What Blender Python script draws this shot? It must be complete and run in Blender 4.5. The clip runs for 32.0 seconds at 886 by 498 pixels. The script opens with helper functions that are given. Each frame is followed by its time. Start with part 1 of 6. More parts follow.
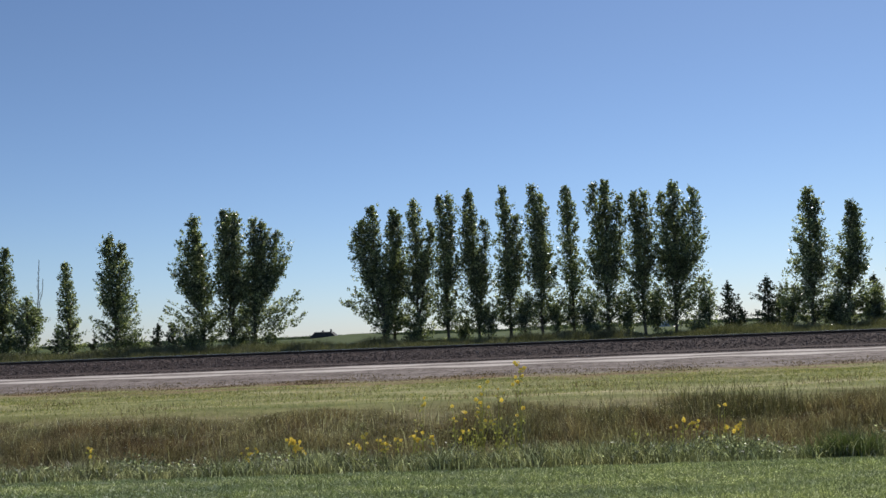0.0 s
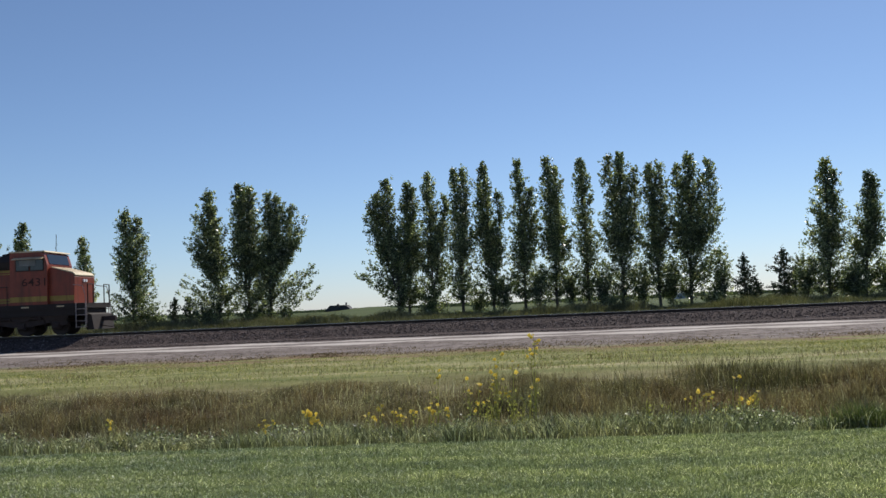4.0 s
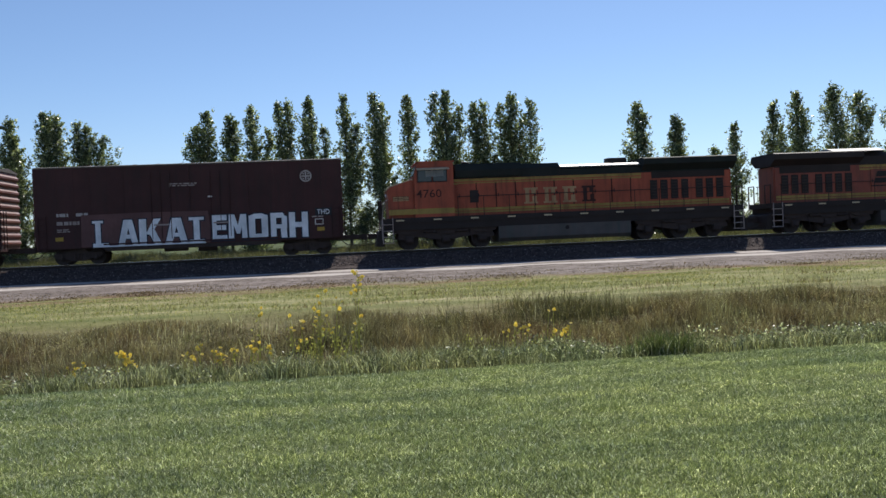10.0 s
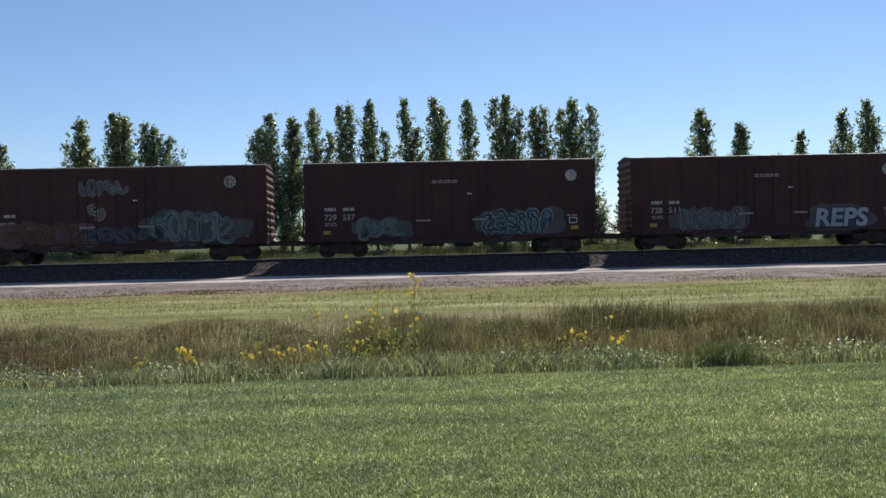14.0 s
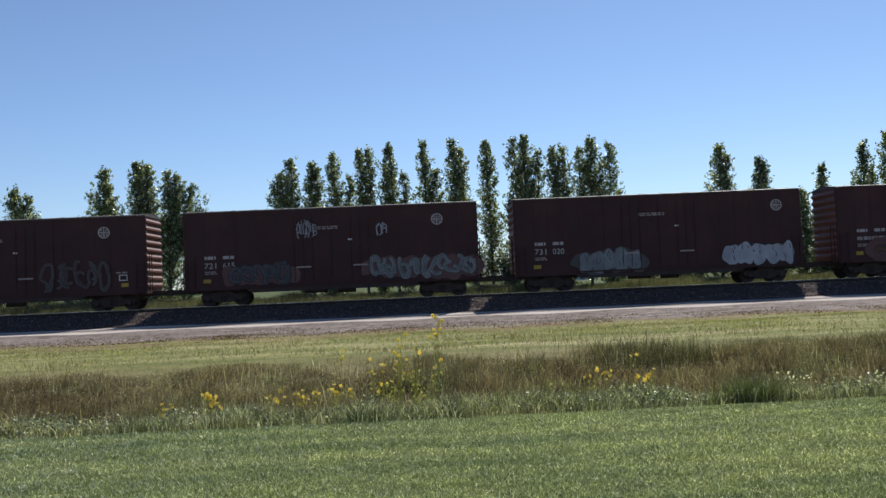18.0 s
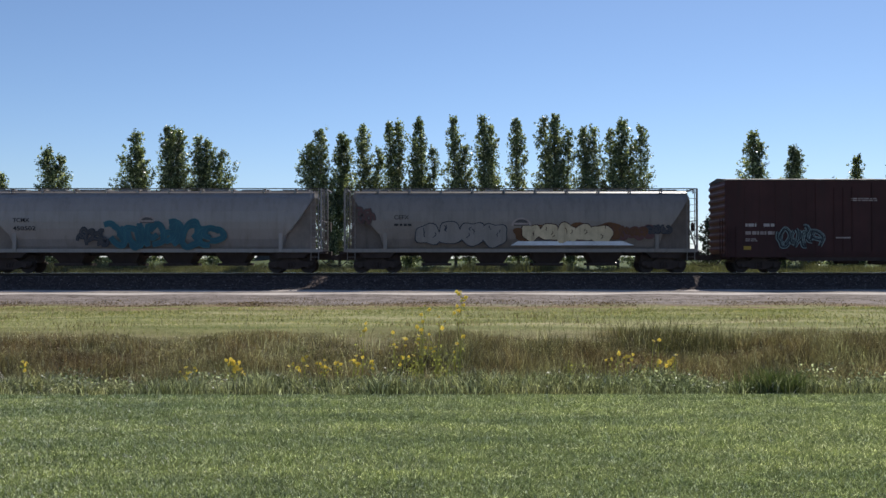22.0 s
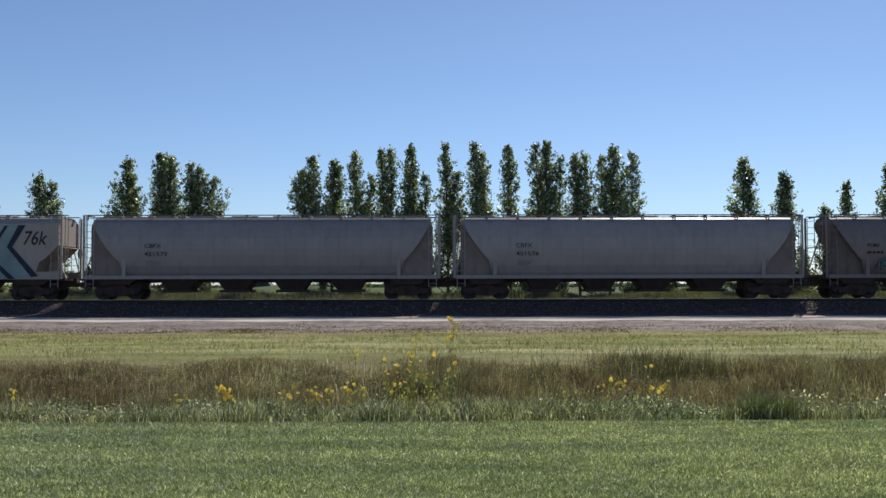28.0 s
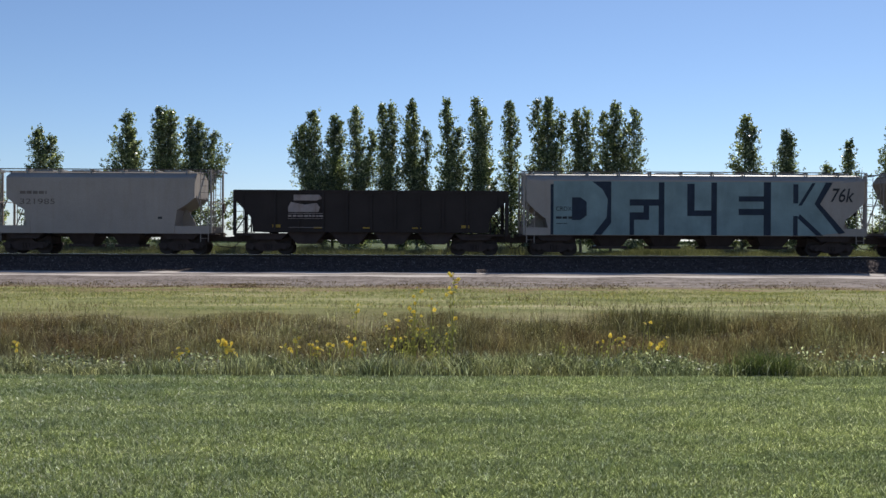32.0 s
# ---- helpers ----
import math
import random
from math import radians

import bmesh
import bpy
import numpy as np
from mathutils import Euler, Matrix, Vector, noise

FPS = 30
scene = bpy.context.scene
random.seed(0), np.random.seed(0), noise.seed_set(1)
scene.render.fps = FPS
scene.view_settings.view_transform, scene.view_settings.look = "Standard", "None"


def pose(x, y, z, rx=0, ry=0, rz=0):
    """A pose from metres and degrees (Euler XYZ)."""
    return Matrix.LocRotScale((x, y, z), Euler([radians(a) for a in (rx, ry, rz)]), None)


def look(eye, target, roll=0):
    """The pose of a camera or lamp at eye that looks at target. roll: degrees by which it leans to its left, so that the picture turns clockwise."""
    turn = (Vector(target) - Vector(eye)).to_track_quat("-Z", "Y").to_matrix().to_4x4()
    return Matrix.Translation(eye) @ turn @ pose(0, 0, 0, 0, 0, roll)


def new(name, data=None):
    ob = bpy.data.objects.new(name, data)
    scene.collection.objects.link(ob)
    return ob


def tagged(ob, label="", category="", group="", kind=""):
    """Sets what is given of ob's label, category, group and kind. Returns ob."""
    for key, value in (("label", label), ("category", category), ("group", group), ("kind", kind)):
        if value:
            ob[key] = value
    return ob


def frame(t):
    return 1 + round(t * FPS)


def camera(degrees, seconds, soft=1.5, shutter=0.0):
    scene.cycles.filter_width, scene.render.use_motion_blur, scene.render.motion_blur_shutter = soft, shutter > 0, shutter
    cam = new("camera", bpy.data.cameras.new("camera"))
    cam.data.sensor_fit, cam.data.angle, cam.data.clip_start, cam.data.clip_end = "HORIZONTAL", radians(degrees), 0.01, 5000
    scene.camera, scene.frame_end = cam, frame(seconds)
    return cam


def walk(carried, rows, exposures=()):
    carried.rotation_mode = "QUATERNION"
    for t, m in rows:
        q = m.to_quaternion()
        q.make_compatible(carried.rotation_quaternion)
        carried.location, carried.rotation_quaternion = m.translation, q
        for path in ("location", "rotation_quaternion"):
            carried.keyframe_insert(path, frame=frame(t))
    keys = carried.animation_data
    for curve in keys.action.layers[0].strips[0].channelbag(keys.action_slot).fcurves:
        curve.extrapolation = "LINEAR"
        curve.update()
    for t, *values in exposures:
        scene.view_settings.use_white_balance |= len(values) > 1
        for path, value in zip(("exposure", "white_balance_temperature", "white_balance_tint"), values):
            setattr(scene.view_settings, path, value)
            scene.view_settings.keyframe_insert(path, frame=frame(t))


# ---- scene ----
cam = camera(52.0, 32.0, soft=1.5)

# seconds, eye (m), yaw to the left, pitch up, roll (degrees)
PATH = [
    (0, -0.029, -0.024, 1.713, 2.94, 5.207, -2.261),
    (0.5, -0.031, -0.026, 1.716, 2.746, 4.951, -2.334),
    (1, -0.027, -0.017, 1.717, 3.022, 4.798, -2.382),
    (1.5, -0.024, -0.02, 1.713, 3.302, 4.956, -2.332),
    (2, -0.028, -0.031, 1.712, 3.544, 4.555, -2.337),
    (2.5, -0.026, -0.02, 1.714, 3.708, 4.066, -2.395),
    (4.5, -0.025, -0.046, 1.712, 3.96, 3.541, -2.408),
    (5, -0.03, -0.035, 1.712, 3.947, 3.659, -2.346),
    (5.5, -0.029, -0.018, 1.712, 2.264, 2.96, -2.07),
    (6, -0.019, -0.014, 1.71, -1.922, 1.113, -1.866),
    (6.5, -0.002, 0.001, 1.708, -3.965, 0.421, -2.352),
    (7, -0.004, 0.005, 1.709, -4.347, 0.214, -2.582),
    (7.5, 0.002, 0.036, 1.706, -4.44, -0.009, -2.6),
    (8, 0.013, 0.015, 1.702, -4.441, 0.005, -2.444),
    (8.5, 0.017, 0.032, 1.701, -4.289, -0.154, -2.111),
    (9, 0.012, 0.019, 1.701, -4.563, -0.29, -1.984),
    (9.5, 0.016, 0.026, 1.699, -5.7, -0.483, -2.156),
    (10, 0.014, 0.03, 1.7, -6.8, -0.878, -2.452),
    (10.5, 0.012, 0.046, 1.7, -7.204, -1.353, -2.77),
    (11, 0.02, 0.024, 1.698, -7.306, -1.398, -2.747),
    (11.5, 0.016, 0.054, 1.695, -7.505, -1.201, -2.564),
    (12, 0.019, 0.035, 1.693, -6.97, -1.334, -2.386),
    (12.5, 0.017, 0.015, 1.696, -4.753, -1.794, -1.996),
    (13, 0.019, 0.011, 1.688, -2.505, -1.141, -1.739),
    (13.5, 0.021, 0.017, 1.694, -2.365, -0.667, -1.487),
    (14, 0.018, 0.022, 1.692, -3.188, -0.459, -1.343),
    (14.5, 0.016, 0.003, 1.696, -3.323, -0.438, -1.997),
    (15, 0.009, 0.004, 1.696, -2.209, 1.118, -2.269),
    (15.5, 0.008, 0.019, 1.701, -1.236, 1.331, -2.401),
    (17.5, -0.01, -0.005, 1.703, -1.405, 1.856, -2.944),
    (18, 0, -0.001, 1.699, -1.958, 2.122, -2.508),
    (18.5, -0.005, -0.005, 1.706, -1.904, 1.829, -2.294),
    (19, 0.001, -0.009, 1.7, -1.744, 1.868, -2.082),
    (19.5, -0.001, -0.013, 1.694, -1.042, 0.83, -2.492),
    (20, -0.002, -0.003, 1.7, -0.397, 0.003, -2.653),
    (20.5, -0.008, -0.025, 1.687, -0.033, 0.515, -1.607),
    (21, -0.003, -0.015, 1.691, 0.049, 0.502, -0.731),
    (21.5, -0.007, -0.007, 1.703, -0.208, 0.602, -0.238),
    (22, -0.011, -0.007, 1.702, -0.303, 0.654, -0.019),
    (22.5, -0.017, -0.005, 1.697, 0.018, 0.695, 0.037),
    (23, -0.015, -0.011, 1.695, 0.102, 1.014, -0.044),
    (23.5, -0.012, -0.008, 1.702, -0.084, 1.615, -0.294),
    (24, -0.012, 0.004, 1.697, 0.15, 2.396, -0.487),
    (24.5, -0.013, -0.002, 1.695, 0.486, 2.81, -0.656),
    (25, -0.016, -0.001, 1.697, 0.123, 3.112, -0.633),
    (25.5, -0.02, 0.005, 1.715, -0.447, 3.427, -0.648),
    (26, -0.005, -0.012, 1.7, -0.157, 3.602, -0.612),
    (26.5, -0.008, -0.017, 1.702, -0.805, 2.961, -0.28),
    (28.5, 0, -0.007, 1.7, -0.778, 2.231, -0.097),
    (29, 0.001, -0.009, 1.709, -0.717, 1.976, -0.328),
    (29.5, -0.006, -0.01, 1.698, -0.579, 1.355, -0.491),
    (30, -0.02, -0.013, 1.702, -0.518, 0.566, -0.578),
    (30.5, -0.009, -0.006, 1.697, -0.177, -0.066, -0.683),
    (31, -0.028, -0.008, 1.697, -0.171, -0.201, -0.317),
    (31.5, -0.015, -0.015, 1.696, -0.328, -0.442, 0.263),
    (32, -0.01, -0.012, 1.694, -0.77, -0.449, 0.24),
]


def aim(x, y, z, yaw, pitch, roll):
    a, b = radians(yaw), radians(pitch)
    ahead = Vector((-math.sin(a) * math.cos(b), math.cos(a) * math.cos(b), math.sin(b)))
    return look((x, y, z), Vector((x, y, z)) + 10 * ahead, roll)


walk(cam, [(r[0], aim(*r[1:])) for r in PATH], [(0, -0.02), (5, 0.0), (6, 0.04), (7, 0.16), (9, 0.21), (15, 0.22), (18, 0.2), (20, 0.17), (24, 0.13), (26, 0.07), (29, 0.13), (32, 0.15)])

# ---------------------------------------------------------------- sky and sun
SUN_ELEV, SUN_AZ = 42.5, 24.0          # the sun stands behind the train, 24 degrees right of +y
world = bpy.data.worlds.new("sky")
scene.world = world
world.use_nodes = True
wn = world.node_tree
sky = wn.nodes.new("ShaderNodeTexSky")
sky.sky_type, sky.sun_disc = "NISHITA", False
sky.sun_elevation, sky.sun_rotation = radians(SUN_ELEV), radians(SUN_AZ)
sky.air_density, sky.dust_density, sky.ozone_density = 1.0, 0.1, 3.0
coord = wn.nodes.new("ShaderNodeTexCoord")
height = wn.nodes.new("ShaderNodeSeparateXYZ")
wn.links.new(coord.outputs["Generated"], height.inputs[0])
haze = wn.nodes.new("ShaderNodeValToRGB")      # the air's own blue, stronger towards the horizon
haze.color_ramp.elements[0].position, haze.color_ramp.elements[0].color = 0.0, (0.83, 0.96, 1.33, 1)
mid = haze.color_ramp.elements.new(0.09)
mid.color = (0.915, 1.0, 1.2, 1)
haze.color_ramp.elements[2].position, haze.color_ramp.elements[2].color = 0.3, (0.955, 0.995, 1.12, 1)
wn.links.new(height.outputs["Z"], haze.inputs[0])
tint = wn.nodes.new("ShaderNodeMix")
tint.data_type, tint.blend_type = "RGBA", "MULTIPLY"
tint.inputs[0].default_value = 1.0
wn.links.new(sky.outputs[0], tint.inputs[6])
wn.links.new(haze.outputs["Color"], tint.inputs[7])
wn.links.new(tint.outputs[2], wn.nodes["Background"].inputs[0])
wn.nodes["Background"].inputs[1].default_value = 0.081
sun = new("sun", bpy.data.lights.new("sun", "SUN"))
sun.data.energy, sun.data.angle, sun.data.color = 5.0, radians(0.53), (1.0, 0.95, 0.87)
ce = math.cos(radians(SUN_ELEV))
sun.matrix_world = look((ce * math.sin(radians(SUN_AZ)) * 90, ce * math.cos(radians(SUN_AZ)) * 90, 90 * math.sin(radians(SUN_ELEV))), (0, 0, 0))


# ---------------------------------------------------------------- materials
class Nodes:
    """A node material under construction."""

    def __init__(self, name):
        self.mat = bpy.data.materials.new(name)
        self.mat.use_nodes = True
        self.tree = self.mat.node_tree
        self.bsdf = self.tree.nodes["Principled BSDF"]
        self.out = self.tree.nodes["Material Output"]

    def add(self, kind, **values):
        node = self.tree.nodes.new(kind)
        for key, value in values.items():
            if key == "loc":
                continue
            node.inputs[key].default_value = value
        return node

    def link(self, a, b):
        self.tree.links.new(a, b)

    def noise(self, scale, detail=3.0, stretch=None, rough=0.55):
        coord = self.tree.nodes.new("ShaderNodeTexCoord")
        n = self.add("ShaderNodeTexNoise", Scale=scale, Detail=detail, Roughness=rough)
        if stretch:
            m = self.tree.nodes.new("ShaderNodeMapping")
            m.inputs["Scale"].default_value = stretch
            self.link(coord.outputs["Object"], m.inputs["Vector"])
            self.link(m.outputs[0], n.inputs["Vector"])
        else:
            self.link(coord.outputs["Object"], n.inputs["Vector"])
        return n.outputs["Fac"]

    def ramp(self, fac, stops):
        r = self.tree.nodes.new("ShaderNodeValToRGB")
        e = r.color_ramp.elements
        while len(e) < len(stops):
            e.new(0.5)
        for el, (pos, col) in zip(e, stops):
            el.position, el.color = pos, (*col, 1) if len(col) == 3 else col
        self.link(fac, r.inputs[0])
        return r.outputs["Color"]

    def mix(self, fac, a, b, blend="MIX"):
        m = self.tree.nodes.new("ShaderNodeMix")
        m.data_type, m.blend_type = "RGBA", blend
        for value, sock in ((fac, m.inputs[0]), (a, m.inputs[6]), (b, m.inputs[7])):
            if isinstance(value, (int, float)):
                sock.default_value = value
            elif isinstance(value, tuple):
                sock.default_value = (*value, 1)
            else:
                self.link(value, sock)
        return m.outputs[2]

    def math(self, op, a, b=0.0, c=0.0):
        m = self.tree.nodes.new("ShaderNodeMath")
        m.operation = op
        for value, sock in zip((a, b, c), m.inputs):
            if isinstance(value, (int, float)):
                sock.default_value = value
            else:
                self.link(value, sock)
        return m.outputs[0]

    def bump(self, height, strength, distance=0.02):
        b = self.add("ShaderNodeBump", Strength=strength, Distance=distance)
        self.link(height, b.inputs["Height"])
        self.link(b.outputs[0], self.bsdf.inputs["Normal"])

    def colour(self, c):
        if isinstance(c, tuple):
            self.bsdf.inputs["Base Color"].default_value = (*c, 1)
        else:
            self.link(c, self.bsdf.inputs["Base Color"])


def shade(c, k):
    return tuple(min(1.0, v * k) for v in c)


def painted(name, c, rough=0.55, metal=0.0, grime=(0.06, 0.05, 0.04), amount=0.5, scale=1.2, vary=0.0, fade=0.2, spec=0.25):
    """Weathered paint: broad fading, grime streaks that run down, fine grain."""
    n = Nodes(name)
    broad = n.ramp(n.noise(scale, 4), [(0.3, shade(c, 1 - 1.1 * fade)), (0.7, shade(c, 1 + 0.75 * fade))])
    streak = n.noise(1.0, 5, (3.2, 3.2, 0.35), 0.65)
    fac = n.math("MULTIPLY", n.ramp(streak, [(0.48, (0, 0, 0)), (0.72, (1, 1, 1))]), amount)
    col = n.mix(fac, broad, grime)
    grain = n.ramp(n.noise(28.0, 2), [(0.3, (0.86, 0.86, 0.86)), (0.7, (1.1, 1.1, 1.1))])
    col = n.mix(0.7, col, grain, "MULTIPLY")
    if vary:
        info = n.tree.nodes.new("ShaderNodeObjectInfo")
        k = n.ramp(info.outputs["Random"], [(0.0, (1 - vary,) * 3), (1.0, (1 + vary,) * 3)])
        col = n.mix(1.0, col, k, "MULTIPLY")
    n.colour(col)
    n.bsdf.inputs["Roughness"].default_value = rough
    n.bsdf.inputs["Metallic"].default_value = metal
    n.bsdf.inputs["Specular IOR Level"].default_value = spec
    n.bump(n.noise(9.0, 4), 0.12, 0.02)
    return n.mat


def blade_material(name, stops, translucent=0.35, rough=0.5, patch=None, spec=0.35, through_tint=(1.05, 1.15, 0.6)):
    """Grass, leaves: a colour for each blade or leaf, patches, and light that comes through."""
    n = Nodes(name)
    geo = n.tree.nodes.new("ShaderNodeNewGeometry")
    col = n.ramp(geo.outputs["Random Per Island"], stops)
    if patch:
        for scale, dark, light, *stretch in (patch if isinstance(patch, list) else [patch]):
            col = n.mix(1.0, col, n.ramp(n.noise(scale, 3, *stretch), [(0.34, dark), (0.66, light)]), "MULTIPLY")
    n.colour(col)
    n.bsdf.inputs["Roughness"].default_value = rough
    n.bsdf.inputs["Specular IOR Level"].default_value = spec
    tr = n.tree.nodes.new("ShaderNodeBsdfTranslucent")
    n.link(n.mix(1.0, col, through_tint, "MULTIPLY"), tr.inputs["Color"])
    m = n.tree.nodes.new("ShaderNodeMixShader")
    m.inputs[0].default_value = translucent
    n.link(n.bsdf.outputs[0], m.inputs[1])
    n.link(tr.outputs[0], m.inputs[2])
    n.link(m.outputs[0], n.out.inputs["Surface"])
    return n.mat


def ground_material():
    """Lawn, ditch, mown field, gravel road, ballast bed and far field, by distance from the lawn's edge, with ragged borders."""
    n = Nodes("ground")
    coord = n.tree.nodes.new("ShaderNodeTexCoord")
    sep = n.tree.nodes.new("ShaderNodeSeparateXYZ")
    n.link(coord.outputs["Object"], sep.inputs[0])
    wob = n.math("MULTIPLY", n.math("SUBTRACT", n.noise(0.35, 4), 0.5), 1.6)
    fine = n.math("MULTIPLY", n.math("SUBTRACT", n.noise(2.5, 4), 0.5), 1.4)
    y = n.math("ADD", n.math("ADD", sep.outputs["Y"], wob), fine)
    lawn = n.ramp(n.noise(1.3, 5), [(0.32, (0.07, 0.085, 0.03)), (0.68, (0.15, 0.175, 0.06))])
    ditch = n.ramp(n.noise(1.0, 5), [(0.35, (0.08, 0.07, 0.03)), (0.65, (0.18, 0.14, 0.065))])
    band = n.noise(0.8, 4, (0.12, 1.3, 1.0))
    field = n.ramp(band, [(0.33, (0.14, 0.155, 0.055)), (0.5, (0.22, 0.22, 0.09)), (0.68, (0.37, 0.33, 0.19))])
    field = n.mix(0.75, field, n.ramp(n.noise(7.0, 4), [(0.3, (0.62, 0.68, 0.55)), (0.7, (1.25, 1.2, 1.2))]), "MULTIPLY")
    dirt = n.ramp(n.noise(0.9, 5, (0.25, 1.0, 1.0)), [(0.35, (0.15, 0.125, 0.11)), (0.65, (0.25, 0.215, 0.195))])
    grit = n.mix(1.0, n.ramp(n.noise(14.0, 3), [(0.3, (0.55, 0.55, 0.57)), (0.7, (1.3, 1.27, 1.25))]), n.ramp(n.noise(4.0, 4, (0.6, 1.6, 1.0)), [(0.35, (0.72, 0.7, 0.7)), (0.65, (1.2, 1.2, 1.2))]), "MULTIPLY")
    clods = n.ramp(n.noise(2.4, 4, (1.3, 0.5, 1.0), 0.7), [(0.36, (0.42, 0.38, 0.37)), (0.48, (0.95, 0.95, 0.95)), (0.7, (1.25, 1.25, 1.25))])
    dirt = n.mix(0.9, n.mix(0.8, dirt, grit, "MULTIPLY"), clods, "MULTIPLY")
    road = n.mix(0.5, (0.5, 0.455, 0.415), grit, "MULTIPLY")
    packed = n.mix(0.6, n.mix(0.7, (0.22, 0.19, 0.172), grit, "MULTIPLY"), clods, "MULTIPLY")
    bed = n.mix(0.8, n.ramp(n.noise(3.0, 4), [(0.35, (0.07, 0.053, 0.049)), (0.65, (0.11, 0.084, 0.076))]), grit, "MULTIPLY")
    far = n.ramp(n.noise(0.05, 5), [(0.35, (0.05, 0.07, 0.022)), (0.65, (0.085, 0.105, 0.036))])

    straight = n.math("ADD", n.math("MULTIPLY_ADD", wob, 0.3, sep.outputs["Y"]), n.math("MULTIPLY", fine, 0.35))

    def step(at, soft, along=None):
        m = n.tree.nodes.new("ShaderNodeMapRange")
        m.inputs["From Min"].default_value, m.inputs["From Max"].default_value = at - soft, at + soft
        n.link(along or y, m.inputs["Value"])
        return m.outputs[0]

    col = n.mix(step(11.6, 0.3), lawn, ditch)
    col = n.mix(step(21.6, 1.3), col, field)
    rust = n.math("MULTIPLY", n.ramp(n.noise(0.9, 4, (0.22, 0.9, 1.0)), [(0.4, (0, 0, 0)), (0.54, (0.85, 0.85, 0.85))]), step(29.6, 1.6))
    col = n.mix(rust, col, n.mix(0.8, (0.19, 0.115, 0.07), grit, "MULTIPLY"))
    col = n.mix(step(33.0, 0.9), col, dirt)
    # two pale wheel tracks of the service road
    col = n.mix(step(41.6, 0.35, straight), col, road)
    col = n.mix(step(43.1, 0.3, straight), col, packed)
    col = n.mix(step(45.0, 0.3, straight), col, road)
    col = n.mix(step(46.4, 0.35, straight), col, bed)
    col = n.mix(step(58.5, 1.2), col, far)
    n.colour(col)
    n.bsdf.inputs["Roughness"].default_value = 0.95
    n.bsdf.inputs["Specular IOR Level"].default_value = 0.1
    n.bump(n.noise(10.0, 5), 0.55, 0.06)
    return n.mat


M = {}
M["ground"] = ground_material()
# Near-white blades at the ramp's end paint the lawn's sun glints.
M["lawn"] = blade_material("lawn_blades", [(0.0, (0.07, 0.09, 0.042)), (0.4, (0.17, 0.205, 0.105)), (0.6, (0.33, 0.37, 0.21)), (0.88, (0.5, 0.53, 0.35)), (0.95, (1.0, 1.0, 0.92))], 0.42, 0.4,
                           [(30.0, (0.66, 0.68, 0.7), (1.34, 1.32, 1.32)), (2.6, (0.9, 0.9, 0.96), (1.08, 1.08, 1.0)), (0.5, (0.88, 0.89, 0.94), (1.12, 1.1, 1.05)), (0.9, (0.7, 0.75, 0.78), (1.3, 1.24, 1.22), (0.16, 1.9, 1.0))], 0.5)
# Pale top stop and dark patches paint glints over shadowed gaps.
M["fringe"] = blade_material("fringe_blades", [(0.0, (0.075, 0.078, 0.048)), (0.45, (0.165, 0.168, 0.105)), (0.8, (0.34, 0.335, 0.235)), (0.92, (0.85, 0.82, 0.7))], 0.42, 0.36, [(3.5, (0.32, 0.37, 0.38), (1.45, 1.4, 1.36)), (0.5, (0.8, 0.9, 0.9), (1.12, 1.06, 1.0))], 0.5)
# The palest leaf colours stand for white glints in the fringe.
M["fleck"] = blade_material("fringe_glint_flecks", [(0.0, (0.06, 0.075, 0.045)), (0.4, (0.16, 0.175, 0.11)), (0.7, (0.32, 0.33, 0.24)), (0.9, (0.7, 0.7, 0.6))], 0.45, 0.4, [(3.0, (0.45, 0.5, 0.48), (1.4, 1.36, 1.34))], 0.4)
M["weeds"] = blade_material("weed_blades", [(0.0, (0.085, 0.069, 0.052)), (0.35, (0.185, 0.147, 0.113)), (0.65, (0.225, 0.193, 0.132)), (0.9, (0.37, 0.32, 0.25)), (1.0, (0.6, 0.54, 0.45))], 0.4, 0.6,
                            [(1.3, (0.5, 0.46, 0.48), (1.28, 1.28, 1.26)), (5.0, (0.7, 0.7, 0.7), (1.22, 1.22, 1.22)), (0.5, (1.08, 0.9, 0.86), (0.94, 1.07, 0.98))], 0.15)
M["seed"] = blade_material("seed_heads", [(0.0, (0.2, 0.165, 0.12)), (0.6, (0.42, 0.37, 0.28)), (1.0, (0.75, 0.7, 0.58))], 0.4, 0.6, [(1.3, (0.6, 0.58, 0.6), (1.2, 1.2, 1.15))], 0.2)
M["dead"] = blade_material("dead_grass", [(0.0, (0.06, 0.045, 0.035)), (0.5, (0.17, 0.115, 0.08)), (0.9, (0.3, 0.22, 0.16))], 0.3, 0.7, None, 0.1)
M["darkweeds"] = blade_material("dark_weed_blades", [(0.0, (0.05, 0.046, 0.027)), (0.6, (0.09, 0.08, 0.045)), (1.0, (0.17, 0.16, 0.08))], 0.35, 0.6)
M["tuft"] = blade_material("tuft_blades", [(0.0, (0.05, 0.07, 0.026)), (0.7, (0.1, 0.13, 0.045)), (0.95, (0.25, 0.27, 0.15))], 0.35, 0.4)
M["stubble"] = blade_material("stubble_blades", [(0.0, (0.13, 0.155, 0.06)), (0.5, (0.235, 0.255, 0.105)), (0.9, (0.48, 0.43, 0.27))], 0.45, 0.6, [(1.2, (0.6, 0.64, 0.6), (1.35, 1.25, 1.2))])
M["brush"] = blade_material("brush_blades", [(0.0, (0.08, 0.082, 0.046)), (0.6, (0.155, 0.15, 0.088)), (1.0, (0.3, 0.275, 0.18))], 0.35, 0.6, [(0.6, (0.45, 0.48, 0.45), (1.25, 1.22, 1.2))])
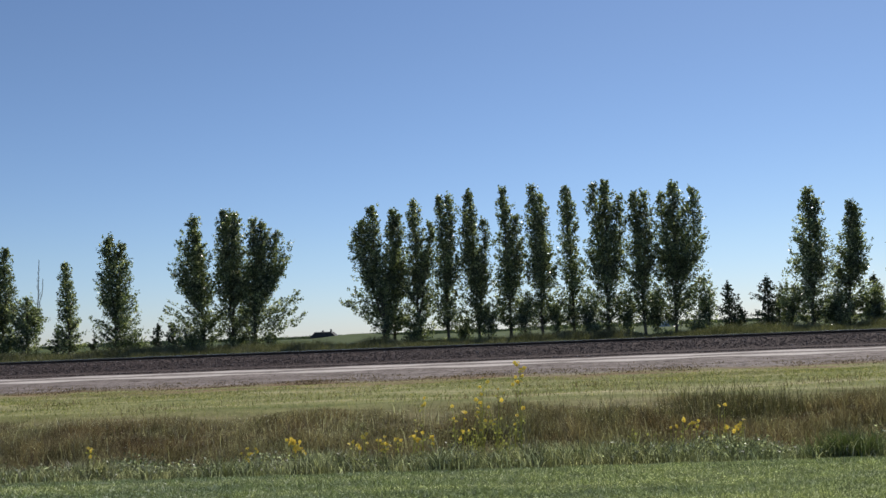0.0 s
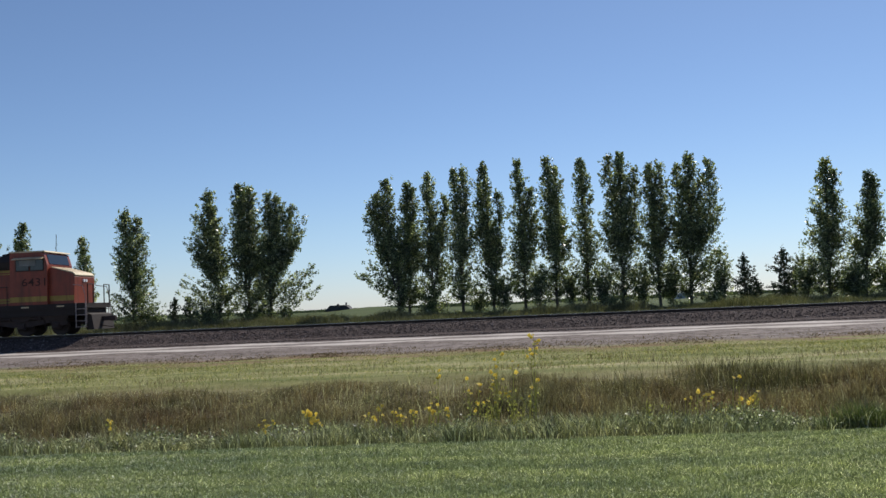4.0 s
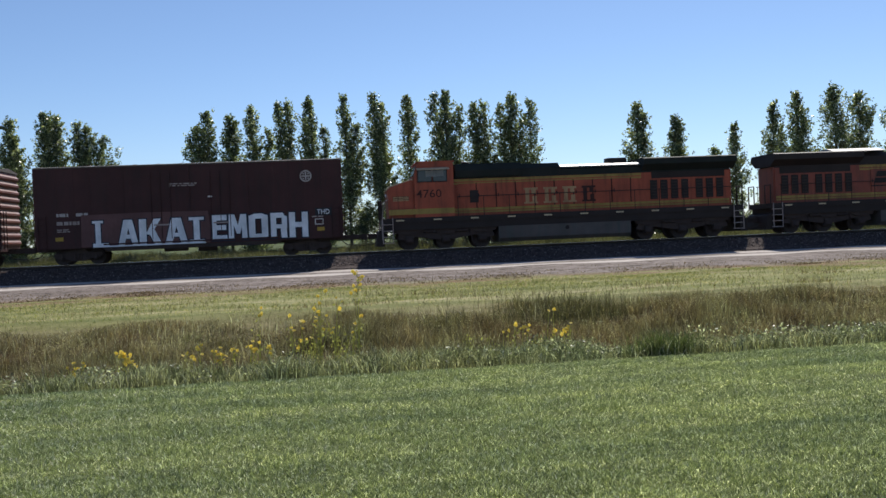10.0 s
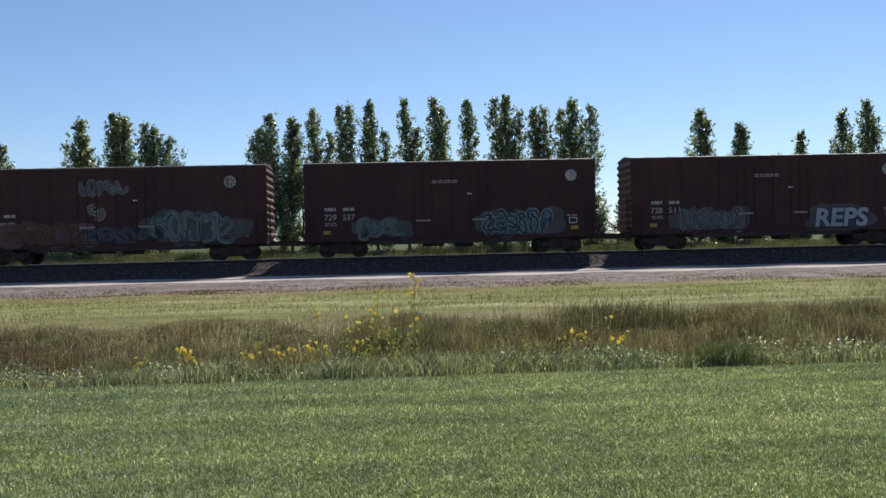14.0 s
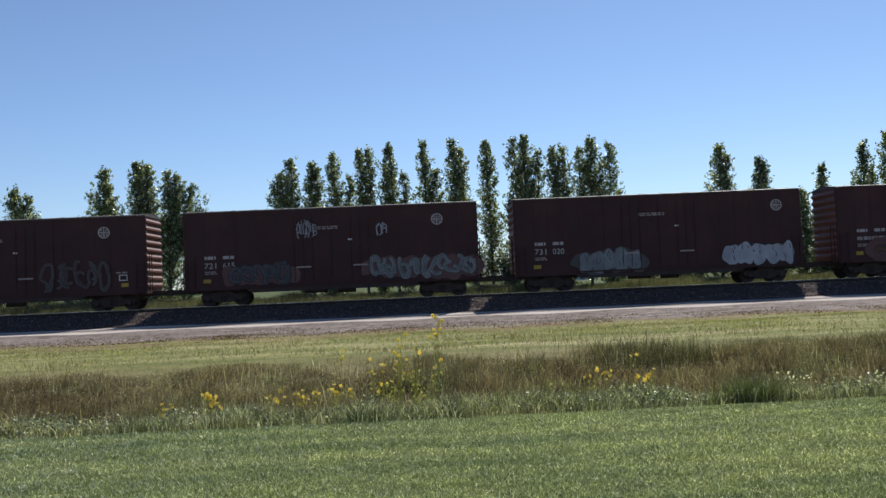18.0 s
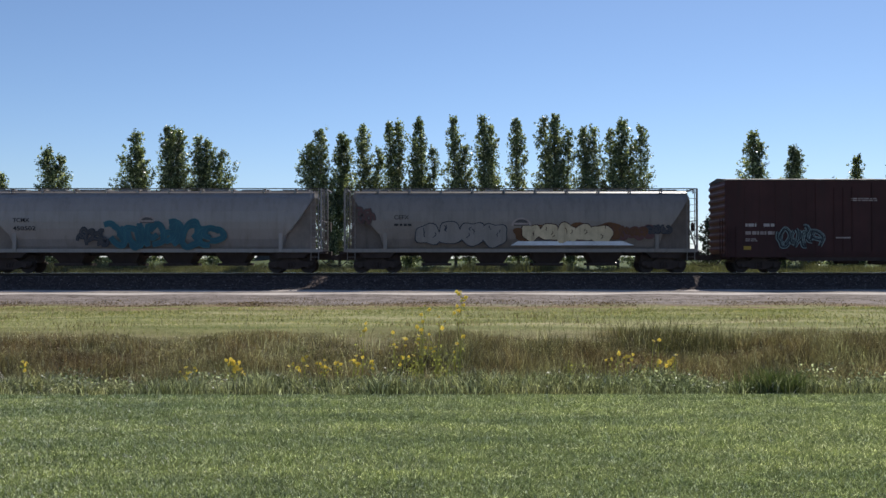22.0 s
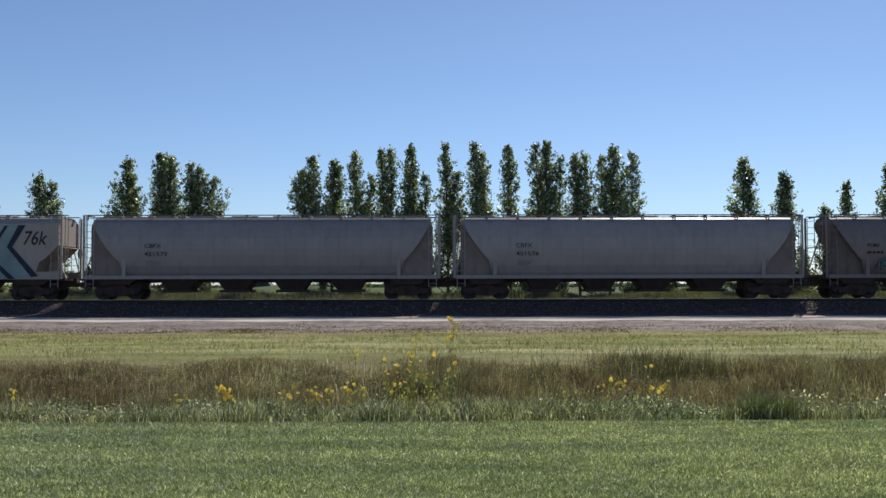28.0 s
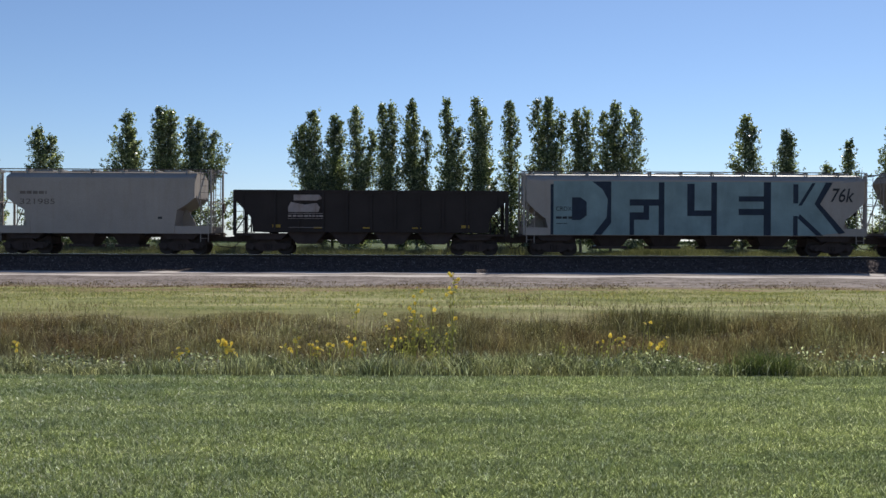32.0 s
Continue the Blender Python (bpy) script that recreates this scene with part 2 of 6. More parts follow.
M["leaf"] = blade_material("poplar_leaves", [(0.0, (0.06, 0.078, 0.046)), (0.4, (0.135, 0.165, 0.086)), (0.75, (0.28, 0.31, 0.17)), (1.0, (0.7, 0.7, 0.54))], 0.5, 0.34, [(0.7, (0.6, 0.64, 0.74), (1.4, 1.36, 1.15))], 0.6, (1.06, 1.14, 0.7))
M["needle"] = blade_material("pine_needles", [(0.0, (0.02, 0.032, 0.022)), (0.7, (0.05, 0.068, 0.042)), (1.0, (0.12, 0.135, 0.085))], 0.2, 0.5)
M["farwood"] = blade_material("far_foliage", [(0.0, (0.06, 0.08, 0.06)), (1.0, (0.13, 0.16, 0.12))], 0.3, 0.8, None, 0.0)
M["petal"] = blade_material("petals", [(0.0, (0.85, 0.58, 0.05)), (1.0, (0.95, 0.82, 0.2))], 0.5, 0.6, None, 0.2, (1.0, 0.95, 0.8))
M["stalk"] = blade_material("stalks", [(0.0, (0.22, 0.225, 0.08)), (1.0, (0.5, 0.47, 0.19))], 0.5, 0.6, None, 0.2)
M["bark"] = painted("bark", (0.12, 0.1, 0.08), 0.9, 0, (0.03, 0.03, 0.025), 0.6, 3.0)
M["rail"] = painted("rail_steel", (0.045, 0.032, 0.027), 0.6, 0.2, (0.05, 0.03, 0.02), 0.4, 2.0)
M["railhead"] = painted("rail_head", (0.45, 0.44, 0.43), 0.25, 1.0, (0.2, 0.18, 0.16), 0.2, 2.0)
M["tie"] = painted("tie_wood", (0.075, 0.06, 0.05), 0.9, 0, (0.03, 0.025, 0.02), 0.5, 3.0, 0.25)


def stone_material():
    n = Nodes("ballast_stone")
    geo = n.tree.nodes.new("ShaderNodeNewGeometry")
    col = n.ramp(geo.outputs["Random Per Island"], [(0.0, (0.045, 0.034, 0.03)), (0.5, (0.098, 0.077, 0.07)), (0.85, (0.165, 0.137, 0.128)), (1.0, (0.34, 0.3, 0.285))])
    n.colour(n.mix(0.6, col, n.ramp(n.noise(20.0, 3), [(0.3, (0.7, 0.7, 0.7)), (0.7, (1.2, 1.2, 1.2))]), "MULTIPLY"))
    n.bsdf.inputs["Roughness"].default_value = 0.95
    n.bsdf.inputs["Specular IOR Level"].default_value = 0.08
    return n.mat


M["stone"] = stone_material()


# ---------------------------------------------------------------- mesh tools
class Shape:
    """Vertices and faces of one part."""

    def __init__(self):
        self.v, self.f = [], []

    def put(self, verts, faces):
        k = len(self.v)
        self.v += [tuple(p) for p in verts]
        self.f += [tuple(i + k for i in f) for f in faces]
        return self

    def box(self, x0, x1, y0, y1, z0, z1, c=0.0):
        """A box; c: the chamfer along its four long upper and lower edges in x."""
        if c:
            return self.prism_x([(y0 + c, z0), (y1 - c, z0), (y1, z0 + c), (y1, z1 - c), (y1 - c, z1), (y0 + c, z1), (y0, z1 - c), (y0, z0 + c)], x0, x1)
        return self.put([(x0, y0, z0), (x1, y0, z0), (x1, y1, z0), (x0, y1, z0), (x0, y0, z1), (x1, y0, z1), (x1, y1, z1), (x0, y1, z1)],
                        [(0, 3, 2, 1), (4, 5, 6, 7), (0, 1, 5, 4), (1, 2, 6, 5), (2, 3, 7, 6), (3, 0, 4, 7)])

    def prism_x(self, yz, x0, x1):
        n = len(yz)
        return self.put([(x0, y, z) for y, z in yz] + [(x1, y, z) for y, z in yz],
                        [tuple(range(n))[::-1], tuple(range(n, 2 * n))] + [(i, (i + 1) % n, n + (i + 1) % n, n + i) for i in range(n)])

    def prism_y(self, xz, y0, y1):
        n = len(xz)
        return self.put([(x, y0, z) for x, z in xz] + [(x, y1, z) for x, z in xz],
                        [tuple(range(n)), tuple(range(n, 2 * n))[::-1]] + [(i, n + i, n + (i + 1) % n, (i + 1) % n) for i in range(n)])

    def prism_z(self, xy, z0, z1):
        n = len(xy)
        return self.put([(x, y, z0) for x, y in xy] + [(x, y, z1) for x, y in xy],
                        [tuple(range(n))[::-1], tuple(range(n, 2 * n))] + [(i, (i + 1) % n, n + (i + 1) % n, n + i) for i in range(n)])

    def disc_y(self, x, z, r, y0, y1, n=20):
        return self.prism_y([(x + r * math.cos(2 * math.pi * i / n), z + r * math.sin(2 * math.pi * i / n)) for i in range(n)], y0, y1)

    def tube(self, a, b, r, n=6, r2=None):
        a, b = Vector(a), Vector(b)
        d = (b - a).normalized()
        u = d.orthogonal().normalized()
        w = d.cross(u)
        r2 = r if r2 is None else r2
        ring = [(math.cos(2 * math.pi * i / n), math.sin(2 * math.pi * i / n)) for i in range(n)]
        return self.put([a + r * (c * u + s * w) for c, s in ring] + [b + r2 * (c * u + s * w) for c, s in ring],
                        [(i, (i + 1) % n, n + (i + 1) % n, n + i) for i in range(n)] + [tuple(range(n))[::-1], tuple(range(n, 2 * n))])

    def mesh(self, name, material):
        me = bpy.data.meshes.new(name)
        me.from_pydata(self.v, [], self.f)
        me.materials.append(material)
        bm = bmesh.new()
        bm.from_mesh(me)
        bmesh.ops.recalc_face_normals(bm, faces=bm.faces)
        bm.to_mesh(me)
        bm.free()
        return me


def part(name, shape, material, parent, label="", smooth=False):
    me = shape if isinstance(shape, bpy.types.Mesh) else shape.mesh(name, material)
    if smooth:
        me.shade_smooth()
    ob = new(name, me)
    ob.parent = parent
    return tagged(ob, label)


def thing(name, label, category, group="", m=None):
    ob = new(name)
    if m:
        ob.matrix_world = m
    return tagged(ob, label, category, group)


def array_mesh(name, verts, polys, material, smooth=False):
    """A mesh from arrays: verts (n, 3); polys (m, k) with k corners each."""
    me = bpy.data.meshes.new(name)
    polys = np.asarray(polys, np.int32)
    m, k = polys.shape
    me.vertices.add(len(verts))
    me.vertices.foreach_set("co", np.asarray(verts, np.float32).ravel())
    me.loops.add(m * k)
    me.loops.foreach_set("vertex_index", polys.ravel())
    me.polygons.add(m)
    me.polygons.foreach_set("loop_start", np.arange(0, m * k, k, dtype=np.int32))
    me.update(calc_edges=True)
    me.materials.append(material)
    if smooth:
        me.shade_smooth()
    return me


RAIL_Z, TRACK_Y = 0.95, 51.5


def ground_z(x, y):
    """Height of the ground: lawn, ditch, field, road, ballast, and the land beyond."""
    ys = np.array([-400, 11.2, 12.4, 14.5, 17.0, 19.5, 22.5, 26, 35, 41, 46, 48.2, 49.6, 53.4, 55.4, 60, 75, 160, 420, 4200])
    zs = np.array([0.0, 0.0, -0.12, -0.65, -0.8, -0.45, 0.0, 0.05, 0.06, 0.1, 0.12, 0.18, 0.76, 0.76, 0.3, 0.35, 0.5, 0.55, 0.6, 0.0])
    z = np.interp(y, ys, zs)
    bumps = 0.035 * np.sin(x * 0.9 + 1.3 * np.sin(y * 0.7)) * np.sin(y * 1.1 + 0.6 * np.sin(x * 0.45))
    hill = 1.9 * np.exp(-((x + 64) / 13) ** 2 - ((y - 430) / 60) ** 2)
    return z + bumps * ((y < 47) & (y > 12)) + hill


def build_ground():
    xs = np.r_[-4000, -1500, -600, -300, -150, np.arange(-90, 90.1, 1.5), 150, 300, 600, 1500, 4000]
    ys = np.r_[-400, -60, -10, np.arange(0, 60, 0.5), np.arange(60, 100, 4), np.arange(100, 520, 20), 700, 1200, 2400, 4200]
    gx, gy = np.meshgrid(np.unique(np.r_[xs, np.arange(-150, -89, 5)]), ys)
    v = np.stack([gx, gy, ground_z(gx, gy)], -1).reshape(-1, 3)
    w = gx.shape[1]
    a = np.arange(len(ys) - 1)[:, None] * w + np.arange(w - 1)[None]
    f = np.stack([a, a + 1, a + 1 + w, a + w], -1).reshape(-1, 4)
    ob = new("ground", array_mesh("ground", v, f, M["ground"], True))
    tagged(ob, "mown lawn, weedy ditch, field and pale gravel service road", "ground", kind="structure")


def blades(name, label, x, y, h, w, material, lean=0.35, seed=1, category="grass", simple=False, sink=0.02):
    """Upright tapering blades with a bend, one island each, standing on the ground at x, y."""
    r = np.random.default_rng(seed)
    n = len(x)
    z = ground_z(x, y)
    a = r.uniform(0, 2 * np.pi, n)
    side = np.stack([np.cos(a), np.sin(a), np.zeros(n)], -1) * (w / 2)[:, None]
    b = r.uniform(0, 2 * np.pi, n)
    tip = np.stack([np.cos(b), np.sin(b), np.zeros(n)], -1) * (h * lean * r.uniform(0.2, 1.6, n))[:, None]
    base = np.stack([x, y, z - sink], -1)
    mid = base + 0.3 * tip + np.stack([0 * h, 0 * h, 0.6 * h], -1)
    top = base + tip + np.stack([0 * h, 0 * h, h], -1)
    if simple:
        v = np.stack([base - side, base + side, top + 0.4 * side, top - 0.4 * side], 1).reshape(-1, 3)
        ob = new(name, array_mesh(name, v, np.arange(4 * n).reshape(-1, 4), material))
        return tagged(ob, label, category, kind="stuff")
    v = np.stack([base - side, base + side, mid + 0.8 * side, mid - 0.8 * side, top + 0.15 * side, top - 0.15 * side], 1).reshape(-1, 3)
    k = np.arange(n)[:, None] * 6
    f = np.concatenate([k + [0, 1, 2, 3], k + [3, 2, 4, 5]])
    ob = new(name, array_mesh(name, v, f, material))
    return tagged(ob, label, category, kind="stuff")


def patchy(x, y, scale, seed, octaves=3):
    """Smooth value noise between 0 and 1 in three octaves."""
    r = np.random.default_rng(seed)
    out, total = np.zeros(len(x)), 0.0
    for k in range(octaves):
        g = r.uniform(0, 1, (64, 64))
        s = scale / 2 ** k
        u, v = x / s + 17.3 * k, y / s + 5.1 * k
        i, j = np.floor(u).astype(int), np.floor(v).astype(int)
        p, q = u - i, v - j
        p, q = p * p * (3 - 2 * p), q * q * (3 - 2 * q)
        at = lambda a, c: g[(i + a) % 64, (j + c) % 64]  # noqa: E731
        w = 0.6 ** k
        out += w * ((at(0, 0) * (1 - p) + at(1, 0) * p) * (1 - q) + (at(0, 1) * (1 - p) + at(1, 1) * p) * q)
        total += w
    return np.clip((out / total - 0.5) * 1.7 + 0.5, 0, 1)


def scatter(n, x0, x1, y0, y1, seed):
    r = np.random.default_rng(seed)
    y = y0 + (y1 - y0) * np.sqrt(r.uniform(0, 1, n)) if y1 > 13 else r.uniform(y0, y1, n)
    x = np.clip(-0.56 * y - 0.8 + r.uniform(0, 1, n) * (1.26 * y + 1.6), x0, x1)
    return x, y, r


def build_grass():
    x, y, r = scatter(820000, -10, 12, 4.6, 11.8, 11)
    p = patchy(x, y, 0.3, 3, 3)
    worn = patchy(x * 0.45, y * 1.6, 0.8, 4)
    keep = r.uniform(0, 1, len(x)) < np.where(worn < 0.2, 0.45, 0.7 + 0.3 * p)
    x, y, p = x[keep], y[keep], p[keep]
    blades("lawn_grass", "short mown green lawn grass with a few dry blades and glint-white ones", x, y, r.uniform(0.014, 0.034, len(x)) * (0.6 + 0.75 * p), r.uniform(0.0035, 0.0075, len(x)), M["lawn"], 0.85, 12, "grass", True, 0.003)
    # tall fringe along the ditch
    x, y, r = scatter(110000, -14, 14, 11.45, 13.8, 21)
    p = patchy(x, y, 0.6, 5)
    h = (0.06 + 0.3 * p * np.clip((y - 11.3) / 0.5, 0.35, 1)) * r.uniform(0.5, 1.2, len(x))
    blades("ditch_fringe_grass", "tall uncut green grass with pale seed heads and painted glints beside the lawn", x, y, h, r.uniform(0.004, 0.01, len(x)), M["fringe"], 0.55, 22)
    # weeds of the ditch and its far bank
    x, y, r = scatter(180000, -22, 22, 13.2, 22.6, 31)
    p = patchy(x, y, 1.5, 9)
    keep = r.uniform(0, 1, len(x)) < np.clip((22.8 - y) / 2.6, 0.03, 1)
    x, y, p = x[keep], y[keep], p[keep]
    h = (0.14 + 0.42 * p) * r.uniform(0.4, 1.3, len(x)) * np.clip((22.4 - y + 1.6 * (p - 0.5)) / 3.4, 0.1, 1)
    blades("ditch_weeds", "brown and green wild weeds filling the ditch", x, y, h, r.uniform(0.005, 0.014, len(x)), M["weeds"], 0.4, 32, "weeds")
    x, y, r = scatter(9000, -22, 22, 14.0, 21.6, 33)
    keep = r.uniform(0, 1, len(x)) < patchy(x, y, 1.1, 34) ** 2
    x, y = x[keep], y[keep]
    blades("tall_stalks", "tall pale dry stalks standing out of the ditch weeds", x, y, r.uniform(0.3, 0.62, len(x)) * np.clip((23.0 - y) / 3.4, 0.3, 1), r.uniform(0.006, 0.012, len(x)), M["seed"], 0.25, 35, "weeds")
    # broad-leaved weeds between the stalks
    x, y, r = scatter(80000, -22, 22, 13.4, 20.2, 36)
    p = patchy(x, y, 1.0, 19)
    keep = r.uniform(0, 1, len(x)) < p
    x, y, p = x[keep], y[keep], p[keep]
    c = np.stack([x, y, ground_z(x, y) + (0.08 + 0.34 * p) * r.uniform(0.2, 1.0, len(x))], -1)
    v, f = leaf_cards(c, 0.014, r)
    tagged(new("ditch_herbs", array_mesh("ditch_herbs", v, f, M["weeds"])), "small dry leaves of the ditch herbs", "weeds", kind="stuff")
    x, y, r = scatter(60000, -22, 22, 13.4, 21.4, 46)
    p = patchy(x, y, 1.5, 9)
    keep = r.uniform(0, 1, len(x)) < 0.25 + 0.75 * patchy(x, y, 0.9, 47)
    x, y, p = x[keep], y[keep], p[keep]
    c = np.stack([x, y, ground_z(x, y) + (0.14 + 0.42 * p) * r.uniform(0.45, 1.1, len(x)) * np.clip((22.4 - y) / 3.4, 0.1, 1)], -1)
    v, f = leaf_cards(c, 0.012, r)
    tagged(new("seed_heads", array_mesh("seed_heads", v, f, M["seed"])), "pale dry seed heads over the ditch weeds", "weeds", kind="stuff")
    x, y, r = scatter(70000, -14, 14, 11.6, 13.7, 37)
    p = patchy(x, y, 0.7, 29)
    keep = r.uniform(0, 1, len(x)) < p
    x, y, p = x[keep], y[keep], p[keep]
    c = np.stack([x, y, ground_z(x, y) + (0.08 + 0.34 * p) * r.uniform(0.2, 1.0, len(x))], -1)
    v, f = leaf_cards(c, 0.017, r)
    tagged(new("fringe_herbs", array_mesh("fringe_herbs", v, f, M["fleck"])), "small grey-green leaves in the ditch fringe, the palest painted as glints", "weeds", kind="stuff")
    # a dense green tuft at the lawn's edge
    r = np.random.default_rng(39)
    x, y = r.normal(4.4, 0.22, 1100), r.normal(11.95, 0.14, 1100)
    blades("grass_tuft", "dense dark green grass tuft at the lawn's edge", x, y, r.uniform(0.15, 0.42, len(x)), r.uniform(0.005, 0.011, len(x)), M["tuft"], 0.6, 40)
    # dark taller clump
    r = np.random.default_rng(41)
    x = np.r_[r.normal(5.4, 0.8, 2200), r.normal(-1.8, 0.7, 160), r.normal(2.6, 1.0, 700), r.normal(-8, 0.8, 160), r.normal(10.5, 1.2, 700)]
    y = np.r_[r.normal(20.4, 0.6, 2200), r.normal(19.8, 0.5, 160), r.normal(19.6, 0.5, 700), r.normal(19.4, 0.5, 160), r.normal(20.2, 0.6, 700)]
    blades("dark_weed_clump", "dark dry weed stalks in the ditch", x, y, 0.12 + 0.55 * r.uniform(0, 1, len(x)) ** 1.6, r.uniform(0.005, 0.013, len(x)), M["darkweeds"], 0.4, 42, "weeds")
    # mown field between ditch and road
    x, y, r = scatter(110000, -36, 36, 20.7, 32.6, 51)
    keep = r.uniform(0, 1, len(x)) < (patchy(x * 0.5, y, 1.6, 15) * 1.3 + 0.05) * np.clip((33.5 - y) / 4.5, 0.1, 1)
    x, y = x[keep], y[keep]
    blades("field_grass", "mown yellow-green field grass in swaths", x, y, r.uniform(0.03, 0.09, len(x)) * np.clip((33.5 - y) / 4, 0.4, 1), r.uniform(0.008, 0.02, len(x)), M["stubble"], 0.8, 52)
    x, y, r = scatter(60000, -30, 30, 20.6, 28.5, 54)
    keep = r.uniform(0, 1, len(x)) < patchy(x * 0.6, y, 1.3, 55) ** 3 * np.clip((28.5 - y) / 6, 0.08, 1)
    x, y = x[keep], y[keep]
    blades("field_weeds", "loose taller weeds standing in the mown field", x, y, r.uniform(0.04, 0.22, len(x)), r.uniform(0.006, 0.014, len(x)), M["weeds"], 0.5, 56, "weeds")
    # dry tufts along the edge of the gravel
    r = np.random.default_rng(57)
    x, y = r.uniform(-34, 34, 52000), 32.6 + np.abs(r.normal(0, 2.4, 52000)) - 1.2
    keep = r.uniform(0, 1, len(x)) < patchy(x, y * 0.4, 1.6, 58) ** 1.5
    x, y = x[keep], y[keep]
    blades("roadside_tufts", "dry brown grass tufts along the gravel edge", x, y, r.uniform(0.02, 0.085, len(x)), r.uniform(0.015, 0.04, len(x)), M["dead"], 0.8, 59)
    # brush beyond the track
    x, y, r = scatter(90000, -60, 60, 57.0, 72.0, 61)
    p = patchy(x, y, 5.0, 25)
    blades("trackside_brush", "rough green brush and tall grass beyond the railway", x, y, (0.2 + 0.5 * p) * r.uniform(0.5, 1.25, len(x)), r.uniform(0.02, 0.05, len(x)), M["brush"], 0.4, 62, "brush")
    r = np.random.default_rng(65)
    x, y = r.uniform(-62, 62, 90000), r.uniform(66, 75, 90000)
    p = patchy(x, y * 0.6, 3.0, 66)
    blades("tall_brush", "waist-high olive brush before the trees", x, y, (0.42 + 0.78 * p ** 1.4) * r.uniform(0.7, 1.1, len(x)), r.uniform(0.018, 0.045, len(x)), M["brush"], 0.4, 67, "brush")


def build_tree_foot_brush():
    r = np.random.default_rng(68)
    x = np.concatenate([r.uniform(p, q, int(900 * (q - p))) for p, q in ((-46, -39), (-38, -30), (-28, -18), (-7, 18.5), (19, 50))])
    y = r.uniform(75.5, 79.5, len(x))
    p = patchy(x, y, 2.2, 69)
    keep = p > 0.5
    x, y, p = x[keep], y[keep], p[keep]
    blades("tree_foot_brush", "dark green undergrowth at the feet of the poplars", x, y, (0.2 + 0.75 * p) * r.uniform(0.4, 1.05, len(x)), r.uniform(0.02, 0.06, len(x)), M["leaf"], 0.5, 70, "brush")


def build_track():
    track = thing("railway_track", "single railway track with rusty rails on grey ballast", "railway track")
    X = 110.0
    for s in (-1, 1):
        y = TRACK_Y + s * 0.7535
        rail = Shape().prism_x([(y - 0.07, 0.765), (y + 0.07, 0.765), (y + 0.07, 0.785), (y + 0.012, 0.8), (y + 0.012, 0.9), (y + 0.036, 0.91), (y + 0.036, 0.94), (y - 0.036, 0.94), (y - 0.036, 0.91), (y - 0.012, 0.9), (y - 0.012, 0.8), (y - 0.07, 0.785)], -X, X)
        r = part("rail", rail, M["rail"], track)
        part("rail_head", Shape().box(-X, X, y - 0.03, y + 0.03, 0.94, 0.95), M["railhead"], r, "polished steel running surface")
    me = Shape().box(-0.115, 0.115, -1.3, 1.3, 0.62, 0.77, 0.01).mesh("tie", M["tie"])
    for i in range(280):
        t = part("tie", me, None, track)
        t.location = (-75 + 0.535 * i, TRACK_Y, 0)
    # crushed stone on the bed and its near shoulder
    r = np.random.default_rng(71)
    n = 75000
    x, y = r.uniform(-48, 48, n), 53.6 - 6.0 * r.uniform(0, 1, n) ** 0.75
    y = np.where(r.uniform(0, 1, n) < 0.12, r.uniform(46.8, 48.4, n), y)
    z = ground_z(x, y)
    s = r.uniform(0.018, 0.042, n)
    z = z + s * 0.4
    near_rail = (np.abs(np.abs(y - TRACK_Y) - 0.7535) < 0.1)
    z = np.where(near_rail, 0.74, z)
    base = np.array([(1, 0, 0), (-1, 0, 0), (0, 1, 0), (0, -1, 0), (0, 0, 1), (0, 0, -1)], float)
    v = base[None] * r.uniform(0.55, 1.25, (n, 6, 1)) * s[:, None, None]
    a = r.uniform(0, 6.28, n)
    c, q = np.cos(a)[:, None], np.sin(a)[:, None]
    v = np.stack([c * v[..., 0] - q * v[..., 1], q * v[..., 0] + c * v[..., 1], v[..., 2]], -1) + np.stack([x, y, z], -1)[:, None]
    tri = np.array([(0, 2, 4), (2, 1, 4), (1, 3, 4), (3, 0, 4), (2, 0, 5), (1, 2, 5), (3, 1, 5), (0, 3, 5)])
    f = (np.arange(n)[:, None, None] * 6 + tri).reshape(-1, 3)
    tagged(new("track_ballast", array_mesh("track_ballast", v.reshape(-1, 3), f, M["stone"])), "grey crushed stone ballast under the railway", "ballast", kind="stuff")


# ---------------------------------------------------------------- trees
def leaf_cards(centres, size, r, flat=0.0):
    n = len(centres)
    a = r.normal(0, 1, (n, 3))
    a /= np.linalg.norm(a, axis=1)[:, None]
    b = np.cross(a, r.normal(0, 1, (n, 3)))
    b /= np.linalg.norm(b, axis=1)[:, None]
    s = (size * r.uniform(0.6, 1.4, n))[:, None]
    v = np.stack([centres - a * s, centres - b * s * 0.62 + a * s * 0.1, centres + a * s, centres + b * s * 0.62 + a * s * 0.1], 1)
    return v.reshape(-1, 3), np.arange(n * 4).reshape(-1, 4)


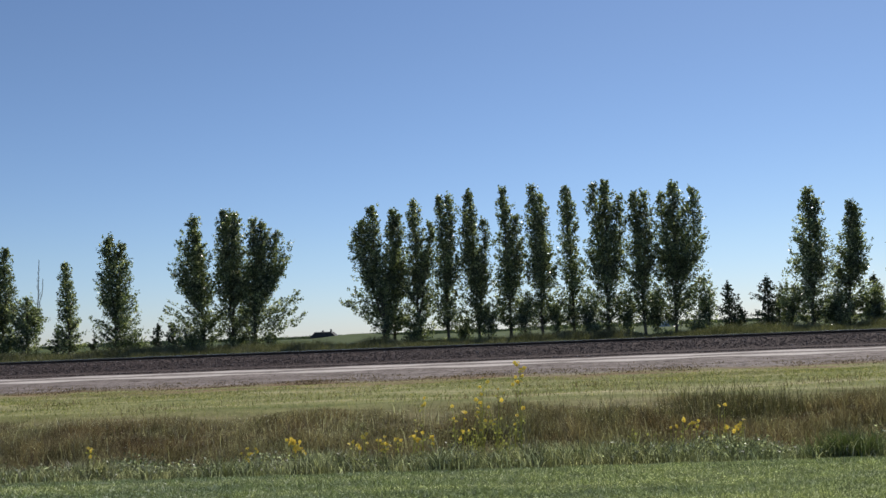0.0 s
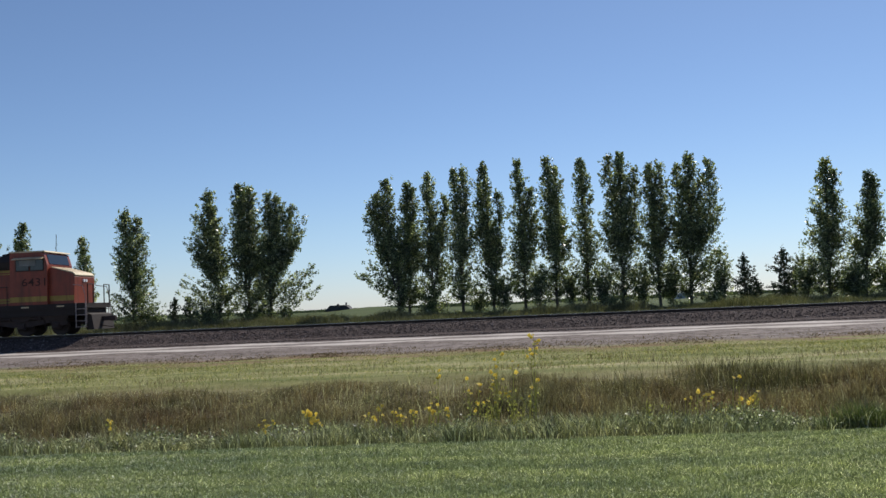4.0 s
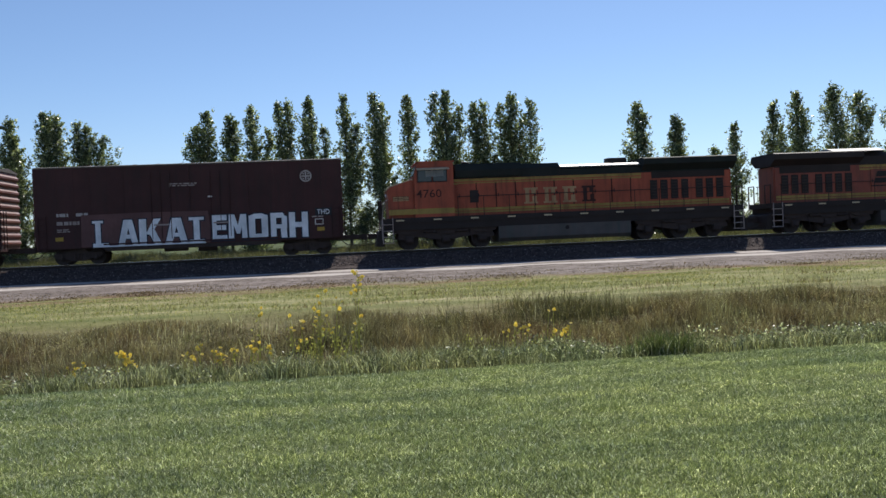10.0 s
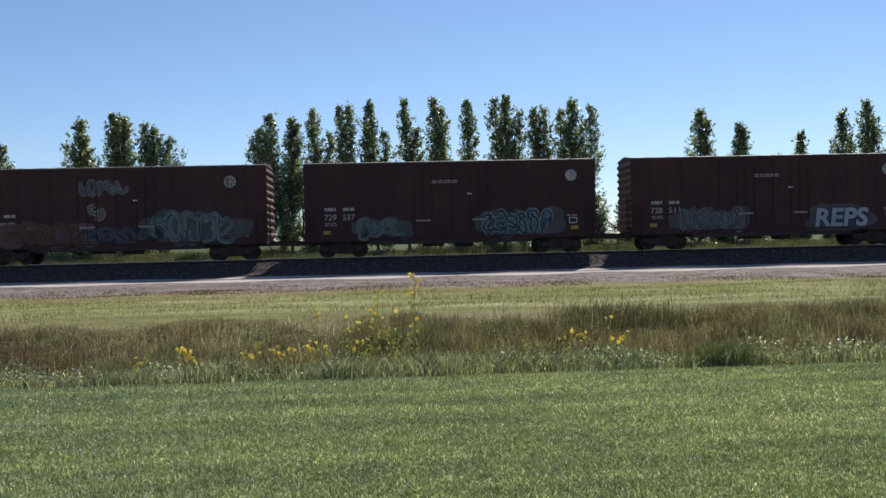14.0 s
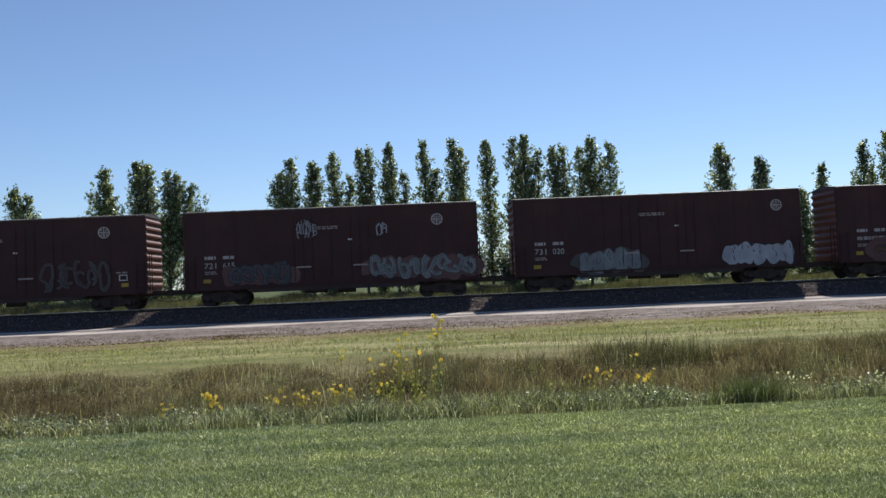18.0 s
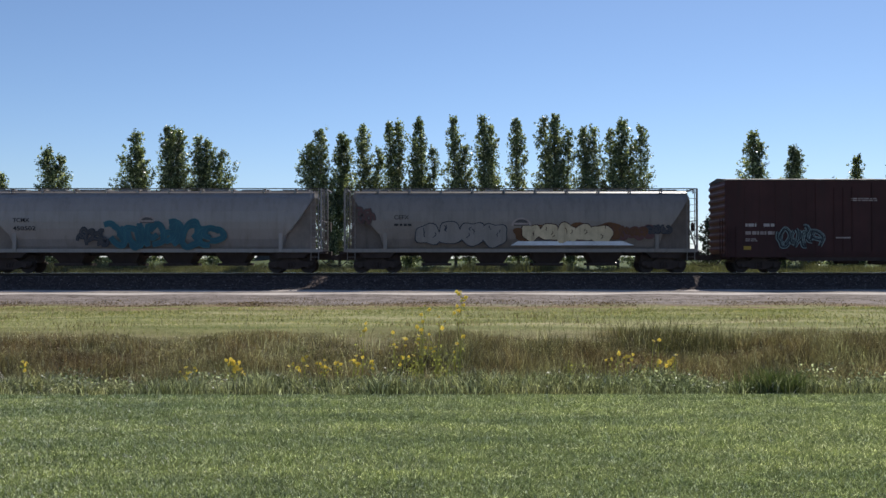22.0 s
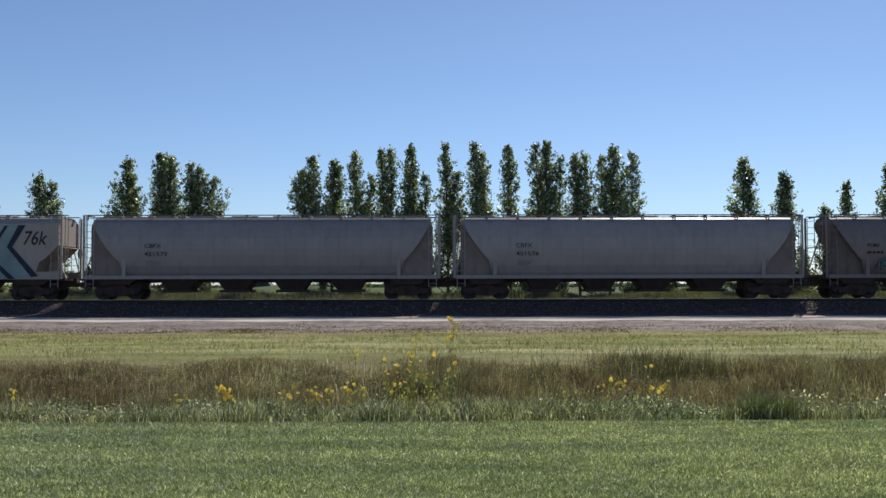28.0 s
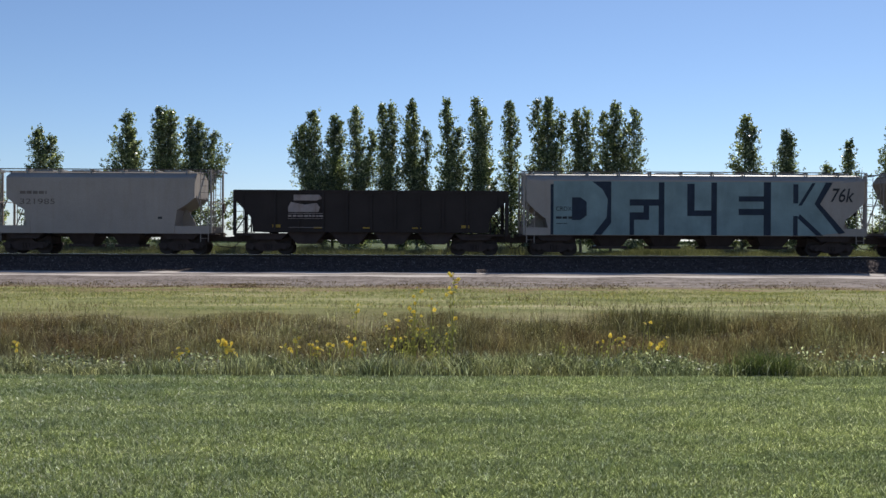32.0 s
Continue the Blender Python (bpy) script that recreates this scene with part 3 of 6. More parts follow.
def limb_leaves(r, p0, p1, gap, size, leaves):
    """Small leaf sprays along a limb from p0 to p1, drawn out along it, with side twigs and gaps."""
    out = []
    d = p1 - p0
    span = float(np.linalg.norm(d))
    u = d / max(span, 1e-6)
    count = max(3, int(span / gap))
    for q in np.linspace(0.22, 1.0, count) + r.uniform(-0.07, 0.07, count):
        c = p0 + d * min(q, 1.0) + r.normal(0, 1, 3) * (0.05 + 0.11 * min(span, 2.2) * (1.15 - 0.6 * q)) * np.array([1, 1, 0.8])
        n = max(4, int(leaves * r.uniform(0.5, 1.4)))
        ball = r.normal(0, 1, (n, 3))
        ball *= (r.uniform(0, 1, n) ** 0.5 / np.linalg.norm(ball, axis=1))[:, None]
        ball += u * (ball @ u)[:, None] * 0.9
        out.append(c + ball * size * r.uniform(0.6, 1.3) * (1.15 - 0.4 * q))
    return out


def poplar(x, y, leaders, left, right, seed, low=0.1, dense=1.0, label=None, bare=False, taper=0):
    """leaders: (dx, height) of each upright tip, the first the tree's own stem; left, right: reach of the crown at its widest."""
    r = np.random.default_rng(seed)
    base = float(ground_z(np.array([x]), np.array([y]))[0]) - 0.05
    tree = thing("poplar_tree", label or "tall slender green poplar with upswept branches", "tree", "poplar row along the railway", pose(x, y, base))
    trunk, centres = Shape(), []
    high = max(t for _, t in leaders) - base
    shape = ([1.0, 1.15, 1.02, 0.77, 0.54, 0.33, 0.1], [0.95, 1.12, 1.1, 0.96, 0.76, 0.52, 0.18])[taper]
    env = lambda f: float(np.interp(f, [0.0, 0.12, 0.28, 0.5, 0.72, 0.9, 1.0], shape))  # noqa: E731
    for k, (dx, top) in enumerate(leaders):
        h = top - base
        z0 = 0.0 if k == 0 else h * r.uniform(0.16, 0.3)
        steps = 8
        wob = np.cumsum(r.normal(0, 0.045, (steps + 1, 2)), axis=0)
        pts = []
        for i in range(steps + 1):
            z = z0 + (h * 0.965 - z0) * i / steps
            q = z / h
            sx = dx * (3 * q * q - 2 * q ** 3) if k == 0 else leaders[0][0] * q * 0.3 + (dx - leaders[0][0] * q * 0.3) * min(1.0, 1.5 * i / steps)
            pts.append(np.array([sx + wob[i, 0], wob[i, 1] + (0.35 * k * (i / steps) if k else 0), z]))
        thick = (0.05 if bare else 0.12) * (1.0 if k == 0 else 0.6)
        for i in range(steps):
            trunk.tube(pts[i], pts[i + 1], thick * (1 - i / steps) + 0.02, 7, thick * (1 - (i + 1) / steps) + 0.02)
        start = low if k == 0 else max(0.34, z0 / h + 0.08)
        count = int((h * (1 - start)) * (13.0 if k == 0 else 8.0) * dense)
        for m in range(count):
            f = start + (0.985 - start) * ((m + r.uniform(0, 1)) / count) ** 1.15
            if f < 0.12 and r.uniform() < 0.25:
                continue
            u = np.clip((f * h - z0) / (h * 0.965 - z0), 0, 0.999) * steps
            i = int(u)
            p0 = pts[i] + (pts[i + 1] - pts[i]) * (u - i)
            ang = r.uniform(0, 6.283)
            cx, cy = math.cos(ang), math.sin(ang)
            side = left if cx < 0 else right
            if k or len(leaders) > 1:        # a stem that shares the crown stays slimmer above
                side = side * (1.0 if k == 0 and (f < 0.5 or taper == 0) else 0.7)
            reach = r.uniform(0.3, 1.0) ** 0.6
            rise = r.uniform(0.7, 1.5) * (0.55 if f < 0.25 else 1.0)
            length = 1.06 * side * env(f + 0.04) * reach
            tip = p0 + np.array([cx * length, cy * min(left, right, 1.7) * env(f) * reach, length * rise + 0.25])
            tip[2] = min(tip[2], h - 0.9 * abs(length) - 0.2 * r.uniform(0, 1)) if f > 0.5 else tip[2]
            trunk.tube(p0, p0 + (tip - p0) * 0.8, 0.028 * (1.15 - f) + 0.006, 4, 0.006)
            if bare:
                continue
            centres += limb_leaves(r, p0, tip, 0.2, 0.24 if f < 0.8 else 0.19, 11)
        if not bare:
            centres += limb_leaves(r, pts[-3], pts[-1] + np.array([0, 0, 0.03 * h]), 0.16, 0.2, 12)
    part("trunk", trunk, M["bark"], tree)
    if not bare:
        v, f = leaf_cards(np.concatenate(centres), 0.092, r)
        v[:, 2] = np.maximum(v[:, 2], 0.05)
        part("crown", array_mesh("crown", v, f, M["leaf"]), None, tree)
    return tree


def pine(x, y, top, half, seed):
    r = np.random.default_rng(seed)
    base = float(ground_z(np.array([x]), np.array([y]))[0]) - 0.05
    h = top - base
    tree = thing("pine_tree", "small dark green pine behind the poplars", "tree", "pines", pose(x, y, base))
    trunk = Shape().tube((0, 0, 0), (0, 0, h * 0.95), 0.12, 7, 0.02)
    cs = []
    count = int(16 * h)
    for k in range(count):
        f = 0.06 + 0.9 * (k + r.uniform(0, 1)) / count
        ang = r.uniform(0, 6.283)
        reach = half * float(np.interp(f, [0, 0.15, 0.5, 0.8, 1.0], [0.8, 1.0, 0.82, 0.42, 0.08])) * r.uniform(0.45, 1.1)
        p0 = np.array([0, 0, h * f])
        p1 = p0 + np.array([math.cos(ang) * reach, math.sin(ang) * reach, reach * r.uniform(0.15, 0.55)])
        trunk.tube(p0, p1, 0.03, 4, 0.008)
        cs += limb_leaves(r, p0, p1, 0.17, 0.15, 9)
    cs.append(np.array([0, 0, h * 0.97]) + r.normal(0, 1, (40, 3)) * np.array([0.08, 0.08, 0.2]))
    part("trunk", trunk, M["bark"], tree)
    v, f = leaf_cards(np.concatenate(cs), 0.085, r)
    part("crown", array_mesh("crown", v, f, M["needle"]), None, tree)


def bush(x, y, top, half, seed, name="bush", label="rounded leafy green bush at the foot of the trees"):
    r = np.random.default_rng(seed)
    base = float(ground_z(np.array([x]), np.array([y]))[0]) - 0.05
    h = top - base
    ob = thing(name, label, "bush" if name == "bush" else "tree", "", pose(x, y, base))
    cs = []
    for k in range(int(9 + 6 * half)):
        a, q = r.uniform(0, 6.283), r.uniform(0.15, 1.0)
        p0 = np.array([0, 0, h * r.uniform(0.0, 0.35)])
        p1 = np.array([math.cos(a) * half * q, math.sin(a) * half * q, h * (1 - 0.5 * q * q) * r.uniform(0.72, 1.0)])
        part("stem", Shape().tube(p0, p0 + (p1 - p0) * 0.85, 0.025, 4, 0.006), M["bark"], ob)
        cs += limb_leaves(r, p0, p1, 0.2, 0.26, 14)
    v, f = leaf_cards(np.concatenate(cs), 0.085, r)
    v[:, 2] = np.maximum(v[:, 2], 0.0)
    part("foliage", array_mesh("foliage", v, f, M["leaf"]), None, ob)


def build_trees():
    # x of the foot, upright tips (dx, height), reach to either side, bare share of the height, crown form
    row = [(-46.5, [(0, 10.0)], 1.7, 1.7, 0.05, 0), (-43.3, [(0.1, 10.7), (-0.8, 9.2)], 1.4, 1.4, 0.05, 0), (-41.0, [(0, 6.2), (0.7, 5.2)], 1.8, 1.9, 0.04, 0),
           (-36.9, [(-0.2, 9.1)], 1.15, 1.1, 0.04, 0), (-32.5, [(-0.9, 11.3), (0.1, 10.7)], 2.0, 2.2, 0.04, 0),
           (-25.1, [(-0.9, 12.7), (-0.4, 11.4)], 3.2, 1.6, 0.05, 0), (-22.6, [(0.3, 12.9), (-0.9, 13.3), (-0.3, 13.1)], 2.5, 2.1, 0.08, 0), (-20.4, [(0.1, 12.2), (0.7, 12.0), (1.95, 11.1)], 1.5, 3.8, 0.05, 0),
           (-9.4, [(-0.9, 12.85), (-1.7, 11.6)], 3.2, 1.5, 0.1, 0), (-8.6, [(0.2, 12.6), (0.7, 12.2)], 1.6, 1.5, 0.14, 1), (-6.4, [(-0.2, 13.3), (1.1, 11.4)], 1.5, 1.8, 0.03, 1),
           (-3.8, [(-0.3, 13.5), (0.4, 13.6)], 1.15, 1.5, 0.14, 1), (-1.1, [(-0.2, 13.9), (0.75, 11.4), (-0.9, 12.2)], 1.9, 1.1, 0.13, 1), (1.45, [(-0.25, 14.2), (1.1, 11.7)], 1.5, 1.5, 0.14, 1),
           (4.3, [(-0.35, 14.2), (0.1, 13.5)], 1.6, 1.6, 0.13, 1), (6.9, [(0, 13.95)], 1.2, 1.15, 0.12, 1), (9.75, [(0.15, 14.2), (-0.6, 14.1), (1.55, 13.0)], 1.9, 1.7, 0.08, 1),
           (12.9, [(-0.2, 13.2), (0.8, 13.2)], 1.75, 1.5, 0.1, 1), (15.5, [(0.45, 13.9), (-0.6, 13.0), (1.95, 13.5)], 1.8, 2.6, 0.1, 1),
           (26.7, [(0.2, 12.7), (1.1, 12.0)], 2.0, 2.2, 0.05, 0), (29.8, [(0.85, 11.5), (1.4, 11.1)], 1.5, 2.0, 0.05, 0), (33.9, [(0, 8.5), (0.6, 7.8)], 1.2, 1.3, 0.04, 0), (36.5, [(0, 10.7)], 1.4, 1.5, 0.05, 0),
           (39.3, [(0, 12.4)], 1.5, 1.6, 0.08, 0), (40.9, [(0, 10.2)], 1.2, 1.2, 0.08, 0), (42.6, [(0, 13.4), (0.6, 12.2)], 1.6, 1.7, 0.08, 1), (45.4, [(0, 13.9)], 1.7, 1.8, 0.08, 1), (48.5, [(0, 13.4)], 1.8, 1.8, 0.08, 1), (52.0, [(0, 12.6)], 1.8, 1.8, 0.08, 1)]
    r = np.random.default_rng(5)
    for i, (x, tips, left, right, low, taper) in enumerate(row):
        poplar(x, 78 + r.uniform(-0.8, 0.8), tips, left, right, 100 + i, 0.6 * low, taper=taper)
    poplar(-40.9, 79.5, [(0.0, 9.9), (0.3, 8.2)], 0.5, 0.5, 90, 0.3, 0.5, "bare dead tree with thin leafless twigs", True)
    for i, (x, top, half) in enumerate([(20.7, 5.0, 1.5), (24.2, 5.4, 1.9), (33.6, 5.2, 1.2), (-40.2, 3.2, 1.0), (-36.9, 2.3, 0.8), (-29.7, 3.4, 1.2), (-31.2, 3.4, 0.9), (22.4, 2.8, 1.1), (26.0, 3.7, 1.4), (38.0, 4.2, 1.2)]):
        pine(x, 81.0 + 0.4 * i, top, half, 300 + i)
    for i, (x, top, half) in enumerate([(-6.6, 2.3, 1.2), (-19.0, 2.0, 1.3), (-22.0, 2.2, 1.4), (-26.0, 2.8, 1.7), (28.5, 3.6, 1.6), (31.8, 3.4, 1.5), (35.2, 3.2, 1.6), (37.8, 3.4, 1.6), (41.5, 3.6, 1.7), (44.0, 3.6, 1.6), (47.0, 3.6, 1.8), (-31.2, 2.8, 1.3), (-43.0, 2.6, 1.4), (8.3, 2.4, 1.4), (17.0, 2.4, 1.4)]):
        bush(x, 76.6 + 0.4 * (i % 3), top, half, 400 + i)
    # young trees in the gaps of the row
    for i, (x, top, half) in enumerate([(-0.4, 4.7, 1.0), (2.7, 5.2, 1.2), (5.5, 4.6, 1.1), (8.0, 5.0, 1.2), (11.4, 5.2, 1.2), (14.0, 4.7, 1.1), (18.1, 5.3, 1.4), (-2.5, 3.4, 1.0), (25.2, 5.6, 1.5), (28.4, 4.6, 1.2), (32.2, 4.8, 1.2)]):
        bush(x, 77.6 + 0.5 * (i % 3), top, half, 450 + i, "sapling", "young leafy poplar sapling in the row's gap")


def build_distance():
    # a farm house on the low green hill, a shed, and a far tree line
    house = thing("farm_house", "dark farm house with gabled roofs far off on a low hill", "house", "", pose(-74.5, 400, -0.6))
    wall, roof = painted("house_wall", (0.16, 0.15, 0.15), 0.8), painted("house_roof", (0.06, 0.06, 0.065), 0.8)
    part("wall", Shape().box(-5.5, 5.5, -4, 4, -2, 2.0), wall, house)
    part("roof", Shape().prism_y([(-6, 1.9), (6, 1.9), (3.5, 4.3), (-3.5, 4.3)], -4.5, 4.5), roof, house)
    part("gable", Shape().prism_y([(-1.6, 2.2), (1.6, 2.2), (0, 5.0)], -5.0, -2.0), roof, house)
    part("chimney", Shape().box(2.6, 3.3, -0.4, 0.4, 4.0, 5.4), wall, house)
    glass = painted("house_window", (0.05, 0.06, 0.07), 0.2)
    for k in (-3.5, -1.2, 3.0):
        part("window", Shape().box(k - 0.5, k + 0.5, -4.06, -3.98, 0.2, 1.5), glass, house)
    shed = thing("metal_shed", "pale blue-grey metal shed far off behind the trees", "shed", "", pose(57, 300, 0.2))
    tin = painted("shed_tin", (0.35, 0.4, 0.45), 0.5)
    part("wall", Shape().box(-2.7, 2.7, -3, 3, 0, 1.7), tin, shed)
    part("roof", Shape().prism_y([(-2.9, 1.7), (2.9, 1.7), (0, 2.4)], -3.2, 3.2), tin, shed)
    r = np.random.default_rng(81)
    n = 42000
    x = r.uniform(-520, 520, n)
    y = 620 + r.uniform(-20, 20, n)
    crest = 0.9 + 1.6 * patchy(x, 0 * x, 60.0, 33) + 0.8 * patchy(x, 0 * x, 14.0, 34)
    c = np.stack([x, y, 0.3 + crest * r.uniform(0, 1, n) ** 0.7], -1)
    v, f = leaf_cards(c, 0.8, r)
    tagged(new("far_tree_line", array_mesh("far_tree_line", v, f, M["farwood"])), "low dark line of woods on the horizon", "woods", kind="stuff")


# ---------------------------------------------------------------- flowers by the ditch
def flower_plant(x, y, stalks, seed, label, leafy=9):
    """stalks: (dx, dy, height, heads, share of the stalk that bears heads)."""
    r = np.random.default_rng(seed)
    z = float(ground_z(np.array([x]), np.array([y]))[0]) - 0.02
    ob = thing("yellow_sunflower", label, "flower", "wild sunflowers along the ditch", pose(x, y, z))
    leaves = []
    for dx, dy, h, heads, share in stalks:
        bend = np.array([dx * 0.4 + r.normal(0, 0.02), dy * 0.4, h * 0.55])
        top = np.array([dx, dy, h])
        stem = Shape().tube((dx * 0.1, dy * 0.1, 0), bend, 0.006, 5, 0.005).tube(bend, top, 0.005, 5, 0.003)
        along = lambda f: bend * (f / 0.55) if f < 0.55 else bend + (top - bend) * (f - 0.55) / 0.45  # noqa: E731
        for k in range(int(leafy * h) + 3):
            leaves.append(along(r.uniform(0.1, 0.95)) + r.normal(0, 1, 3) * np.array([0.05, 0.05, 0.02]))
        for k in range(heads):
            f = 1.0 if k == 0 else 1.0 - share * r.uniform(0.0, 1.0)
            p = along(f)
            tip = p + np.array([r.uniform(-0.07, 0.07), r.uniform(-0.05, 0.03), r.uniform(0.0, 0.05)]) * (0.3 if k == 0 else 1.0)
            if k:
                stem.tube(p - np.array([0, 0, 0.04]), tip, 0.003, 4, 0.002)
            tilt = Matrix.Translation(Vector(tip)) @ Euler((r.uniform(0.3, 1.7), r.uniform(-0.7, 0.7), r.uniform(-0.7, 0.7))).to_matrix().to_4x4()
            flower, rad = Shape(), r.uniform(0.022, 0.038)
            for m in range(9):
                a, q = 2 * math.pi * m / 9 + r.uniform(-0.15, 0.15), rad * r.uniform(0.75, 1.15)
                pts = [(0.04 * q, 0), (0.6 * q, 0.3 * q), (q, 0), (0.6 * q, -0.3 * q)]
                flower.put([tilt @ Vector((u * math.cos(a) - w * math.sin(a), u * math.sin(a) + w * math.cos(a), 0.15 * u)) for u, w in pts], [(0, 1, 2, 3)])
            head = part("flower_head", flower, M["petal"], ob, "yellow ray petals")
            part("disc", Shape().tube(tilt @ Vector((0, 0, -0.006)), tilt @ Vector((0, 0, 0.01)), 0.22 * rad, 7, 0.14 * rad), M["flower_eye"], head, "brown-gold flower centre")
        part("stem", stem, M["stalk"], ob)
    v, f = leaf_cards(np.array(leaves), 0.019, r)
    part("leaves", array_mesh("leaves", v, f, M["stalk"]), None, ob)


def build_flowers():
    M["flower_eye"] = painted("flower_eye", (0.62, 0.42, 0.05), 0.8)
    r = np.random.default_rng(9)
    up = lambda top, x, y=13.0: top - float(ground_z(np.array([x]), np.array([y]))[0])  # noqa: E731
    # x, height of the top over the lawn, heads, share of the stalk with heads
    flower_plant(0.3, 13.0, [(0.02, 0, up(1.26, 0.3), 11, 0.2), (-0.03, 0.02, up(0.98, 0.3), 3, 0.1), (0.05, -0.03, up(0.62, 0.3), 2, 0.2)], 1, "tall yellow wild sunflower above the ditch grass", 16)
    for i, (x, tops) in enumerate([(-0.27, ((1.07, 3), (0.94, 4), (0.72, 3))), (-0.05, ((0.9, 4), (0.66, 3), (0.5, 1))), (-0.42, ((0.62, 3), (0.54, 2), (0.36, 1))), (-0.62, ((0.68, 2), (0.5, 1))), (0.16, ((0.52, 2), (0.4, 1))), (-1.12, ((0.83, 3),)), (-0.22, ((0.46, 2), (0.33, 1)))]):
        flower_plant(x, 13.05 + 0.06 * (i % 3), [(r.uniform(-0.1, 0.1), r.uniform(-0.1, 0.05), up(t, x), k, 0.3) for t, k in tops], 20 + i, "yellow wild sunflower with many small heads", 26)
    low = [(-2.91, 0.28, 13), (-2.87, 0.2, 10), (-3.58, 0.2, 4), (-3.64, 0.12, 3), (-2.06, 0.24, 3), (-1.93, 0.34, 3), (-1.7, 0.28, 4), (-1.64, 0.18, 5), (-1.46, 0.27, 4), (-1.25, 0.29, 5), (-1.13, 0.34, 4), (-0.93, 0.28, 3), (-0.5, 0.34, 3), (2.56, 0.38, 2), (2.71, 0.39, 5), (3.09, 0.56, 2), (3.2, 0.28, 3), (3.3, 0.32, 4), (3.4, 0.34, 4), (-5.9, 0.3, 3), (2.42, 0.3, 1)]
    for i, (x, t, k) in enumerate(low):
        flower_plant(x, 13.0 + 0.04 * (i % 3), [(r.uniform(-0.08, 0.08), r.uniform(-0.08, 0.05), up(t, x) * r.uniform(0.9, 1.03), (k + 1) // 2, 0.25) for _ in range(2)], 40 + i, "low yellow wild sunflower in the ditch fringe", 14)
    # leafy pale plants without flowers
    for i, (x, t) in enumerate([(1.9, 0.3), (-0.35, 0.42), (0.05, 0.38), (2.2, 0.25), (2.95, 0.26)]):
        flower_plant(x, 13.1, [(r.uniform(-0.12, 0.12), r.uniform(-0.08, 0.05), up(t, x) * r.uniform(0.7, 1.0), 0, 0.2) for _ in range(5)], 80 + i, "pale yellow-green leafy weed without open flowers", 30)


# ---------------------------------------------------------------- the train
M["oxide"] = painted("oxide_red_paint", (0.056, 0.021, 0.0205), 0.6, 0, (0.03, 0.02, 0.018), 0.55, 0.7, 0.12)
M["oxide_end"] = painted("oxide_red_end", (0.16, 0.055, 0.043), 0.42, 0, (0.06, 0.03, 0.025), 0.4, 0.9, 0.1)
M["roof"] = painted("galvanised_roof", (0.32, 0.31, 0.3), 0.5, 0.4, (0.12, 0.07, 0.05), 0.4, 1.0)
M["car_roof"] = painted("weathered_car_roof", (0.1, 0.085, 0.075), 0.65, 0, (0.05, 0.035, 0.03), 0.5, 1.0)
M["grating"] = painted("walk_grating", (0.1, 0.095, 0.085), 0.6, 0.3, (0.06, 0.04, 0.03), 0.4, 2.0)
M["under"] = painted("underframe_black", (0.06, 0.043, 0.039), 0.85, 0, (0.07, 0.055, 0.045), 0.5, 2.0)
M["wheel"] = painted("wheel_steel", (0.06, 0.046, 0.042), 0.7, 0.2, (0.02, 0.03, 0.025), 0.5, 3.0)
M["orange"] = painted("orange_paint", (0.25, 0.05, 0.027), 0.42, 0, (0.05, 0.024, 0.018), 0.7, 0.8, spec=0.4)
M["orange_old"] = painted("faded_orange_paint", (0.37, 0.082, 0.042), 0.5, 0, (0.09, 0.035, 0.022), 0.65, 0.9)
M["black"] = painted("black_paint", (0.032, 0.023, 0.021), 0.65, 0, (0.03, 0.025, 0.022), 0.4, 0.8)
M["green_black"] = painted("dark_green_paint", (0.018, 0.022, 0.019), 0.8, 0, (0.03, 0.027, 0.025), 0.4, 0.8)
M["cream"] = painted("yellow_stripe", (0.34, 0.23, 0.06), 0.55, 0, (0.08, 0.04, 0.025), 0.65, 1.2)
M["pale"] = painted("cream_paint", (0.62, 0.5, 0.32), 0.55, 0, (0.15, 0.08, 0.05), 0.45, 1.2)
M["buff"] = painted("faded_cream_paint", (0.42, 0.26, 0.13), 0.6, 0, (0.12, 0.05, 0.03), 0.7, 1.6)
M["maroon"] = painted("dark_number_paint", (0.05, 0.018, 0.014), 0.6, 0, (0.08, 0.03, 0.02), 0.5, 2.0)
M["tank"] = painted("grey_tank", (0.1, 0.086, 0.08), 0.65, 0, (0.05, 0.08, 0.07), 0.5, 0.9)
M["rust_grey"] = painted("truck_grime", (0.066, 0.048, 0.043), 0.9, 0, (0.045, 0.035, 0.027), 0.5, 2.5)
M["hopper_grey"] = painted("hopper_grey_paint", (0.29, 0.258, 0.246), 0.34, 0, (0.17, 0.145, 0.125), 0.45, 0.6, 0.1, fade=0.08, spec=0.5)
M["hopper_dull"] = painted("hopper_dull_paint", (0.24, 0.208, 0.188), 0.4, 0, (0.13, 0.11, 0.09), 0.5, 0.6, fade=0.1, spec=0.45)
M["hopper_white"] = painted("hopper_white_paint", (0.35, 0.305, 0.27), 0.5, 0, (0.28, 0.23, 0.18), 0.35, 0.6, fade=0.08)
# Darker greys put the end bays' shade into the slope sheet colour.
M["skirt"] = painted("slope_shade_stencil_grey", (0.17, 0.138, 0.12), 0.7, 0, (0.06, 0.05, 0.04), 0.5, 1.2)
M["skirt_pale"] = painted("pale_slope_sheet_shade", (0.24, 0.2, 0.175), 0.7, 0, (0.12, 0.1, 0.085), 0.45, 1.2)
M["hopper_brown"] = painted("hopper_brown_grey_paint", (0.19, 0.158, 0.148), 0.4, 0, (0.1, 0.08, 0.075), 0.5, 0.6, fade=0.1, spec=0.45)
M["white"] = painted("white_stencil", (0.72, 0.7, 0.68), 0.6, 0, (0.3, 0.2, 0.16), 0.3, 2.0)
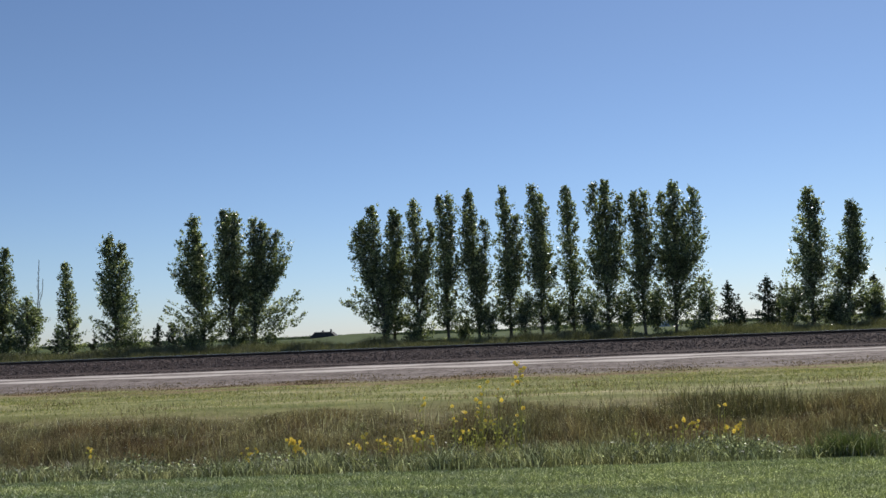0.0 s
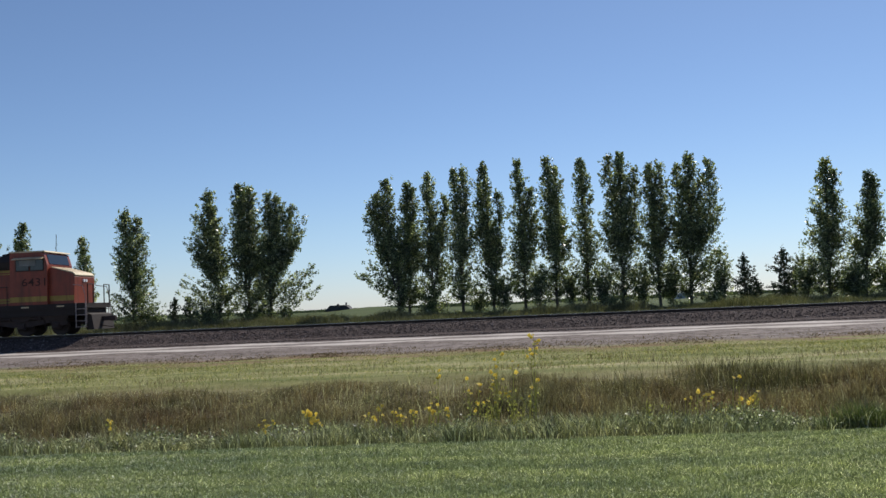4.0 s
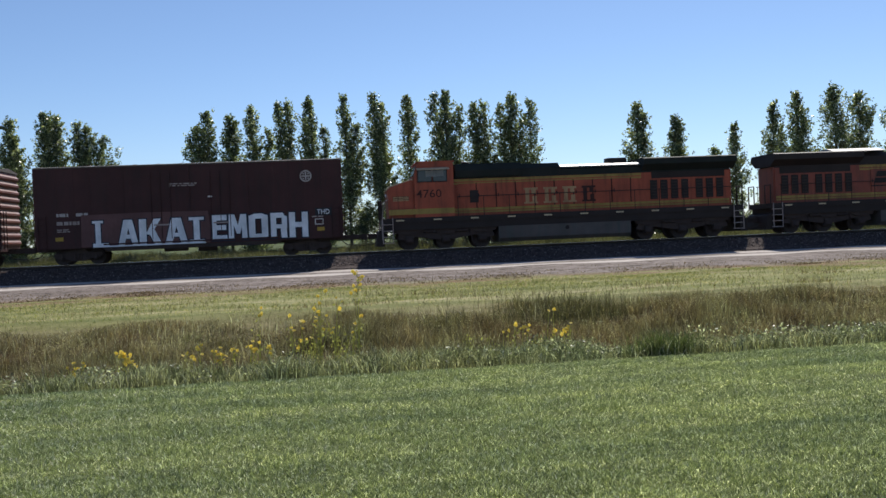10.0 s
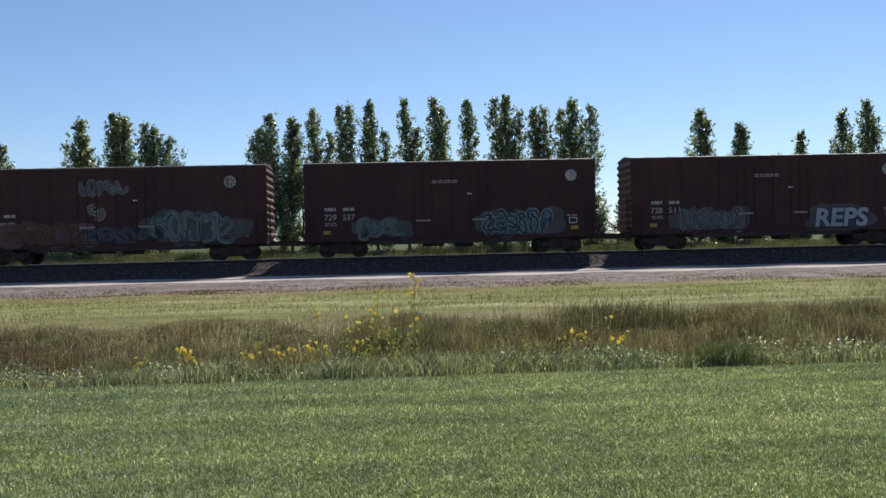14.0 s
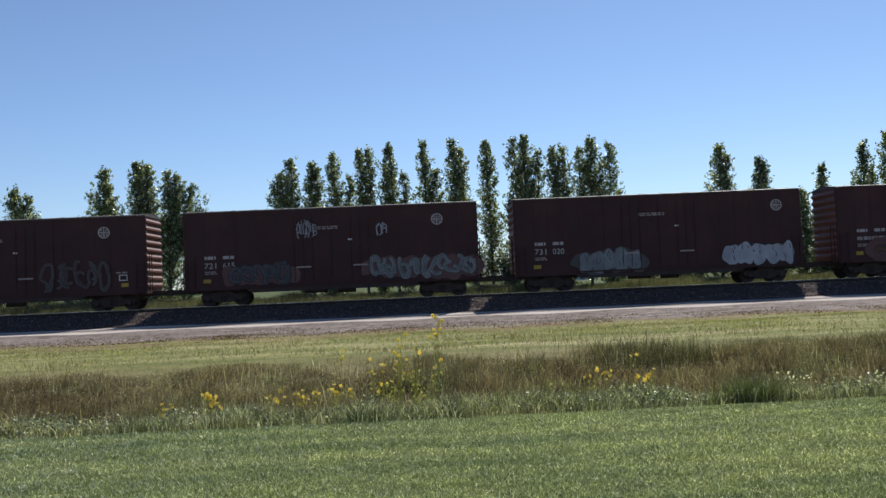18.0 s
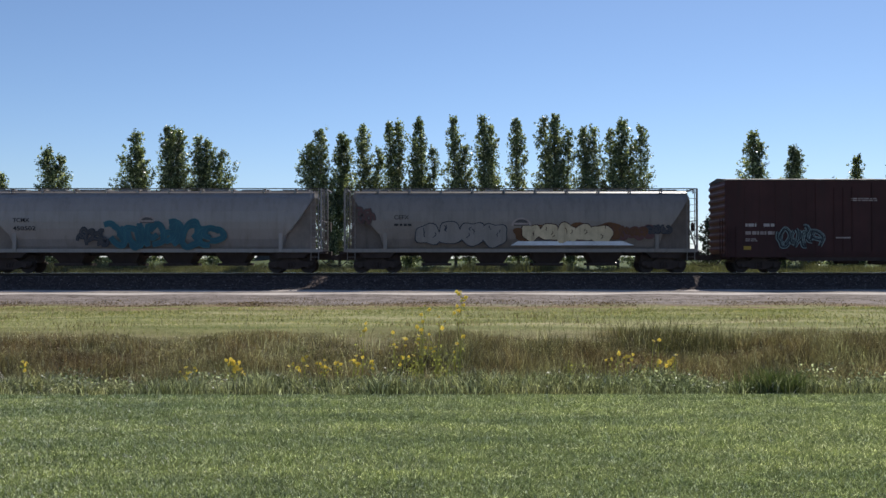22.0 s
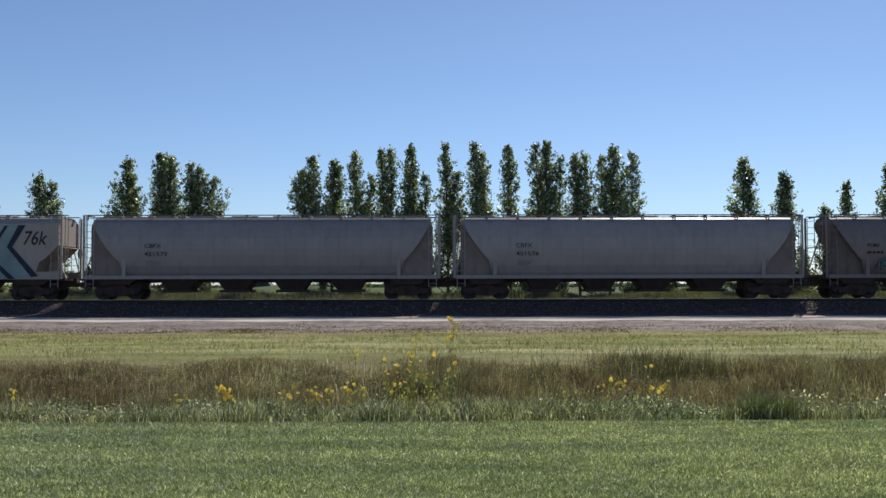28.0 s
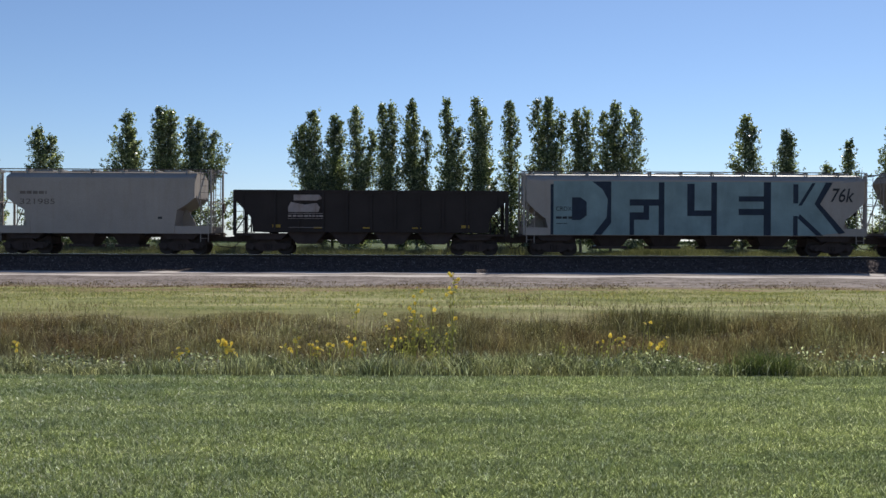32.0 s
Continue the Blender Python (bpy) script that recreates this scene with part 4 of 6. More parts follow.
M["dim_white"] = painted("faded_stencil", (0.36, 0.3, 0.28), 0.6, 0, (0.16, 0.08, 0.06), 0.5, 2.0)
M["grey_stencil"] = painted("worn_white_stencil", (0.42, 0.38, 0.36), 0.6, 0, (0.2, 0.12, 0.1), 0.45, 2.0)
M["yellow"] = painted("yellow_plate", (0.4, 0.25, 0.04), 0.5, 0, (0.3, 0.2, 0.05), 0.2, 2.0)
M["ink"] = painted("black_stencil", (0.03, 0.03, 0.035), 0.6, 0, (0.06, 0.06, 0.06), 0.2, 2.0)
M["navy"] = painted("navy_spray", (0.02, 0.03, 0.05), 0.6, 0, (0.05, 0.06, 0.08), 0.25, 2.0)
M["ice"] = painted("pale_blue_spray", (0.212, 0.29, 0.294), 0.6, 0, (0.276, 0.368, 0.386), 0.3, 0.8)
M["bubble"] = painted("dull_white_spray", (0.36, 0.37, 0.4), 0.6, 0, (0.2, 0.2, 0.23), 0.35, 1.5)
M["chalk"] = painted("white_spray", (0.75, 0.77, 0.8), 0.6, 0, (0.45, 0.48, 0.55), 0.3, 1.5)
M["teal"] = painted("teal_spray", (0.045, 0.15, 0.17), 0.6, 0, (0.03, 0.09, 0.12), 0.35, 1.2)
M["aqua"] = painted("aqua_spray", (0.03, 0.11, 0.15), 0.6, 0, (0.028, 0.098, 0.133), 0.35, 1.2)
M["jade"] = painted("green_spray", (0.022, 0.075, 0.06), 0.6, 0, (0.02, 0.08, 0.06), 0.35, 1.2)
M["slate"] = painted("grey_blue_spray", (0.088, 0.08, 0.078), 0.6, 0, (0.05, 0.048, 0.05), 0.5, 1.2)
M["slate2"] = painted("pale_grey_spray", (0.2, 0.215, 0.215), 0.6, 0, (0.07, 0.068, 0.07), 0.5, 1.5)
M["rose"] = painted("pink_spray", (0.13, 0.065, 0.0618), 0.6, 0, (0.104, 0.039, 0.0325), 0.4, 1.0)
M["amber"] = painted("orange_spray", (0.132, 0.06, 0.024), 0.6, 0, (0.09, 0.036, 0.018), 0.4, 1.2)
M["mint"] = painted("pale_green_spray", (0.14, 0.175, 0.155), 0.6, 0, (0.09, 0.105, 0.09), 0.45, 1.2)


def window_glass():
    n = Nodes("cab_glass")
    n.colour((0.015, 0.018, 0.02))
    n.bsdf.inputs["Roughness"].default_value = 0.1
    return n.mat


M["glass"] = window_glass()
CARS = []  # (thing, x of its middle at 16 s)
# x at 16 s of the couplings, from the head of the train back, and of the middles of the vehicles
JOINTS = [116.57, 94.39, 71.95, 53.83, 35.71, 17.59, -0.53, -18.65, -36.77, -54.65, -75.47, -95.92, -116.75, -137.41, -157.45, -177.84, -193.47, -206.75, -219.4]
MIDS = [105.75, 83.17, 62.58, 44.77, 26.65, 8.53, -9.59, -27.71, -45.83, -65.14, -85.69, -106.34, -127.12, -147.4, -167.87, -185.8, -200.6, -213.3]
WHEELSETS = []  # (wheelset, its place on the truck, wheel radius)
SHARED = {}


def shared(key, name, build, material):
    """One mesh for alike parts."""
    if key not in SHARED:
        SHARED[key] = build().mesh(name, material)
    return SHARED[key]


def wheel_shape(r):
    s = Shape()
    for side in (-1, 1):
        y0 = side * 0.72
        rings = [(0.05, 0.05), (0.12, 0.03), (r * 0.55, -0.01), (r * 0.8, 0.02), (r, 0.03), (r, -0.07), (r * 1.06, -0.08), (r * 1.06, -0.11), (r * 0.8, -0.08), (0.1, -0.1)]
        n = 20
        v = [(q * math.cos(2 * math.pi * i / n), y0 + side * d, q * math.sin(2 * math.pi * i / n)) for q, d in rings for i in range(n)]
        f = [(a * n + i, a * n + (i + 1) % n, (a + 1) * n + (i + 1) % n, (a + 1) * n + i) for a in range(len(rings) - 1) for i in range(n)]
        s.put(v, f)
        # three lifting holes show as it rolls
        for k in range(3):
            a = 2 * math.pi * k / 3
            s.disc_y(r * 0.62 * math.cos(a), r * 0.62 * math.sin(a), 0.06, y0 + side * 0.02, y0 + side * 0.035, 8)
    return s.tube((0, -0.8, 0), (0, 0.8, 0), 0.08, 8)


def wheelset(truck, x, r):
    ob = part("wheelset", shared(("wheel", r), "wheelset", lambda: wheel_shape(r), M["wheel"]), None, truck, "worn steel wheels on an axle")
    ob.location = (x, 0, r)
    WHEELSETS.append((ob, x, r))


def freight_truck(car, x):
    r, a = 0.42, 0.89

    def frame_shape():
        s = Shape()
        for y in (-1.06, 0.9):
            prof = [(-1.28, 0.5), (-1.22, 0.62), (-0.55, 0.66), (-0.3, 0.86), (0.3, 0.86), (0.55, 0.66), (1.22, 0.62), (1.28, 0.5), (1.1, 0.34), (0.7, 0.34), (0.36, 0.2), (-0.36, 0.2), (-0.7, 0.34), (-1.1, 0.34)]
            s.prism_y(prof, y, y + 0.16)
        s.box(-0.2, 0.2, -0.9, 0.9, 0.42, 0.82, 0.04)
        return s

    truck = part("truck", shared("truck", "truck", frame_shape, M["rust_grey"]), None, car, "three-piece cast steel truck")
    truck.location = (x, 0, 0)

    def spring_shape():
        s = Shape()
        for k in (-0.16, 0.0, 0.16):
            s.tube((k, 0, 0.3), (k, 0, 0.56), 0.06, 8)
        return s.box(-0.26, 0.26, -0.07, 0.07, 0.56, 0.6)

    part("body_bolster", shared("bolster", "body_bolster", lambda: Shape().prism_y([(-1.1, 1.16), (1.1, 1.16), (0.75, 0.84), (-0.75, 0.84)], -1.3, 1.3).box(-1.25, 1.25, -0.7, 0.7, 0.55, 1.0), M["under"]), None, truck)
    for y in (-1.08, 1.08):
        part("spring_nest", shared("springs", "spring_nest", spring_shape, M["under"]), None, truck).location.y = y
        for k in (-a, a):
            part("bearing_cap", shared("cap", "bearing_cap", lambda: Shape().disc_y(0, 0, 0.13, -0.08, 0.08, 10), M["under"]), None, truck).location = (k, y, r)
    for k in (-a, a):
        wheelset(truck, k, r)


def coupler(car, x0, x1):
    """From the body's end x0 to the pulling face x1."""
    s = 1 if x1 > x0 else -1
    sh = Shape().box(min(x0 - s * 0.5, x1 - s * 0.25), max(x0 - s * 0.5, x1 - s * 0.25), -0.12, 0.12, 0.72, 0.98, 0.02)
    sh.prism_z([(x1 - s * 0.3, -0.16), (x1, -0.13), (x1 + s * 0.03, 0.02), (x1 - s * 0.08, 0.05), (x1 - s * 0.06, 0.17), (x1 - s * 0.3, 0.16)], 0.7, 1.0)
    cp = part("coupler", sh, M["rust_grey"], car, "rusty knuckle coupler")
    hose = Shape()
    pts = [(x0 - s * 0.1, -0.35, 0.75), (x0 + s * 0.25, -0.36, 0.45), (x1 - s * 0.12, -0.3, 0.36), (x1, -0.25, 0.4)]
    for a, b in zip(pts, pts[1:]):
        hose.tube(a, b, 0.025, 6)
    part("air_hose", hose, M["under"], cp)


def ladder_shape(x, y, z0, z1, width=0.42, rungs=6, axis="x"):
    s = Shape()
    d = (width / 2, 0) if axis == "x" else (0, width / 2)
    for k in (-1, 1):
        s.tube((x + k * d[0], y + k * d[1], z0), (x + k * d[0], y + k * d[1], z1), 0.022, 5)
    for i in range(rungs):
        z = z0 + (z1 - z0) * (i + 0.5) / rungs
        s.tube((x - d[0], y - d[1], z), (x + d[0], y + d[1], z), 0.014, 5)
    return s


def lettering(car, name, body, x0, x1, z0, z1, material, y=-1.53, outline=None, fat=0.005, shear=0.0, label="", halo=0.05):
    """Flat letters on the near side, stretched to the box x0..x1, z0..z1; outline: a wider dark copy 3 mm behind."""
    made = None
    for mat, off, dy in ((outline, fat + halo, 0.003), (material, fat, 0.0)):
        if mat is None:
            continue
        cu = bpy.data.curves.new("letters", "FONT")
        cu.body, cu.offset, cu.shear, cu.resolution_u = body, off, shear, 3
        ob = bpy.data.objects.new("letters", cu)
        me = bpy.data.meshes.new_from_object(ob)
        bpy.data.objects.remove(ob)
        bpy.data.curves.remove(cu)
        co = np.empty(len(me.vertices) * 3, np.float32)
        me.vertices.foreach_get("co", co)
        co = co.reshape(-1, 3)
        lo, hi = co.min(0), co.max(0)
        grow = halo * 1.4 if dy else 0.0
        sx = (x1 - x0 + 2 * grow * 0.5) / max(hi[0] - lo[0], 1e-6)
        sz = (z1 - z0 + 2 * grow * 0.5) / max(hi[1] - lo[1], 1e-6)
        out = np.stack([x0 - grow * 0.5 + (co[:, 0] - lo[0]) * sx, np.full(len(co), y + dy), z0 - grow * 0.5 + (co[:, 1] - lo[1]) * sz], -1)
        me.vertices.foreach_set("co", out.astype(np.float32).ravel())
        me.materials.clear()
        me.materials.append(mat)
        me.update()
        ob = new(name if not dy else "letter_outline", me)
        if dy:
            back = ob
        ob.parent = car
        made = ob
    if outline is not None:
        back.parent = made
    return tagged(made, label)


def blob(cx, cz, w, h, r, n=22, p=3.0):
    """The outline of a fat spray-paint letter."""
    k1, k2, a1, a2 = r.uniform(0.04, 0.13), r.uniform(0.03, 0.09), r.uniform(0, 6.28), r.uniform(0, 6.28)
    pts = []
    for i in range(n):
        t = 2 * math.pi * i / n
        c, s = math.cos(t), math.sin(t)
        q = (abs(c) ** p + abs(s) ** p) ** (-1 / p) * (1 + k1 * math.sin(3 * t + a1) + k2 * math.sin(5 * t + a2))
        pts.append((cx + q * c * w / 2, cz + q * s * h / 2))
    return pts


def smooth_line(pts, n=4):
    """A curve through the points, n steps from each to the next."""
    p = [np.array(q, float) for q in pts]
    p = [2 * p[0] - p[1]] + p + [2 * p[-1] - p[-2]]
    out = []
    for a, b, c, d in zip(p, p[1:], p[2:], p[3:]):
        for i in range(n):
            t = i / n
            out.append(0.5 * (2 * b + (c - a) * t + (2 * a - 5 * b + 4 * c - d) * t * t + (3 * b - a - 3 * c + d) * t ** 3))
    return out + [p[-2]]


def stripe_along(s, pts, half, y, thin=0.55):
    """A flat painted line along the points, swelling in the middle, 2 mm thick."""
    m = len(pts)
    top, low = [], []
    for i, p in enumerate(pts):
        d = pts[min(i + 1, m - 1)] - pts[max(i - 1, 0)]
        d = d / max(np.hypot(*d), 1e-6)
        w = half * (thin + (1 - thin) * math.sin(math.pi * (i + 0.6) / (m + 0.2)) ** 0.6)
        top.append(p + w * np.array([-d[1], d[0]]))
        low.append(p - w * np.array([-d[1], d[0]]))
    ring = top + low[::-1]
    k = 2 * m
    faces = [(i, i + 1, k - 2 - i, k - 1 - i) for i in range(m - 1)]
    return s.put([(q[0], y, q[1]) for q in ring], faces)


def sprayed(car, x0, x1, z0, z1, count, seed, fill, line, cloud=None, label="", y=-1.53, style="wild"):
    """Unreadable spray painting: a ragged colour field, fat overlapping forms with a dark or pale edging, and inner lines."""
    r = np.random.default_rng(seed)
    w, tall = (x1 - x0) / count, z1 - z0
    if cloud:
        for i in range(count + 1):
            part("spray_cloud", Shape().prism_y(blob(x0 + w * (i + r.uniform(-0.1, 0.3)), (z0 + z1) / 2 + r.uniform(-0.14, 0.1) * tall, w * r.uniform(1.2, 2.0), tall * r.uniform(0.6, 1.08), r, 26, 2.6), y + 0.014 - 0.0006 * (i % 5), y + 0.018), cloud, car)
    for i in range(count):
        cx, lift = x0 + w * (i + 0.5), r.uniform(-0.06, 0.06) * tall * (style == 'bubble')
        level = y - 0.0011 * (i % 4)
        zc = (z0 + z1) / 2 + lift
        if style == "bubble":
            bw, bh = w * r.uniform(1.0, 1.25), tall * r.uniform(0.8, 1.0)
            out = blob(cx, zc, bw, bh, r, 26, r.uniform(2.4, 3.6))
            rim = [(cx + (a - cx) * (1 + 0.09 / max(bw, 0.2)), zc + (b - zc) * (1 + 0.09 / bh)) for a, b in out]
            letter = part("spray_letter", Shape().prism_y(out, level - 0.0005, level), fill, car, label)
            part("edging", Shape().prism_y(rim, level + 0.006, level + 0.0065), line, letter)
            mark = Shape()
            for k in range(int(r.integers(2, 4))):
                a = np.array([cx + bw * r.uniform(-0.25, 0.25), zc + bh * r.uniform(-0.32, 0.32)])
                b = a + np.array([bw * r.uniform(-0.12, 0.12), bh * r.uniform(0.12, 0.34)])
                stripe_along(mark, smooth_line([a, (a + b) / 2 + np.array([bw * r.uniform(-0.1, 0.1), 0]), b]), 0.022, level - 0.0045)
            part("stroke", mark, line, letter)
            continue
        # loose loops, hooks and waves that cross each other
        strokes = []
        for q in range(3):
            a0, turn = r.uniform(0, 6.28), r.choice([-1, 1]) * r.uniform(2.2, 4.6)
            rx, rz = w * r.uniform(0.28, 0.62), tall * r.uniform(0.2, 0.44)
            ox, oz = cx + w * r.uniform(-0.2, 0.2), zc + tall * (q - 1) * r.uniform(0.05, 0.2)
            pts = []
            for m in range(5):
                a = a0 + turn * m / 4
                k = 1 + 0.25 * math.sin(2 * a + seed + i)
                pts.append((ox + rx * k * math.cos(a), float(np.clip(oz + rz * k * math.sin(a), z0 + 0.03 * tall, z1 - 0.03 * tall))))
            strokes.append(pts)
        t = min(0.13 * w, 0.1 * tall)
        body, rim, shine = Shape(), Shape(), Shape()
        for q, pts in enumerate(strokes):
            c = smooth_line(pts)
            stripe_along(body, c, t, level - 0.0002 * q, 0.75)
            stripe_along(rim, c, t + 0.045, level + 0.006 - 0.0002 * q, 0.8)
            stripe_along(shine, [p + np.array([0.3 * t, 0.35 * t]) for p in c[1:-2]], t * 0.16, level - 0.0045 - 0.0002 * q)
        letter = part("spray_letter", body, fill, car, label)
        part("edging", rim, line, letter)
        part("stroke", shine, line, letter)


def bars(car, x0, x1, z0, z1, rows, material, y=-1.53, name="stencil", seed=1):
    """Unreadable small writing: rows of short bars."""
    r = np.random.default_rng(seed)
    s = Shape()
    for i in range(rows):
        za, zb = z0 + (z1 - z0) * (i + 0.2) / rows, z0 + (z1 - z0) * (i + 0.8) / rows
        x = x0
        while x < x1 - 0.06:
            e = min(x1, x + r.uniform(0.1, 0.35))
            s.box(x, e, y, y + 0.006, za, zb)
            x = e + r.uniform(0.03, 0.08)
    return part(name, s, material, car)


def ring_emblem(car, x, z, r, material, y=-1.53, solid=False):
    s = Shape()
    if solid:
        s.disc_y(x, z, r, y, y + 0.006, 24)
    else:
        n = 24
        for i in range(n):
            a, b = 2 * math.pi * i / n, 2 * math.pi * (i + 1) / n
            s.prism_y([(x + q * math.cos(t), z + q * math.sin(t)) for q, t in ((r, a), (r, b), (r * 0.78, b), (r * 0.78, a))], y, y + 0.006)
        s.box(x - 0.12 * r, x + 0.12 * r, y, y + 0.006, z - 0.7 * r, z + 0.7 * r)
        s.box(x - 0.7 * r, x - 0.13 * r, y, y + 0.006, z - 0.12 * r, z + 0.12 * r)
        s.box(x + 0.13 * r, x + 0.7 * r, y, y + 0.006, z - 0.12 * r, z + 0.12 * r)
        for a in (-1, 1):
            for b in (-1, 1):
                s.box(x + a * 0.42 * r - 0.13 * r, x + a * 0.42 * r + 0.13 * r, y, y + 0.006, z + b * 0.4 * r - 0.12 * r, z + b * 0.4 * r + 0.12 * r)
    return part("emblem", s, material, car, "round white emblem")


def arch_emblem(car, x, z, r, y):
    """A pale half-round crest: an outer arch, a dark field, and a pale bar."""
    arc = lambda q: [(x + q * math.cos(math.pi * i / 14), z + 0.82 * q * math.sin(math.pi * i / 14)) for i in range(15)]  # noqa: E731
    crest = part("emblem", Shape().prism_y(arc(r), y - 0.002, y), M["dim_white"], car, "pale half-round emblem")
    part("emblem_field", Shape().prism_y(arc(r * 0.78), y - 0.005, y - 0.003), M["slate"], crest)
    part("emblem_bar", Shape().box(x - r * 0.7, x + r * 0.7, y - 0.008, y - 0.006, z + 0.06, z + 0.16), M["dim_white"], crest)


def boxcar(label, index, number="", solid=False):
    car = thing("boxcar", label, "freight car", "boxcars of the train")
    h, w = 7.99, 1.5
    reach = {1: JOINTS[index] - MIDS[index], -1: JOINTS[index + 1] - MIDS[index]}
    part("body", Shape().box(-h, h, -w, w, 0.86, 5.12), M["oxide"], car)

    def roof_shape():
        s = Shape().prism_x([(-w - 0.04, 5.1), (w + 0.04, 5.1), (w + 0.04, 5.16), (0.25, 5.3), (-0.25, 5.3), (-w - 0.04, 5.16)], -h - 0.05, h + 0.05)
        k = int(2 * h / 1.2)
        for i in range(k + 1):
            x = -h + 2 * h * i / k
            s.prism_x([(-w - 0.05, 5.17), (0, 5.34), (w + 0.05, 5.17), (0, 5.24)], x - 0.05, x + 0.05)
        return s

    part("roof", shared("boxroof", "roof", roof_shape, M["car_roof"]), None, car, "ribbed galvanised roof")
    for s in (-1, 1):
        prof = [(s * h, 1.05)]
        for i in range(10):
            z = 1.15 + i * 0.39
            prof += [(s * (h + 0.01), z), (s * (h + 0.1), z + 0.1), (s * (h + 0.1), z + 0.2), (s * (h + 0.01), z + 0.3)]
        prof += [(s * h, 5.08)]
        part("end_panel", Shape().prism_y(prof, -w + 0.03, w - 0.03), M["oxide_end"], car, "corrugated steel end")
        part("corner_post", Shape().box(s * h - 0.06, s * h + 0.06, -w - 0.015, -w + 0.1, 1.0, 5.1), M["oxide"], car)
        freight_truck(car, s * (h - 1.95))
        coupler(car, s * h, reach[s])
        part("ladder", ladder_shape(s * (h - 0.3), -w - 0.05, 0.75, 2.6, 0.42, 6), M["oxide"], car)
        part("end_ladder", ladder_shape(s * (h + 0.16), -1.1, 0.9, 3.0, 0.42, 7, "y"), M["oxide"], car)
        part("plate", Shape().box(s * (h - 1.15) - 0.2, s * (h - 1.15) + 0.2, -w - 0.02, -w, 1.28, 1.48), M["yellow"], car, "small yellow reflector plate")
    # plug doors with locking rods
    for k in (-1, 1):
        d = part("door", Shape().box(k * 1.55 - 1.5, k * 1.55 + 1.5, -w - 0.035, -w, 1.15, 4.95), M["oxide"], car, "sliding plug door")
        for q in (-0.5, 0.0, 0.5):
            part("rod", Shape().tube((k * 1.55 + q, -w - 0.06, 1.2), (k * 1.55 + q, -w - 0.06, 4.7), 0.02, 6), M["oxide"], d)
        part("latch", Shape().box(k * 1.55 - 0.4, k * 1.55 + 0.4, -w - 0.08, -w - 0.03, 1.9, 1.98), M["dim_white"], d)
    part("door_track", Shape().box(-4.6, 4.6, -w - 0.07, -w, 0.98, 1.06), M["oxide"], car)
    for i in range(5):
        for k in (-1, 1):
            x = k * (3.5 + i * (h - 3.7) / 5)
            part("side_post", Shape().box(x - 0.05, x + 0.05, -w - 0.012, -w + 0.02, 1.15, 5.08), M["oxide"], car)
    part("side_sill", Shape().prism_y([(-h + 3.2, 0.88), (h - 3.2, 0.88), (h - 3.6, 0.66), (-h + 3.6, 0.66)], -w + 0.02, -w + 0.1), M["under"], car)
    part("center_sill", Shape().prism_y([(-h - 0.3, 1.0), (h + 0.3, 1.0), (h, 0.72), (-h, 0.72)], -0.3, 0.3), M["under"], car)
    part("brake_gear", Shape().box(-1.6, -0.4, -0.9, -0.4, 0.5, 0.85, 0.05).tube((0.2, -0.8, 0.62), (1.2, -0.8, 0.62), 0.17, 10), M["under"], car)
    y = -w - 0.02
    ring_emblem(car, h - {2: 1.85, 5: 1.9, 7: 2.16, 8: 2.2}.get(index, 1.3), 4.28, 0.32, M["grey_stencil"], y, solid)
    bars(car, -1.1, 0.35, 3.95, 4.15, 2, M["dim_white"], -w - 0.045, seed=len(label))
    bars(car, 0.9, 1.15, 3.3, 3.42, 1, M["white"], -w - 0.045)
    bars(car, -h + 1.05, -h + 1.65, 2.5, 2.78, 1, M["grey_stencil"], y, "owner_mark", 3)
    bars(car, -h + 2.05, -h + 2.65, 2.5, 2.78, 1, M["grey_stencil"], y, "owner_mark", 4)
    if number:
        a, b = number.split()
        lettering(car, "car_number", a, -h + 1.03, -h + 1.68, 2.05, 2.36, M["grey_stencil"], y, label="white stencilled car number")
        lettering(car, "car_number", b, -h + 2.03, -h + 2.68, 2.05, 2.36, M["grey_stencil"], y, label="white stencilled car number")
    else:
        bars(car, -h + 1.05, -h + 2.65, 2.05, 2.36, 1, M["dim_white"], y, "car_number", 5)
    bars(car, -h + 1.05, -h + 1.7, 1.72, 1.92, 2, M["dim_white"], y, seed=6)
    bars(car, h - 1.6, h - 1.0, 2.0, 2.12, 1, M["dim_white"], y, seed=7)
    part("label_frame", Shape().box(h - 1.45, h - 1.0, y, y + 0.006, 1.62, 1.66).box(h - 1.45, h - 1.41, y, y + 0.006, 1.66, 1.9).box(h - 1.04, h - 1.0, y, y + 0.006, 1.66, 1.9).box(h - 1.45, h - 1.0, y, y + 0.006, 1.9, 1.94), M["white"], car)
    return car, h


def hopper_width(z, round_side):
    if round_side:
        return float(np.interp(z, [1.1, 1.5, 1.9, 2.4, 2.9, 3.4, 3.85, 4.15, 4.33, 4.55], [1.12, 1.33, 1.47, 1.56, 1.59, 1.56, 1.46, 1.32, 1.14, 0.78]))
    return float(np.interp(z, [1.1, 4.18, 4.24, 4.55], [1.52, 1.52, 1.48, 0.78]))


